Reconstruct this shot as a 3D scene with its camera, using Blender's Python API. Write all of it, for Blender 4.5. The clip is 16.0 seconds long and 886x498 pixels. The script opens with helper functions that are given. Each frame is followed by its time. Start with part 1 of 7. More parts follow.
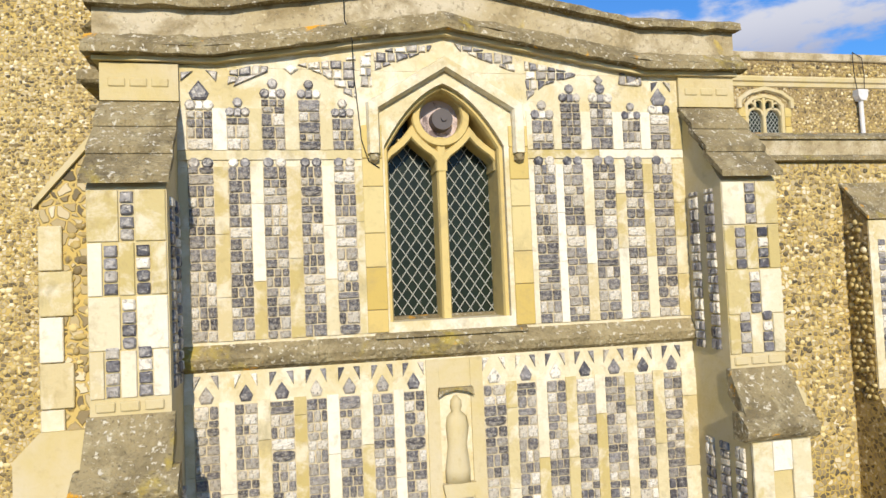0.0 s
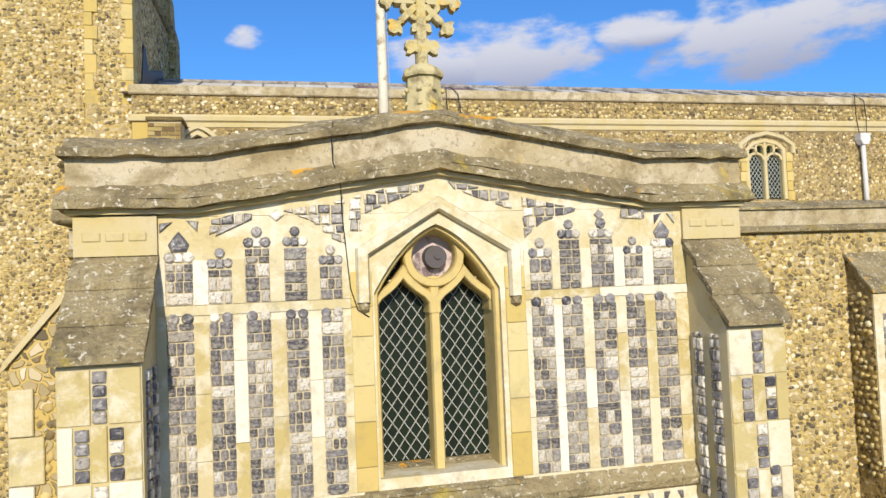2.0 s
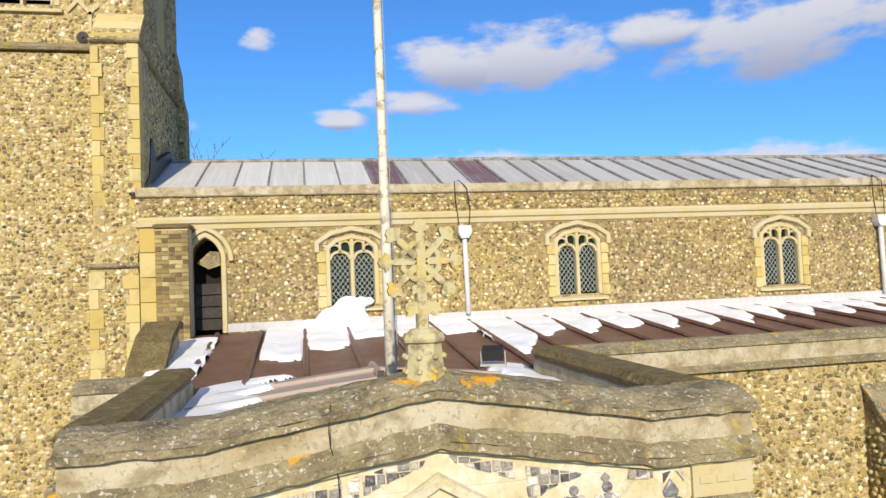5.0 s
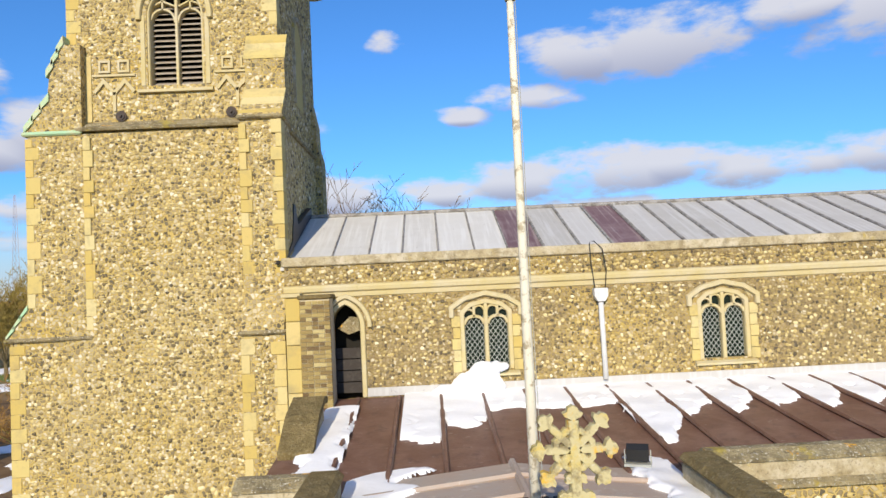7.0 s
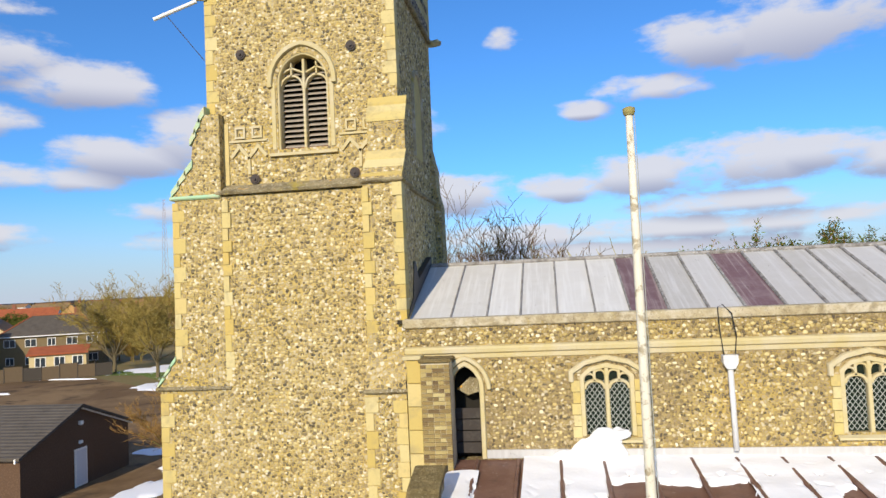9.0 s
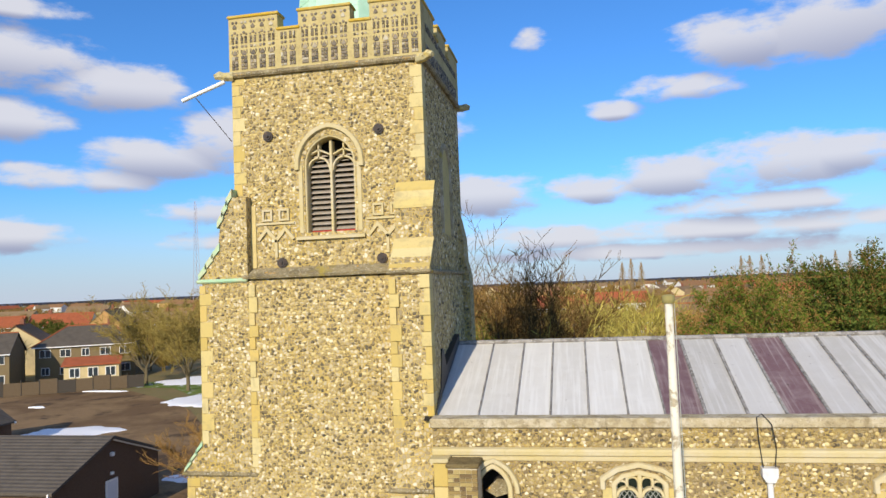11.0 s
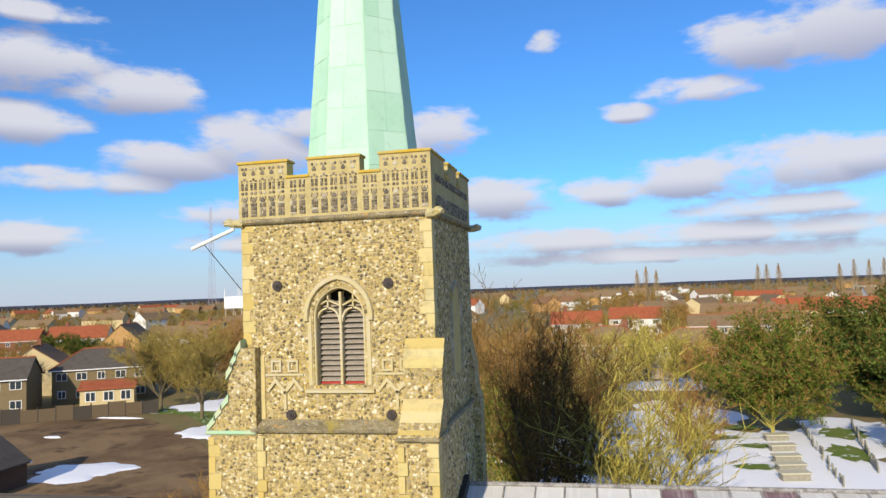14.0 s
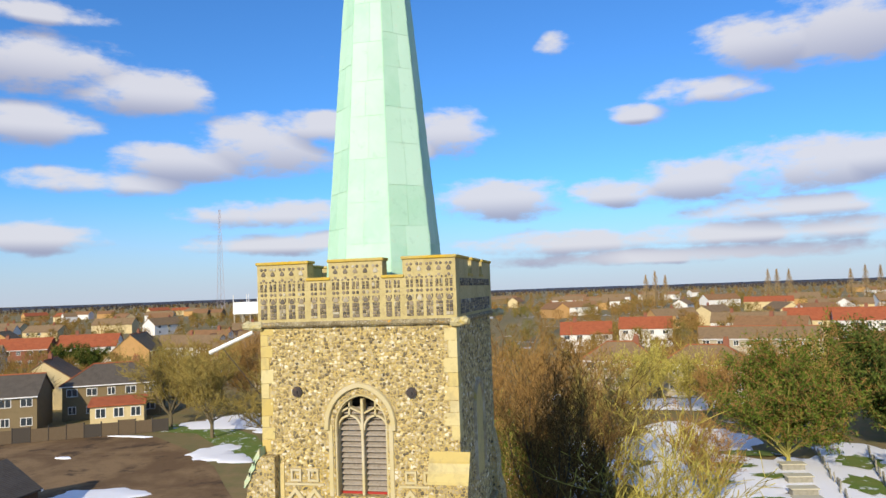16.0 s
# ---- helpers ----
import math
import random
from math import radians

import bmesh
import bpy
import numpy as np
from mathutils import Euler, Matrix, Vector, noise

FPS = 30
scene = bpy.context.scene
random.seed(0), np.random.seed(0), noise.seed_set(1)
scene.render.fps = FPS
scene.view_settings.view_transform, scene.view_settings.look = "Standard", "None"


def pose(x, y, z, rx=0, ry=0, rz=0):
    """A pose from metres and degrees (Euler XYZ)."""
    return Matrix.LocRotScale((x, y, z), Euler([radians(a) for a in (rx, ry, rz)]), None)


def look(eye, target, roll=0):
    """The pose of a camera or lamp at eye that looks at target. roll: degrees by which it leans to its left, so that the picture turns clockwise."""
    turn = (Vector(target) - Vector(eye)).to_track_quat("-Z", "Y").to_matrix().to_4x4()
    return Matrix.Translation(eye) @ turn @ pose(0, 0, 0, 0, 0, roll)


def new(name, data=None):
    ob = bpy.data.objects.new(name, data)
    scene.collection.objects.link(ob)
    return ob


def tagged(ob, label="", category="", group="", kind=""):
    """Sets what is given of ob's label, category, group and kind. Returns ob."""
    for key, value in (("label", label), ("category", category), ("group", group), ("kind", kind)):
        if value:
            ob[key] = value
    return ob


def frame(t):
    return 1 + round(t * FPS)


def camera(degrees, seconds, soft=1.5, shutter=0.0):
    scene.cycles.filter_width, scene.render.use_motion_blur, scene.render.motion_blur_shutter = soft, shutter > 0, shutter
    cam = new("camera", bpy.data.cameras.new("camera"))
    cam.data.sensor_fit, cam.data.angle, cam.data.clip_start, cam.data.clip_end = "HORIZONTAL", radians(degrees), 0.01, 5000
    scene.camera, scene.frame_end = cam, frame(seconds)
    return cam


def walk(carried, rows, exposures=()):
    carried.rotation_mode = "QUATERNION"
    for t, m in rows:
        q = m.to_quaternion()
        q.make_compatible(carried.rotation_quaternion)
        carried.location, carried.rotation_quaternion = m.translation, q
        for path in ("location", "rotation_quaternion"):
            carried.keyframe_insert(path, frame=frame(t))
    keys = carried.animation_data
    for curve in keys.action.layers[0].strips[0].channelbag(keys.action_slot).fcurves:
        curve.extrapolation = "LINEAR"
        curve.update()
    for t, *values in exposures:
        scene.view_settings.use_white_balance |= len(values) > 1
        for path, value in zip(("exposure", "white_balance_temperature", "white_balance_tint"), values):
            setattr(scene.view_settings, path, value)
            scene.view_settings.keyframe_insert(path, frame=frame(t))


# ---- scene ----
cam = camera(64.4, 16.0)
PATH = [
    (0, (-0.006, 0.002, 4.596), (0.415, 1.955, 4.682), -2.4),
    (0.5, (0.026, 0.023, 4.844), (0.449, 1.975, 4.928), -2.4),
    (1, (0.035, 0.062, 5.098), (0.46, 2.014, 5.185), -2.5),
    (1.5, (0.064, 0.152, 5.377), (0.49, 2.104, 5.461), -2.4),
    (2, (0.107, 0.174, 5.638), (0.534, 2.126, 5.722), -2.3),
    (2.5, (0.171, 0.166, 5.935), (0.6, 2.117, 6.018), -2.3),
    (3, (0.218, 0.18, 6.262), (0.646, 2.132, 6.343), -2.3),
    (3.5, (0.271, 0.194, 6.599), (0.698, 2.146, 6.682), -2.4),
    (3.7, (0.303, 0.19, 6.715), (0.721, 2.143, 6.804), -2.4),
    (5.8, (0.176, 0.209, 8.03), (0.527, 2.177, 8.114), -2.6),
    (6, (0.132, 0.209, 8.166), (0.441, 2.183, 8.252), -2.6),
    (6.5, (0.107, 0.262, 8.523), (0.285, 2.252, 8.611), -2.6),
    (7, (0.149, 0.245, 8.835), (0.192, 2.243, 8.924), -2.7),
    (7.5, (0.233, 0.178, 9.107), (0.122, 2.173, 9.201), -2.7),
    (8, (0.266, 0.142, 9.375), (0.061, 2.129, 9.471), -2.7),
    (8.5, (0.259, 0.122, 9.719), (-0.003, 2.102, 9.814), -2.6),
    (9, (0.238, 0.143, 10.09), (-0.057, 2.119, 10.186), -2.6),
    (9.2, (0.239, 0.143, 10.256), (-0.07, 2.117, 10.354), -2.5),
    (11.5, (0.306, 0.402, 12.465), (-0.074, 2.363, 12.568), -2.3),
    (12, (0.363, 0.455, 12.986), (-0.026, 2.414, 13.091), -2.3),
    (12.5, (0.401, 0.468, 13.583), (0.005, 2.426, 13.688), -2.3),
    (13, (0.434, 0.416, 14.163), (0.032, 2.373, 14.271), -2.2),
    (13.5, (0.471, 0.366, 14.733), (0.064, 2.321, 14.842), -2.2),
    (14, (0.478, 0.366, 15.273), (0.068, 2.32, 15.384), -2.1),
    (14.5, (0.444, 0.435, 15.808), (0.029, 2.388, 15.921), -2.1),
    (15, (0.364, 0.49, 16.327), (-0.056, 2.442, 16.44), -2.1),
    (15.5, (0.254, 0.534, 16.908), (-0.171, 2.485, 17.022), -2.1),
    (16, (0.126, 0.627, 17.575), (-0.305, 2.576, 17.69), -2.0),
]
walk(cam, [(t, look(eye, target, roll)) for t, eye, target, roll in PATH])

# ---- world and sun ----
SUN_AZ, SUN_EL = 187.5, 24.0          # compass bearing (y is north) and height of the sun, degrees
scene.view_settings.exposure = 0.0
world = bpy.data.worlds.new("world")
scene.world = world
world.use_nodes = True
wn, wl = world.node_tree.nodes, world.node_tree.links
wn.clear()
sky = wn.new("ShaderNodeTexSky")
sky.sky_type, sky.sun_disc = "NISHITA", False
sky.sun_elevation, sky.sun_rotation = radians(SUN_EL), radians(SUN_AZ)
sky.air_density, sky.dust_density, sky.ozone_density = 1.0, 0.4, 2.5
coord = wn.new("ShaderNodeTexCoord")
sep = wn.new("ShaderNodeSeparateXYZ")
wl.new(coord.outputs["Generated"], sep.inputs[0])


def wmath(op, x, y=None, clamp=False):
    n = wn.new("ShaderNodeMath")
    n.operation, n.use_clamp = op, clamp
    for k, v in enumerate((x, y)):
        if v is None:
            continue
        if isinstance(v, (int, float)):
            n.inputs[k].default_value = v
        else:
            wl.new(v, n.inputs[k])
    return n.outputs[0]


def wramp(x, lo, hi):
    n = wn.new("ShaderNodeMapRange")
    n.interpolation_type = "SMOOTHSTEP"
    n.inputs["From Min"].default_value, n.inputs["From Max"].default_value = lo, hi
    wl.new(x, n.inputs[0])
    return n.outputs[0]


def wmix(fac, x, y, blend="MIX"):
    n = wn.new("ShaderNodeMix")
    n.data_type, n.blend_type = "RGBA", blend
    for key, v in (("Factor", fac), ("A", x), ("B", y)):
        if isinstance(v, (int, float, tuple)):
            n.inputs[key].default_value = v
        else:
            wl.new(v, n.inputs[key])
    return n.outputs["Result"]


az = wmath("MULTIPLY", wmath("ARCTAN2", sep.outputs[0], sep.outputs[1]), 57.296)
el = wmath("MULTIPLY", wmath("ARCSINE", sep.outputs[2]), 57.296)
# cumulus banks: bearing, height, half width, half depth, all in degrees
CLOUDS = [
    (-42, 16.9, 6.5, 2.3), (-35.6, 15.3, 6.2, 1.9), (-42.3, 12.6, 4.6, 1.6), (-42.7, 20.2, 6.5, 0.9), (-42.7, 4.7, 5, 1.4),
    (-37.6, 8.7, 6.2, 1.2), (-32.4, 10.5, 6.8, 1.9), (-26.9, 11.5, 7, 2.6), (-22, 13.2, 4.4, 1.6), (-11.4, 12.5, 3.6, 2.1), (-16, 11.6, 5, 1.6),
    (-27, 6.4, 6.6, 1.4), (-24.4, 4.1, 8.5, 1.1), (-7.9, 7.1, 6.2, 1.9), (2, 7.1, 5.2, 1.3), (7.5, 7.7, 6.4, 1.8), (14.2, 7.9, 8.4, 2.2), (20, 8.2, 5, 1.7), (27, 7.4, 8, 1.6), (35, 7.6, 8, 1.7),
    (14, 5.2, 8, 1.1), (10.9, 3.5, 15, 1.1), (-2.6, 3.4, 8, 1.3), (6, 2.1, 16, 0.8), (30, 3.6, 12, 1.2),
    (13.2, 17.2, 6.5, 2.2), (19, 17.2, 8, 3.0), (29, 18.2, 4.5, 1.6), (38, 16.8, 9.5, 3.2), (3.6, 13.2, 2.6, 0.9), (8.3, 14.3, 4.8, 1.3), (-2.6, 18.9, 1.9, 1.0),
    (60, 14, 12, 3), (-70, 12, 14, 3), (95, 10, 16, 3), (-110, 16, 18, 4), (150, 14, 16, 3)]
cvec = wn.new("ShaderNodeCombineXYZ")
wl.new(wmath("MULTIPLY", az, 0.085), cvec.inputs[0])
wl.new(wmath("MULTIPLY", el, 0.20), cvec.inputs[1])
cn = wn.new("ShaderNodeTexNoise")
cn.inputs["Scale"].default_value, cn.inputs["Detail"].default_value, cn.inputs["Roughness"].default_value = 2.3, 8.0, 0.58
wl.new(cvec.outputs[0], cn.inputs["Vector"])
puff = wmath("MULTIPLY", wmath("SUBTRACT", cn.outputs["Fac"], 0.5), 3.4)


def bank(height):
    total = None
    for a, e, ra, re_ in CLOUDS:
        u = wmath("MULTIPLY", wmath("SUBTRACT", az, a), 1 / ra)
        v = wmath("MULTIPLY", wmath("SUBTRACT", height, e), 1 / re_)
        m = wmath("SUBTRACT", 0.9, wmath("ADD", wmath("MULTIPLY", u, u), wmath("MULTIPLY", v, v)))
        total = m if total is None else wmath("MAXIMUM", total, m)
    high = wmath("SUBTRACT", wramp(height, 24.0, 36.0), 0.85)   # unseen broken cloud added overhead to make the blue fill light neutral
    return wmath("ADD", wmath("MAXIMUM", total, high), puff)


here = bank(el)
above = bank(wmath("ADD", el, 1.1))
mask = wramp(here, -0.15, 0.75)
under = wramp(wmath("SUBTRACT", above, here), -0.55, 0.7)
cloud = wmix(under, (6.1, 6.1, 6.6, 1), (3.0, 3.2, 4.4, 1))
blue = wmix(1.0, sky.outputs[0], (0.46, 0.93, 1.46, 1), "MULTIPLY")
haze = wramp(wmath("ABSOLUTE", el), 9.0, -2.0)
base_sky = wmix(wmath("MULTIPLY", haze, 0.9), blue, (4.9, 5.2, 6.2, 1))
mixc = wmix(wmath("MULTIPLY", mask, 0.94), base_sky, cloud)
bg = wn.new("ShaderNodeBackground")
bg.inputs["Strength"].default_value = 0.12
wl.new(mixc, bg.inputs["Color"])
wout = wn.new("ShaderNodeOutputWorld")
wl.new(bg.outputs[0], wout.inputs[0])

sun = new("sun", bpy.data.lights.new("sun", "SUN"))
sun.data.energy, sun.data.angle, sun.data.color = 5.0, radians(0.5), (1.0, 0.87, 0.66)
saz, sel = radians(SUN_AZ), radians(SUN_EL)
sun.matrix_world = look((0, 0, 40), (-math.sin(saz) * math.cos(sel), -math.cos(saz) * math.cos(sel), 40 - math.sin(sel)))

# ---- materials ----


def mat(name, base, rough=0.85, metal=0.0, var=(), bump=(), spec=0.3, random_by=None, rand=()):
    """A node material. var: (noise scale, detail, low, high, colour, strength) layers; bump: (scale, strength, distance) layers;
    random_by: 'object' or 'island' with rand: ramp stops (pos, colour)."""
    m = bpy.data.materials.new(name)
    m.use_nodes = True
    n, l = m.node_tree.nodes, m.node_tree.links
    b = n["Principled BSDF"]
    b.inputs["Roughness"].default_value, b.inputs["Metallic"].default_value = rough, metal
    b.inputs["Specular IOR Level"].default_value = spec
    tc = n.new("ShaderNodeTexCoord")
    col = n.new("ShaderNodeRGB")
    col.outputs[0].default_value = (*base, 1)
    cur = col.outputs[0]
    if random_by:
        r = n.new("ShaderNodeObjectInfo" if random_by == "object" else "ShaderNodeNewGeometry")
        ramp = n.new("ShaderNodeValToRGB")
        ramp.color_ramp.interpolation = "LINEAR"
        els = ramp.color_ramp.elements
        while len(els) < len(rand):
            els.new(0.5)
        for e, (p, c) in zip(els, rand):
            e.position, e.color = p, (*c, 1)
        l.new(r.outputs["Random" if random_by == "object" else "Random Per Island"], ramp.inputs[0])
        cur = ramp.outputs[0]
    for scale, detail, lo, hi, colour, strength in var:
        t = n.new("ShaderNodeTexNoise")
        t.inputs["Scale"].default_value, t.inputs["Detail"].default_value = scale, detail
        t.inputs["Roughness"].default_value, t.inputs["Distortion"].default_value = 0.68, 0.35
        l.new(tc.outputs["Object"], t.inputs["Vector"])
        mr = n.new("ShaderNodeMapRange")
        mr.inputs["From Min"].default_value, mr.inputs["From Max"].default_value = lo, hi
        mr.inputs["To Max"].default_value = strength
        l.new(t.outputs["Fac"], mr.inputs[0])
        mx = n.new("ShaderNodeMix")
        mx.data_type = "RGBA"
        l.new(mr.outputs[0], mx.inputs["Factor"])
        l.new(cur, mx.inputs["A"])
        mx.inputs["B"].default_value = (*colour, 1)
        cur = mx.outputs["Result"]
    l.new(cur, b.inputs["Base Color"])
    prev = None
    for scale, strength, dist in bump:
        t = n.new("ShaderNodeTexNoise")
        t.inputs["Scale"].default_value, t.inputs["Detail"].default_value = scale, 5.0
        l.new(tc.outputs["Object"], t.inputs["Vector"])
        bp = n.new("ShaderNodeBump")
        bp.inputs["Strength"].default_value, bp.inputs["Distance"].default_value = strength, dist
        l.new(t.outputs["Fac"], bp.inputs["Height"])
        if prev:
            l.new(prev, bp.inputs["Normal"])
        prev = bp.outputs[0]
    if prev:
        l.new(prev, b.inputs["Normal"])
    return m


def rubble_mat(name, mortar, stops, scale, lichen=(0.5, 0.36, 0.10)):
    """Small flints laid in mortar: cells with rounded stones, each its own tone, between joints."""
    m = mat(name, mortar)
    n, l = m.node_tree.nodes, m.node_tree.links
    b = n["Principled BSDF"]
    tc = n.new("ShaderNodeTexCoord")
    warp = n.new("ShaderNodeTexNoise")
    warp.inputs["Scale"].default_value = 9.0
    l.new(tc.outputs["Object"], warp.inputs["Vector"])
    add = n.new("ShaderNodeMix")
    add.data_type, add.blend_type = "RGBA", "LINEAR_LIGHT"
    add.inputs["Factor"].default_value = 0.035
    l.new(tc.outputs["Object"], add.inputs["A"])
    l.new(warp.outputs["Color"], add.inputs["B"])
    v = n.new("ShaderNodeTexVoronoi")
    v.inputs["Scale"].default_value = scale
    e = n.new("ShaderNodeTexVoronoi")
    e.feature = "DISTANCE_TO_EDGE"
    e.inputs["Scale"].default_value = scale
    for k in (v, e):
        l.new(add.outputs["Result"], k.inputs["Vector"])
    sepc = n.new("ShaderNodeSeparateColor")
    l.new(v.outputs["Color"], sepc.inputs[0])
    ramp = n.new("ShaderNodeValToRGB")
    els = ramp.color_ramp.elements
    while len(els) < len(stops):
        els.new(0.5)
    for q, (p, c) in zip(els, stops):
        q.position, q.color = p, (*c, 1)
    l.new(sepc.outputs[0], ramp.inputs[0])
    edge = n.new("ShaderNodeMapRange")
    edge.inputs["From Min"].default_value, edge.inputs["From Max"].default_value = 0.06, 0.14
    l.new(e.outputs["Distance"], edge.inputs[0])
    big = n.new("ShaderNodeTexNoise")
    big.inputs["Scale"].default_value, big.inputs["Detail"].default_value = 0.55, 5.0
    l.new(tc.outputs["Object"], big.inputs["Vector"])
    bmr = n.new("ShaderNodeMapRange")
    bmr.inputs["From Min"].default_value, bmr.inputs["From Max"].default_value = 0.42, 0.72
    l.new(big.outputs["Fac"], bmr.inputs[0])
    mor = n.new("ShaderNodeMix")
    mor.data_type = "RGBA"
    mor.inputs["A"].default_value = (*mortar, 1)
    mor.inputs["B"].default_value = (*lichen, 1)
    l.new(bmr.outputs[0], mor.inputs["Factor"])
    mx = n.new("ShaderNodeMix")
    mx.data_type = "RGBA"
    l.new(edge.outputs[0], mx.inputs["Factor"])
    l.new(mor.outputs["Result"], mx.inputs["A"])
    l.new(ramp.outputs[0], mx.inputs["B"])
    l.new(mx.outputs["Result"], b.inputs["Base Color"])
    bp = n.new("ShaderNodeBump")
    bp.inputs["Strength"].default_value, bp.inputs["Distance"].default_value = 0.7, 0.03
    l.new(edge.outputs[0], bp.inputs["Height"])
    l.new(bp.outputs[0], b.inputs["Normal"])
    return m


STONE = mat("limestone", (0.52, 0.43, 0.21), 0.9, var=((1.3, 6, 0.40, 0.70, (0.55, 0.49, 0.36), 0.9), (14, 6, 0.55, 0.8, (0.36, 0.27, 0.13), 0.5), (4.0, 8, 0.62, 0.75, (0.20, 0.17, 0.12), 0.5)), bump=((40, 0.25, 0.01), (5, 0.15, 0.03)))
STONE_V = mat("limestone_block", (0.6, 0.5, 0.3), 0.9, random_by="object", rand=((0, (0.46, 0.37, 0.15)), (0.3, (0.52, 0.44, 0.23)), (0.55, (0.60, 0.54, 0.37)), (0.8, (0.74, 0.71, 0.62)), (1, (0.50, 0.41, 0.20))), var=((5, 7, 0.48, 0.62, (0.74, 0.71, 0.62), 0.55), (12, 7, 0.54, 0.72, (0.34, 0.26, 0.13), 0.5), (4, 7, 0.57, 0.70, (0.26, 0.22, 0.14), 0.5)), bump=((45, 0.35, 0.012), (9, 0.3, 0.02)))
STONE_P = mat("pale_limestone", (0.64, 0.58, 0.42), 0.9, var=((2.1, 7, 0.44, 0.62, (0.54, 0.45, 0.23), 0.9), (5, 7, 0.50, 0.62, (0.76, 0.73, 0.64), 0.6), (14, 7, 0.54, 0.72, (0.36, 0.28, 0.14), 0.5), (4.0, 8, 0.60, 0.72, (0.26, 0.21, 0.13), 0.55)), bump=((40, 0.35, 0.012), (9, 0.3, 0.02)))
MOSS = mat("mossy_coping", (0.17, 0.125, 0.05), 0.95, var=((5, 7, 0.42, 0.62, (0.28, 0.21, 0.09), 0.8), (24, 5, 0.55, 0.66, (0.40, 0.34, 0.20), 0.6), (3, 7, 0.58, 0.66, (0.10, 0.085, 0.03), 0.7)), bump=((40, 0.9, 0.05), (8, 0.6, 0.08)))
STONE_Q = mat("yellow_quoin_stone", (0.5, 0.4, 0.2), 0.9, random_by="object", rand=((0, (0.50, 0.37, 0.11)), (0.4, (0.56, 0.45, 0.18)), (0.75, (0.59, 0.50, 0.26)), (1, (0.54, 0.38, 0.09))), var=((3, 7, 0.5, 0.7, (0.32, 0.26, 0.14), 0.6), (14, 6, 0.55, 0.75, (0.30, 0.24, 0.12), 0.4)), bump=((40, 0.25, 0.01),))
STONE_D = mat("weathered_limestone", (0.30, 0.245, 0.135), 0.92, var=((2.6, 8, 0.44, 0.62, (0.13, 0.105, 0.06), 0.85), (7, 7, 0.52, 0.64, (0.40, 0.345, 0.21), 0.7), (26, 4, 0.59, 0.63, (0.62, 0.58, 0.48), 0.85), (60, 3, 0.60, 0.66, (0.08, 0.065, 0.045), 0.7), (1.3, 8, 0.58, 0.66, (0.40, 0.31, 0.05), 0.8), (2.9, 8, 0.625, 0.66, (0.66, 0.33, 0.02), 0.9)), bump=((30, 0.9, 0.03), (6, 0.6, 0.06)))
STONE_B = mat("battlement_limestone", (0.50, 0.41, 0.19), 0.9, var=((2.2, 7, 0.45, 0.62, (0.40, 0.32, 0.14), 0.8), (14, 6, 0.55, 0.68, (0.26, 0.20, 0.10), 0.6), (6, 7, 0.60, 0.68, (0.60, 0.54, 0.36), 0.6)), bump=((35, 0.5, 0.02), (5, 0.3, 0.04)))
STONE_M = mat("frieze_limestone", (0.42, 0.35, 0.215), 0.9, var=((1.6, 7, 0.44, 0.60, (0.55, 0.49, 0.37), 0.85), (3.8, 9, 0.48, 0.62, (0.22, 0.17, 0.085), 0.7), (28, 5, 0.56, 0.64, (0.16, 0.13, 0.085), 0.6), (22, 6, 0.60, 0.66, (0.62, 0.57, 0.42), 0.7), (1.9, 7, 0.61, 0.68, (0.50, 0.37, 0.07), 0.7)), bump=((35, 0.5, 0.02), (5, 0.3, 0.04)))
MORTAR = mat("lime_mortar", (0.54, 0.47, 0.33), 0.95, var=((30, 4, 0.5, 0.8, (0.45, 0.38, 0.26), 0.5),), bump=((60, 0.4, 0.01),))
FLINT_STOPS = ((0, (0.05, 0.048, 0.06)), (0.28, (0.13, 0.125, 0.14)), (0.46, (0.24, 0.23, 0.24)), (0.60, (0.34, 0.31, 0.27)), (0.74, (0.62, 0.57, 0.48)), (1, (0.78, 0.74, 0.66)))
FLINT = mat("knapped_flint", (0.2, 0.2, 0.22), 0.4, spec=0.5, random_by="object", rand=FLINT_STOPS, var=((2.2, 8, 0.46, 0.62, (0.62, 0.57, 0.48), 0.7), (4.5, 8, 0.52, 0.64, (0.035, 0.033, 0.04), 0.7), (9, 5, 0.60, 0.68, (0.66, 0.62, 0.54), 0.6)), bump=((4, 0.6, 0.05), (12, 0.4, 0.03)))
FLINT_I = mat("knapped_flint_rest", (0.2, 0.2, 0.22), 0.35, spec=0.5, random_by="island", rand=FLINT_STOPS, var=((26, 8, 0.50, 0.68, (0.60, 0.57, 0.52), 0.6), (40, 8, 0.52, 0.64, (0.02, 0.02, 0.03), 0.75)), bump=((24, 0.5, 0.02),))
COB_STOPS = ((0, (0.07, 0.056, 0.034)), (0.18, (0.21, 0.155, 0.065)), (0.42, (0.40, 0.30, 0.105)), (0.7, (0.54, 0.42, 0.165)), (0.92, (0.66, 0.55, 0.28)), (1, (0.80, 0.73, 0.53)))
COBBLE = mat("field_flint", (0.4, 0.35, 0.25), 0.6, random_by="island", rand=COB_STOPS, var=((30, 5, 0.5, 0.75, (0.62, 0.56, 0.44), 0.35),), bump=((40, 0.3, 0.01),))
RUBBLE = rubble_mat("flint_rubble", (0.52, 0.39, 0.145), ((0, (0.10, 0.085, 0.06)), (0.3, (0.28, 0.22, 0.12)), (0.6, (0.42, 0.34, 0.19)), (0.85, (0.55, 0.47, 0.31)), (1, (0.70, 0.64, 0.5))), 13.0)
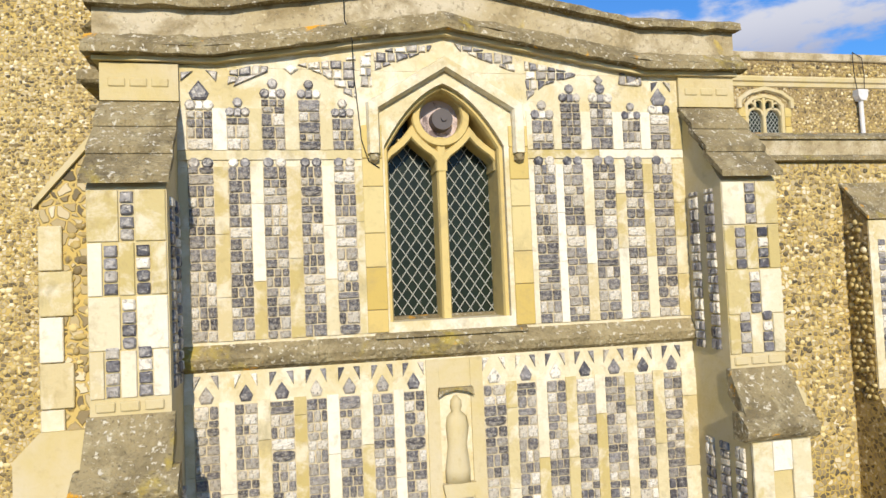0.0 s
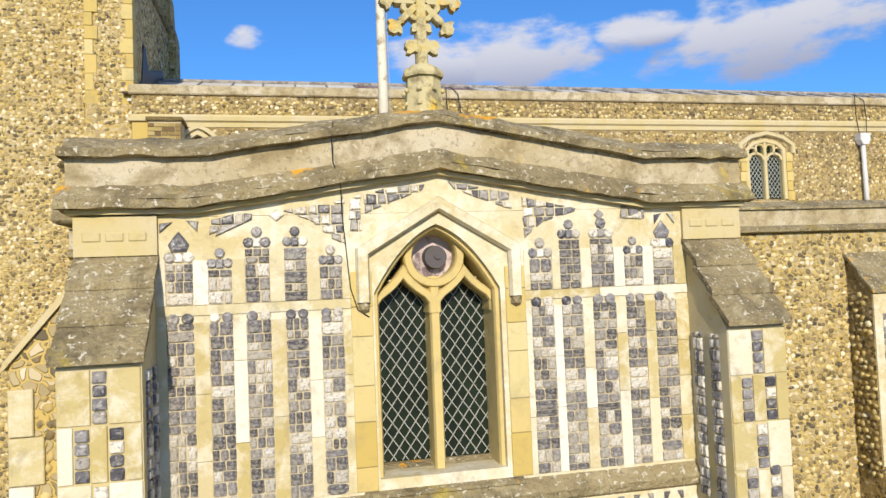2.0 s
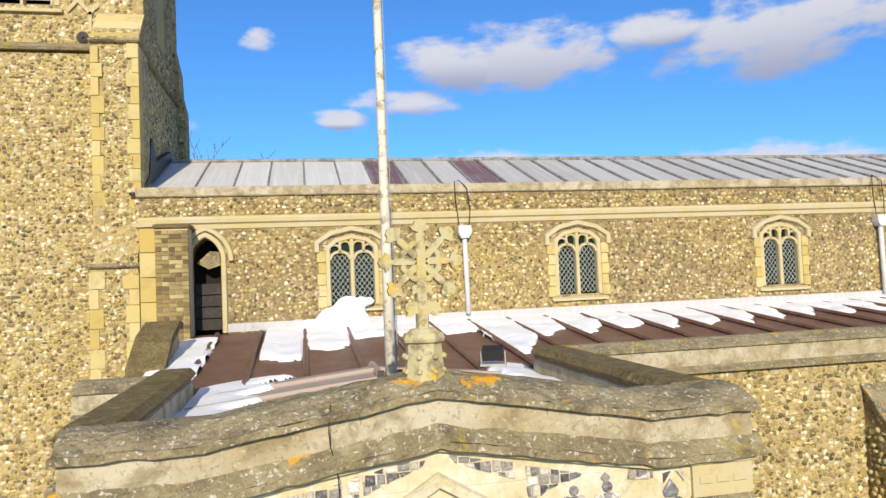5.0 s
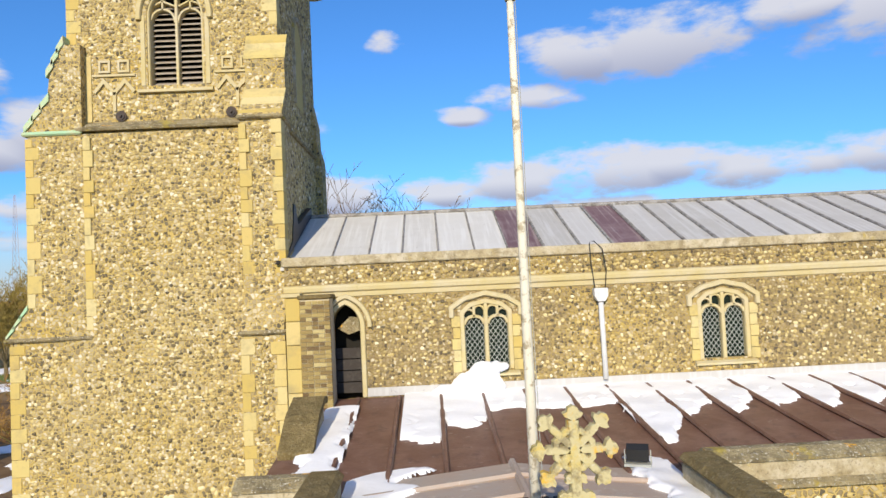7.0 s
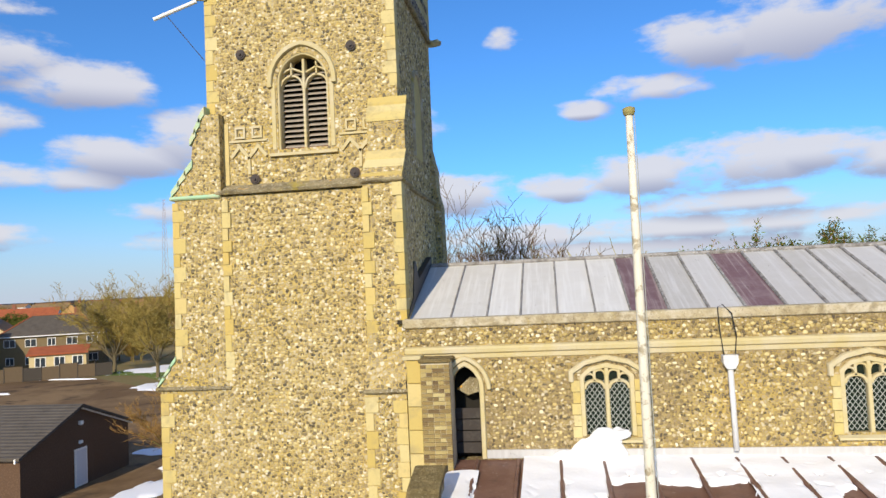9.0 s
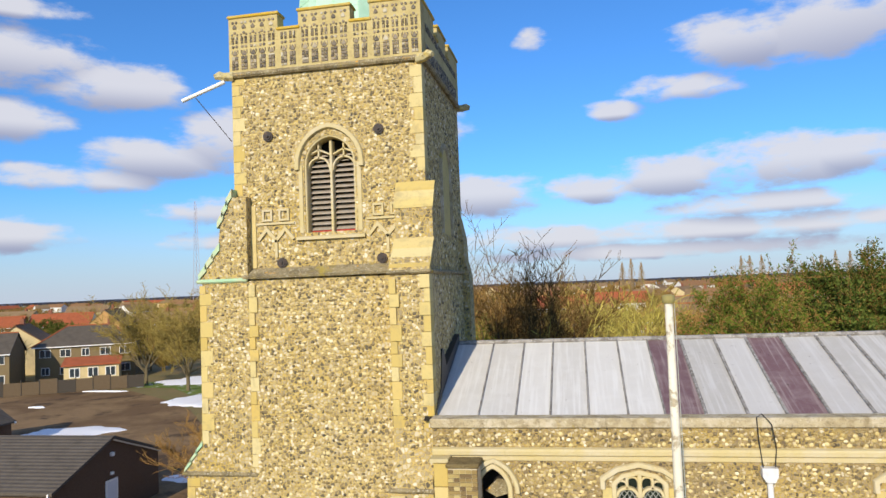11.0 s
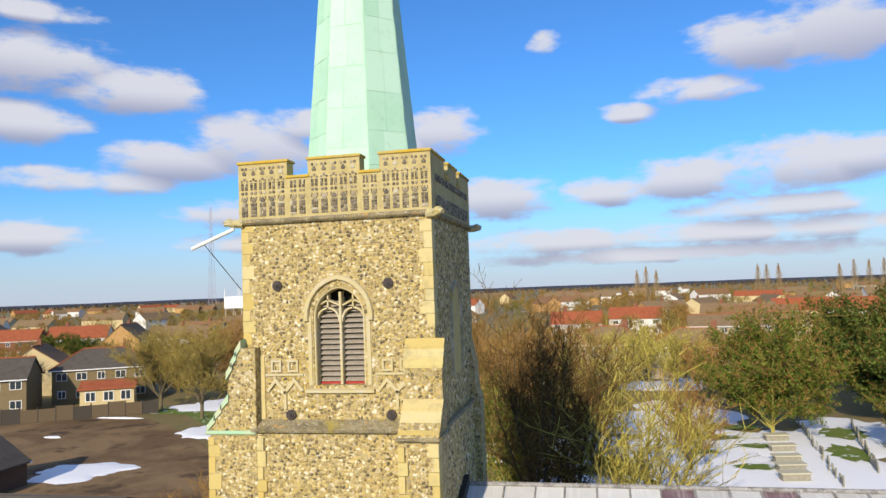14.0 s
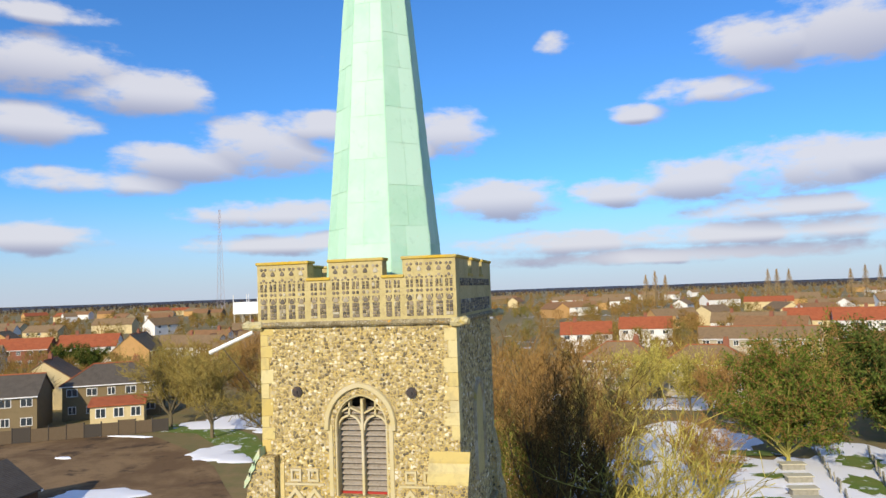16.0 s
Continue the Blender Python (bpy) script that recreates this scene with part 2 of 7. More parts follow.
RUBBLE_N = rubble_mat("flint_rubble_fine", (0.31, 0.23, 0.095), ((0, (0.09, 0.07, 0.05)), (0.4, (0.28, 0.21, 0.11)), (0.8, (0.42, 0.33, 0.18)), (1, (0.62, 0.55, 0.4))), 16.0)
def sheet_lead(name, base, rand, streak, dirt):
    """Old lead sheet: streaks run down the slope, with small dark scars."""
    m = mat(name, base, 0.62, random_by="object", rand=rand, var=((2.5, 8, 0.45, 0.7, streak, 0.4), (7, 4, 0.66, 0.70, dirt, 0.8)), bump=((3, 0.25, 0.03),))
    n, l = m.node_tree.nodes, m.node_tree.links
    b = n["Principled BSDF"]
    tc, mp, t = n.new("ShaderNodeTexCoord"), n.new("ShaderNodeMapping"), n.new("ShaderNodeTexNoise")
    mp.inputs["Scale"].default_value = (9.0, 0.35, 0.35)
    t.inputs["Scale"].default_value, t.inputs["Detail"].default_value = 1.6, 6.0
    l.new(tc.outputs["Object"], mp.inputs[0])
    l.new(mp.outputs[0], t.inputs["Vector"])
    mr, mx = n.new("ShaderNodeMapRange"), n.new("ShaderNodeMix")
    mr.inputs["From Min"].default_value, mr.inputs["From Max"].default_value, mr.inputs["To Max"].default_value = 0.50, 0.66, 0.75
    mx.data_type = "RGBA"
    l.new(t.outputs["Fac"], mr.inputs[0])
    l.new(mr.outputs[0], mx.inputs["Factor"])
    l.new(b.inputs["Base Color"].links[0].from_socket, mx.inputs["A"])
    mx.inputs["B"].default_value = (*streak, 1)
    l.new(mx.outputs["Result"], b.inputs["Base Color"])
    return m


LEAD = sheet_lead("lead_sheet", (0.46, 0.45, 0.44), ((0, (0.40, 0.385, 0.36)), (0.5, (0.45, 0.435, 0.42)), (1, (0.50, 0.49, 0.48))), (0.54, 0.535, 0.53), (0.20, 0.18, 0.17))
LEAD_P = sheet_lead("purple_lead_sheet", (0.16, 0.09, 0.10), ((0, (0.13, 0.075, 0.085)), (1, (0.17, 0.10, 0.11))), (0.33, 0.27, 0.27), (0.07, 0.045, 0.045))
LEAD_W = sheet_lead("pale_lead_sheet", (0.58, 0.57, 0.55), ((0, (0.53, 0.515, 0.49)), (1, (0.61, 0.60, 0.58))), (0.66, 0.655, 0.64), (0.36, 0.34, 0.32))
ROLL = mat("dark_lead_roll", (0.30, 0.285, 0.27), 0.7, var=((6, 6, 0.45, 0.6, (0.13, 0.115, 0.10), 0.85), (20, 4, 0.58, 0.66, (0.60, 0.59, 0.57), 0.7)), bump=((14, 0.6, 0.02),))
ROOF_BR = mat("brown_lead_roof", (0.15, 0.075, 0.052), 0.5, var=((1.5, 7, 0.42, 0.7, (0.24, 0.145, 0.11), 0.8), (5, 8, 0.54, 0.66, (0.075, 0.04, 0.035), 0.6), (8, 6, 0.62, 0.72, (0.38, 0.33, 0.30), 0.6)), bump=((3, 0.25, 0.03), (18, 0.25, 0.01)))
ROOF_PO = mat("grey_brown_lead_roof", (0.40, 0.31, 0.25), 0.6, var=((1.5, 7, 0.42, 0.7, (0.38, 0.34, 0.30), 0.8), (8, 6, 0.62, 0.75, (0.14, 0.09, 0.065), 0.7), (3.5, 8, 0.56, 0.66, (0.56, 0.50, 0.44), 0.6)), bump=((3, 0.2, 0.03), (20, 0.3, 0.01)))
SNOW = mat("snow", (0.88, 0.88, 0.89), 0.7, bump=((8, 0.3, 0.03),))
COPPER = mat("verdigris_copper", (0.44, 0.70, 0.50), 0.75, random_by="object", rand=((0, (0.40, 0.66, 0.48)), (0.5, (0.45, 0.70, 0.51)), (1, (0.51, 0.74, 0.58))), var=((1.2, 5, 0.4, 0.7, (0.54, 0.75, 0.60), 0.6), (4, 7, 0.58, 0.72, (0.30, 0.50, 0.36), 0.5), (9, 5, 0.62, 0.7, (0.60, 0.60, 0.42), 0.35)), bump=((2.0, 0.2, 0.06),))
STAINED = mat("copper_stained_stone", (0.36, 0.56, 0.36), 0.9, var=((3, 6, 0.4, 0.65, (0.58, 0.52, 0.33), 0.9),), bump=((30, 0.3, 0.015),))
GLASS = mat("dark_leaded_glass", (0.012, 0.018, 0.014), 0.25, spec=0.18, var=((3, 3, 0.4, 0.7, (0.02, 0.03, 0.02), 0.8),))
CAME = mat("lead_came", (0.36, 0.37, 0.34), 0.7)
# near-black colour that stands for unlit space behind openings
INNER_SHADE = mat("painted_interior_shade", (0.02, 0.018, 0.015), 0.95)
LOUVRE = mat("grey_wood_louvre", (0.36, 0.31, 0.25), 0.85, var=((12, 6, 0.45, 0.7, (0.20, 0.16, 0.12), 0.7),))
IRON = mat("rusty_iron", (0.05, 0.042, 0.04), 0.7, var=((12, 5, 0.5, 0.7, (0.14, 0.08, 0.05), 0.6),))
BRICK = mat("yellow_brown_brick", (0.3, 0.2, 0.1), 0.9, random_by="object", rand=((0, (0.13, 0.085, 0.04)), (0.35, (0.26, 0.185, 0.07)), (0.75, (0.38, 0.29, 0.11)), (1, (0.50, 0.41, 0.19))), var=((20, 5, 0.5, 0.75, (0.14, 0.09, 0.05), 0.5),), bump=((40, 0.3, 0.01),))
POLE = mat("flaking_white_paint", (0.70, 0.66, 0.54), 0.6, var=((2.2, 6, 0.45, 0.65, (0.62, 0.56, 0.45), 0.6), (9, 8, 0.53, 0.62, (0.32, 0.26, 0.16), 0.85)), bump=((20, 0.3, 0.006),))
PIPE = mat("grey_painted_iron", (0.62, 0.62, 0.62), 0.5, var=((5, 4, 0.5, 0.7, (0.46, 0.46, 0.46), 0.6),))
BLACK = mat("black_plastic", (0.02, 0.02, 0.02), 0.5)
WHITE = mat("white_paint", (0.80, 0.79, 0.76), 0.6, var=((4, 4, 0.5, 0.75, (0.66, 0.65, 0.62), 0.5),))
LICHEN = mat("lichened_carved_stone", (0.50, 0.44, 0.25), 0.92, var=((5, 6, 0.50, 0.62, (0.55, 0.42, 0.10), 0.8), (9, 7, 0.50, 0.62, (0.20, 0.16, 0.09), 0.8), (3.5, 6, 0.57, 0.64, (0.66, 0.38, 0.03), 0.85), (22, 5, 0.6, 0.7, (0.62, 0.58, 0.45), 0.6)), bump=((30, 0.5, 0.015),))

LICHEN_Y = mat("yellow_lichened_coping", (0.48, 0.37, 0.12), 0.92, var=((1.1, 6, 0.42, 0.60, (0.58, 0.37, 0.025), 0.9), (7, 7, 0.55, 0.66, (0.20, 0.15, 0.06), 0.7), (18, 5, 0.6, 0.7, (0.60, 0.54, 0.36), 0.6)), bump=((25, 0.7, 0.03),))

# ---- mesh helpers ----


def link_mesh(name, verts, faces, material, parent=None, label="", smooth=False):
    me = bpy.data.meshes.new(name)
    me.from_pydata([tuple(v) for v in verts], [], [tuple(f) for f in faces])
    me.materials.append(material)
    if smooth:
        me.polygons.foreach_set("use_smooth", [True] * len(me.polygons))
    ob = new(name, me)
    ob.parent = parent
    return tagged(ob, label)


def part(name, bm, material, parent=None, label="", smooth=False):
    """Link a bmesh as one mesh object under a thing or a part."""
    bmesh.ops.recalc_face_normals(bm, faces=bm.faces)
    me = bpy.data.meshes.new(name)
    bm.to_mesh(me)
    bm.free()
    me.materials.append(material)
    if smooth:
        me.polygons.foreach_set("use_smooth", [True] * len(me.polygons))
    ob = new(name, me)
    ob.parent = parent
    return tagged(ob, label)


def thing(name, label, category, at=(0, 0, 0), group="", kind=""):
    ob = new(name)
    ob.location = at
    ob.empty_display_size = 0.2
    return tagged(ob, label, category, group, kind)


def box(bm, x0, x1, y0, y1, z0, z1, bevel=0.0):
    vs = [bm.verts.new(p) for p in ((x0, y0, z0), (x1, y0, z0), (x1, y1, z0), (x0, y1, z0), (x0, y0, z1), (x1, y0, z1), (x1, y1, z1), (x0, y1, z1))]
    fs = [bm.faces.new([vs[i] for i in f]) for f in ((0, 1, 5, 4), (1, 2, 6, 5), (2, 3, 7, 6), (3, 0, 4, 7), (4, 5, 6, 7), (3, 2, 1, 0))]
    if bevel:
        bmesh.ops.bevel(bm, geom=list({e for f in fs for e in f.edges}), offset=bevel, segments=1, affect="EDGES")
    return bm


def bx(*a, bevel=0.0):
    return box(bmesh.new(), *a, bevel=bevel)


def prism(bm, pts, lo, hi, axis="y"):
    """A flat polygon pulled from lo to hi along an axis. pts: (x, z) for y, (y, z) for x, (x, y) for z."""
    put = {"y": lambda a, b, c: (a, c, b), "x": lambda a, b, c: (c, a, b), "z": lambda a, b, c: (a, b, c)}[axis]
    a = [bm.verts.new(put(u, v, lo)) for u, v in pts]
    b = [bm.verts.new(put(u, v, hi)) for u, v in pts]
    n = len(pts)
    for i in range(n):
        bm.faces.new((a[i], a[(i + 1) % n], b[(i + 1) % n], b[i]))
    bm.faces.new(a)
    bm.faces.new(b[::-1])
    return bm


def pr(pts, lo, hi, axis="y"):
    return prism(bmesh.new(), pts, lo, hi, axis)


def ribbon(bm, pts, w, y0, y1, closed=False, chamfer=0.3):
    """A stone rib of width w along a line of (x, z) points, front at y0, back at y1, with chamfered front edges."""
    p = [Vector((a, b)) for a, b in pts]
    n = len(p)
    rings = []
    for i in range(n):
        d0 = p[i] - p[i - 1] if i or closed else p[1] - p[0]
        d1 = p[(i + 1) % n] - p[i] if i < n - 1 or closed else p[-1] - p[-2]
        d = (d0.normalized() + d1.normalized())
        d = d.normalized() if d.length > 1e-6 else d1.normalized()
        nrm = Vector((-d.y, d.x))
        k = 1.0 / max(0.55, abs(nrm.dot(Vector((-d1.y, d1.x)).normalized())))
        h, c = w / 2, w / 2 * (1 - chamfer)
        ym = y0 + w * 0.35
        rings.append([bm.verts.new((p[i].x + nrm.x * o * k, y, p[i].y + nrm.y * o * k)) for o, y in ((-h, y1), (-h, ym), (-c, y0), (c, y0), (h, ym), (h, y1))])
    last = n if closed else n - 1
    for i in range(last):
        a, b = rings[i], rings[(i + 1) % n]
        for j in range(6):
            bm.faces.new((a[j], a[(j + 1) % 6], b[(j + 1) % 6], b[j]))
    if not closed:
        bm.faces.new(rings[0])
        bm.faces.new(rings[-1][::-1])
    return bm


def tube(bm, pts, radii, sides=8, cap=True):
    rings = []
    for i, p in enumerate(pts):
        p = Vector(p)
        d = (Vector(pts[min(i + 1, len(pts) - 1)]) - Vector(pts[max(i - 1, 0)])).normalized()
        u = d.cross(Vector((0, 0, 1)) if abs(d.z) < 0.9 else Vector((1, 0, 0))).normalized()
        v = d.cross(u)
        r = radii[i] if hasattr(radii, "__len__") else radii
        rings.append([bm.verts.new(p + (u * math.cos(2 * math.pi * k / sides) + v * math.sin(2 * math.pi * k / sides)) * r) for k in range(sides)])
    for a, b in zip(rings, rings[1:]):
        for k in range(sides):
            bm.faces.new((a[k], a[(k + 1) % sides], b[(k + 1) % sides], b[k]))
    if cap:
        bm.faces.new(rings[0][::-1])
        bm.faces.new(rings[-1])
    return bm


def arc(cx, cz, r, a0, a1, n=10):
    return [(cx + r * math.cos(radians(a0 + (a1 - a0) * i / n)), cz + r * math.sin(radians(a0 + (a1 - a0) * i / n))) for i in range(n + 1)]


def pointed(x0, x1, z, rise, n=8):
    """The line of a pointed arch from (x0, z) over the middle to (x1, z)."""
    w = (x1 - x0) / 2
    r = (w * w + rise * rise) / (2 * w)
    a = math.degrees(math.asin(min(1.0, rise / r))) if r >= rise else 90
    left = arc(x0 + r, z, r, 180, 180 - a, n)
    right = arc(x1 - r, z, r, a, 0, n)
    return left + right[1:]


def ogee(x0, x1, z, rise, n=6):
    w = (x1 - x0) / 2
    m = (x0 + x1) / 2
    left = []
    for i in range(2 * n + 1):
        t = i / (2 * n)
        left.append((x0 + w * (t ** 1.5 * 0.55 + 0.45 * t ** 3), z + rise * (1.45 * t - 0.45 * t * t * t) * (1 if t < 0.75 else 1)))
    right = [(2 * m - a, b) for a, b in left[::-1]]
    return left + right[1:]


def stones(name, material, parent, u0, u1, v0, v1, place, cell, seed, keep=None, size=(0.35, 0.62), proud=0.035, gaps=0.12):
    """Rounded flints bedded in a wall face, joined. place(u, v, h) gives the point h metres proud of the face."""
    rng = np.random.default_rng(seed)
    verts, faces = [], []
    nu, nv = max(1, int((u1 - u0) / cell)), max(1, int((v1 - v0) / cell))
    for j in range(nv):
        for i in range(nu):
            if rng.random() < gaps:
                continue
            u = u0 + (i + 0.5 + (0.5 if j % 2 else 0) * 0.8 + rng.uniform(-0.22, 0.22)) * cell
            v = v0 + (j + 0.5 + rng.uniform(-0.25, 0.25)) * cell
            if u > u1 - cell * 0.45 or (keep and not keep(u, v)):
                continue
            ru, rv = cell * rng.uniform(*size), cell * rng.uniform(size[0] * 0.85, size[1] * 0.85)
            h = proud * rng.uniform(0.45, 1.0)
            tilt = rng.uniform(0, math.pi)
            k = 7
            b = len(verts)
            wob = rng.uniform(0.8, 1.12, k)
            for s, hh in ((1.0, -0.005), (0.86, h * 0.62), (0.5, h)):
                for q in range(k):
                    a = 2 * math.pi * q / k + tilt
                    verts.append(place(u + ru * s * wob[q] * math.cos(a), v + rv * s * wob[q] * math.sin(a), hh))
            for r in (0, 1):
                for q in range(k):
                    faces.append((b + r * k + q, b + r * k + (q + 1) % k, b + (r + 1) * k + (q + 1) % k, b + (r + 1) * k + q))
            faces.append(tuple(b + 2 * k + q for q in range(k)))
    if not verts:
        return None
    me = bpy.data.meshes.new(name)
    me.from_pydata(verts, [], faces)
    me.polygons.foreach_set("use_smooth", [True] * len(me.polygons))
    me.materials.append(material)
    ob = new(name, me)
    ob.parent = parent
    return tagged(ob, kind="stuff")


def south(y):
    return lambda u, v, h: (u, y - h, v)


def east(x):
    return lambda u, v, h: (x + h, u, v)


def west(x):
    return lambda u, v, h: (x - h, u, v)


def lattice(bm, x0, x1, z0, ztop, y, sx, sz, inside, w=0.008):
    """Diagonal lead cames over a light, cut to inside(x, z)."""
    span = (x1 - x0)
    for sgn in (1, -1):
        k = -int((ztop - z0) / sz) - 2
        while k < int(span / sx) + int((ztop - z0) / sz) + 3:
            pts = []
            n = 60
            for i in range(n + 1):
                z = z0 + (ztop - z0) * i / n
                x = x0 + k * sx + sgn * (z - z0) * sx / sz if sgn > 0 else x1 - k * sx - (z - z0) * sx / sz
                if x0 <= x <= x1 and inside(x, z):
                    pts.append((x, z))
            if len(pts) > 1:
                (xa, za), (xb, zb) = pts[0], pts[-1]
                d = Vector((xb - xa, 0, zb - za)).normalized()
                o = Vector((-d.z, 0, d.x)) * w / 2
                q = [Vector((xa, y, za)) - o, Vector((xb, y, zb)) - o, Vector((xb, y, zb)) + o, Vector((xa, y, za)) + o]
                f = [bm.verts.new(v) for v in q]
                g = [bm.verts.new(v + Vector((0, -0.006, 0))) for v in q]
                bm.faces.new(g)
                for i in range(4):
                    bm.faces.new((f[i], f[(i + 1) % 4], g[(i + 1) % 4], g[i]))
            k += 1
    return bm

# ---- ground ----
GROUND = mat("grass_with_snow", (0.20, 0.15, 0.065), 0.9, var=((0.02, 6, 0.40, 0.62, (0.29, 0.20, 0.085), 0.9), (0.35, 6, 0.40, 0.65, (0.15, 0.15, 0.045), 0.7), (0.06, 8, 0.62, 0.65, (0.80, 0.82, 0.87), 1.0)), bump=((2, 0.4, 0.1),))
link_mesh("ground", [(-4000, -4000, 0), (4000, -4000, 0), (4000, 4000, 0), (-4000, 4000, 0)], [(0, 1, 2, 3)], GROUND)
tagged(bpy.data.objects["ground"], "churchyard grass patched with melting snow", "ground", kind="structure")

# ---- church tower ----
TX0, TX1, TY0, TY1 = -7.28, -2.85, 15.08, 19.75
tower = thing("church_tower", "square flint rubble tower with stone dressings, battlements and green copper spire", "church tower", (-5.07, 17.4, 0))
TP = tower


def in_tower(ob):
    ob.parent = tower
    ob.matrix_parent_inverse = Matrix.Translation((5.07, -17.4, 0))
    return ob


BW0, BW1, BZ0, BSP, BAP = -5.60, -4.42, 13.24, 14.75, 15.40   # belfry window
win = [(BW0, BZ0)] + pointed(BW0, BW1, BSP, BAP - BSP, 8) + [(BW1, BZ0)]


def holed_wall(x0, x1, z0, z1, outline, y0, y1):
    """A wall slab with an opening: outline runs from the lower left corner over the top to the lower right."""
    bm = bmesh.new()
    lx, rx = outline[0][0], outline[-1][0]
    zb = outline[0][1]
    prism(bm, [(x0, z0), (lx, z0), (lx, z1), (x0, z1)], y0, y1)
    prism(bm, [(rx, z0), (x1, z0), (x1, z1), (rx, z1)], y0, y1)
    if zb > z0:
        prism(bm, [(lx, z0), (rx, z0), (rx, zb), (lx, zb)], y0, y1)
    top = outline[1:-1]
    for (xa, za), (xb, zb2) in zip(top, top[1:]):
        if xb - xa > 1e-5:
            prism(bm, [(xa, za), (xb, zb2), (xb, z1), (xa, z1)], y0, y1)
    bmesh.ops.remove_doubles(bm, verts=bm.verts, dist=1e-5)
    return bm


in_tower(part("south_wall", holed_wall(TX0, TX1, 12.3, 16.9, win, TY0, TY0 + 0.6), RUBBLE))
in_tower(part("east_wall", bx(TX1 - 0.6, TX1, TY0 + 0.6, TY1, 9.0, 16.9), RUBBLE))
in_tower(part("west_wall", bx(TX0, TX0 + 0.6, TY0 + 0.6, TY1, 0, 16.9), RUBBLE))
in_tower(part("north_wall", bx(TX0 + 0.6, TX1 - 0.6, TY1 - 0.6, TY1, 0, 16.9), RUBBLE))
in_tower(part("lower_wall", pr([(14.68, 0), (14.86, 12.2), (15.1, 12.42), (15.6, 12.42), (15.6, 0)], -7.3, -2.8, "x"), RUBBLE))
in_tower(part("east_lower_wall", bx(-3.3, -2.78, 15.6, TY1, 0, 12.3), RUBBLE))
in_tower(part("belfry_floor", bx(TX0 + 0.6, TX1 - 0.6, TY0 + 0.6, TY1 - 0.6, 17.0, 17.15), LEAD, label="lead roof behind the battlements"))
# battlements
for name, a, b, along in (("south", TX0 - 0.04, TX1 + 0.04, "x"), ("north", TX0 - 0.04, TX1 + 0.04, "x"), ("east", TY0 + 0.34, TY1 - 0.34, "y"), ("west", TY0 + 0.34, TY1 - 0.34, "y")):
    s = b - a
    L = [(a, 16.98), (b, 16.98)]
    cuts = [(0.0, 0.265, 18.24), (0.265, 0.375, 17.86), (0.375, 0.645, 18.24), (0.645, 0.745, 17.86), (0.745, 1.0, 18.24)]
    for f0, f1, top in cuts:
        bm, cop = bmesh.new(), bmesh.new()
        u0, u1 = a + f0 * s, a + f1 * s
        if along == "x":
            y0 = TY0 - 0.04 if name == "south" else TY1 - 0.30
            box(bm, u0, u1, y0, y0 + 0.34, 16.98, top)
            box(cop, u0 - 0.03, u1 + 0.03, y0 - 0.035, y0 + 0.38, top + 0.002, top + 0.07, 0.015)
        else:
            x0 = TX1 - 0.30 if name == "east" else TX0 - 0.04
            box(bm, x0, x0 + 0.34, u0, u1, 16.98, top)
            box(cop, x0 - 0.035, x0 + 0.375, u0 - 0.03, u1 + 0.03, top + 0.002, top + 0.07, 0.015)
        in_tower(part("battlement", bm, STONE_B))
        in_tower(part("coping", cop, LICHEN_Y, label="stone coping thick with yellow lichen"))
bm = bmesh.new()
for z, g in ((16.86, 0.11),):
    box(bm, TX0 - g, TX1 + g, TY0 - g, TY1 + g, z, z + 0.12, 0.04)
in_tower(part("string_course", bm, STONE_D))
in_tower(part("lower_string_course", pr([(14.78, 12.26), (14.76, 12.31), (15.09, 12.5), (15.12, 12.26)], -7.0, -3.5, "x"), STONE_D))
# spire
def octagon(r, z, cx=-5.07, cy=17.4):
    return [(cx + r * math.cos(radians(22.5 + 45 * k)), cy + r * math.sin(radians(22.5 + 45 * k)), z) for k in range(8)]


levels = [(1.50, 17.15), (1.40, 18.6), (0.84, 25.0), (0.03, 34.0)]
verts = [p for r, z in levels for p in octagon(r, z)]
faces = [(8 * i + k, 8 * i + (k + 1) % 8, 8 * i + 8 + (k + 1) % 8, 8 * i + 8 + k) for i in range(3) for k in range(8)] + [tuple(range(24, 32))]
spire = in_tower(link_mesh("spire", verts, faces, COPPER, label="octagonal spire clad in pale green copper sheets"))
# belfry window
bw = in_tower(new("belfry_window"))
def in_bw(ob):
    ob.parent = bw
    return ob
bm = bmesh.new()
xm = (BW0 + BW1) / 2
for i in range(15):
    z = BZ0 + 0.06 + i * 0.118
    for xa, xb in ((BW0 + 0.03, xm - 0.03), (xm + 0.03, BW1 - 0.03)):
        prism(bm, [(15.30, z), (15.48, z + 0.10), (15.48, z + 0.12), (15.30, z + 0.025)], xa, xb, "x")
in_bw(part("louvre", bm, LOUVRE, label="sloping grey wooden louvre boards"))
in_bw(part("red_board", bx(BW0, BW1, 15.30, 15.34, BZ0, BZ0 + 0.05), mat("red_paint", (0.35, 0.03, 0.02), 0.6)))
# black sheet behind the louvres paints the shade of the belfry
in_bw(part("backing", bx(BW0 - 0.1, BW1 + 0.1, 15.56, 15.60, BZ0 - 0.1, BAP + 0.1), INNER_SHADE))
bm = bmesh.new()
ribbon(bm, [(BW0, BZ0)] + pointed(BW0, BW1, BSP, BAP - BSP) + [(BW1, BZ0)], 0.10, 15.10, 15.35)
ribbon(bm, [(xm, BZ0), (xm, BAP - 0.12)], 0.07, 15.18, 15.36)
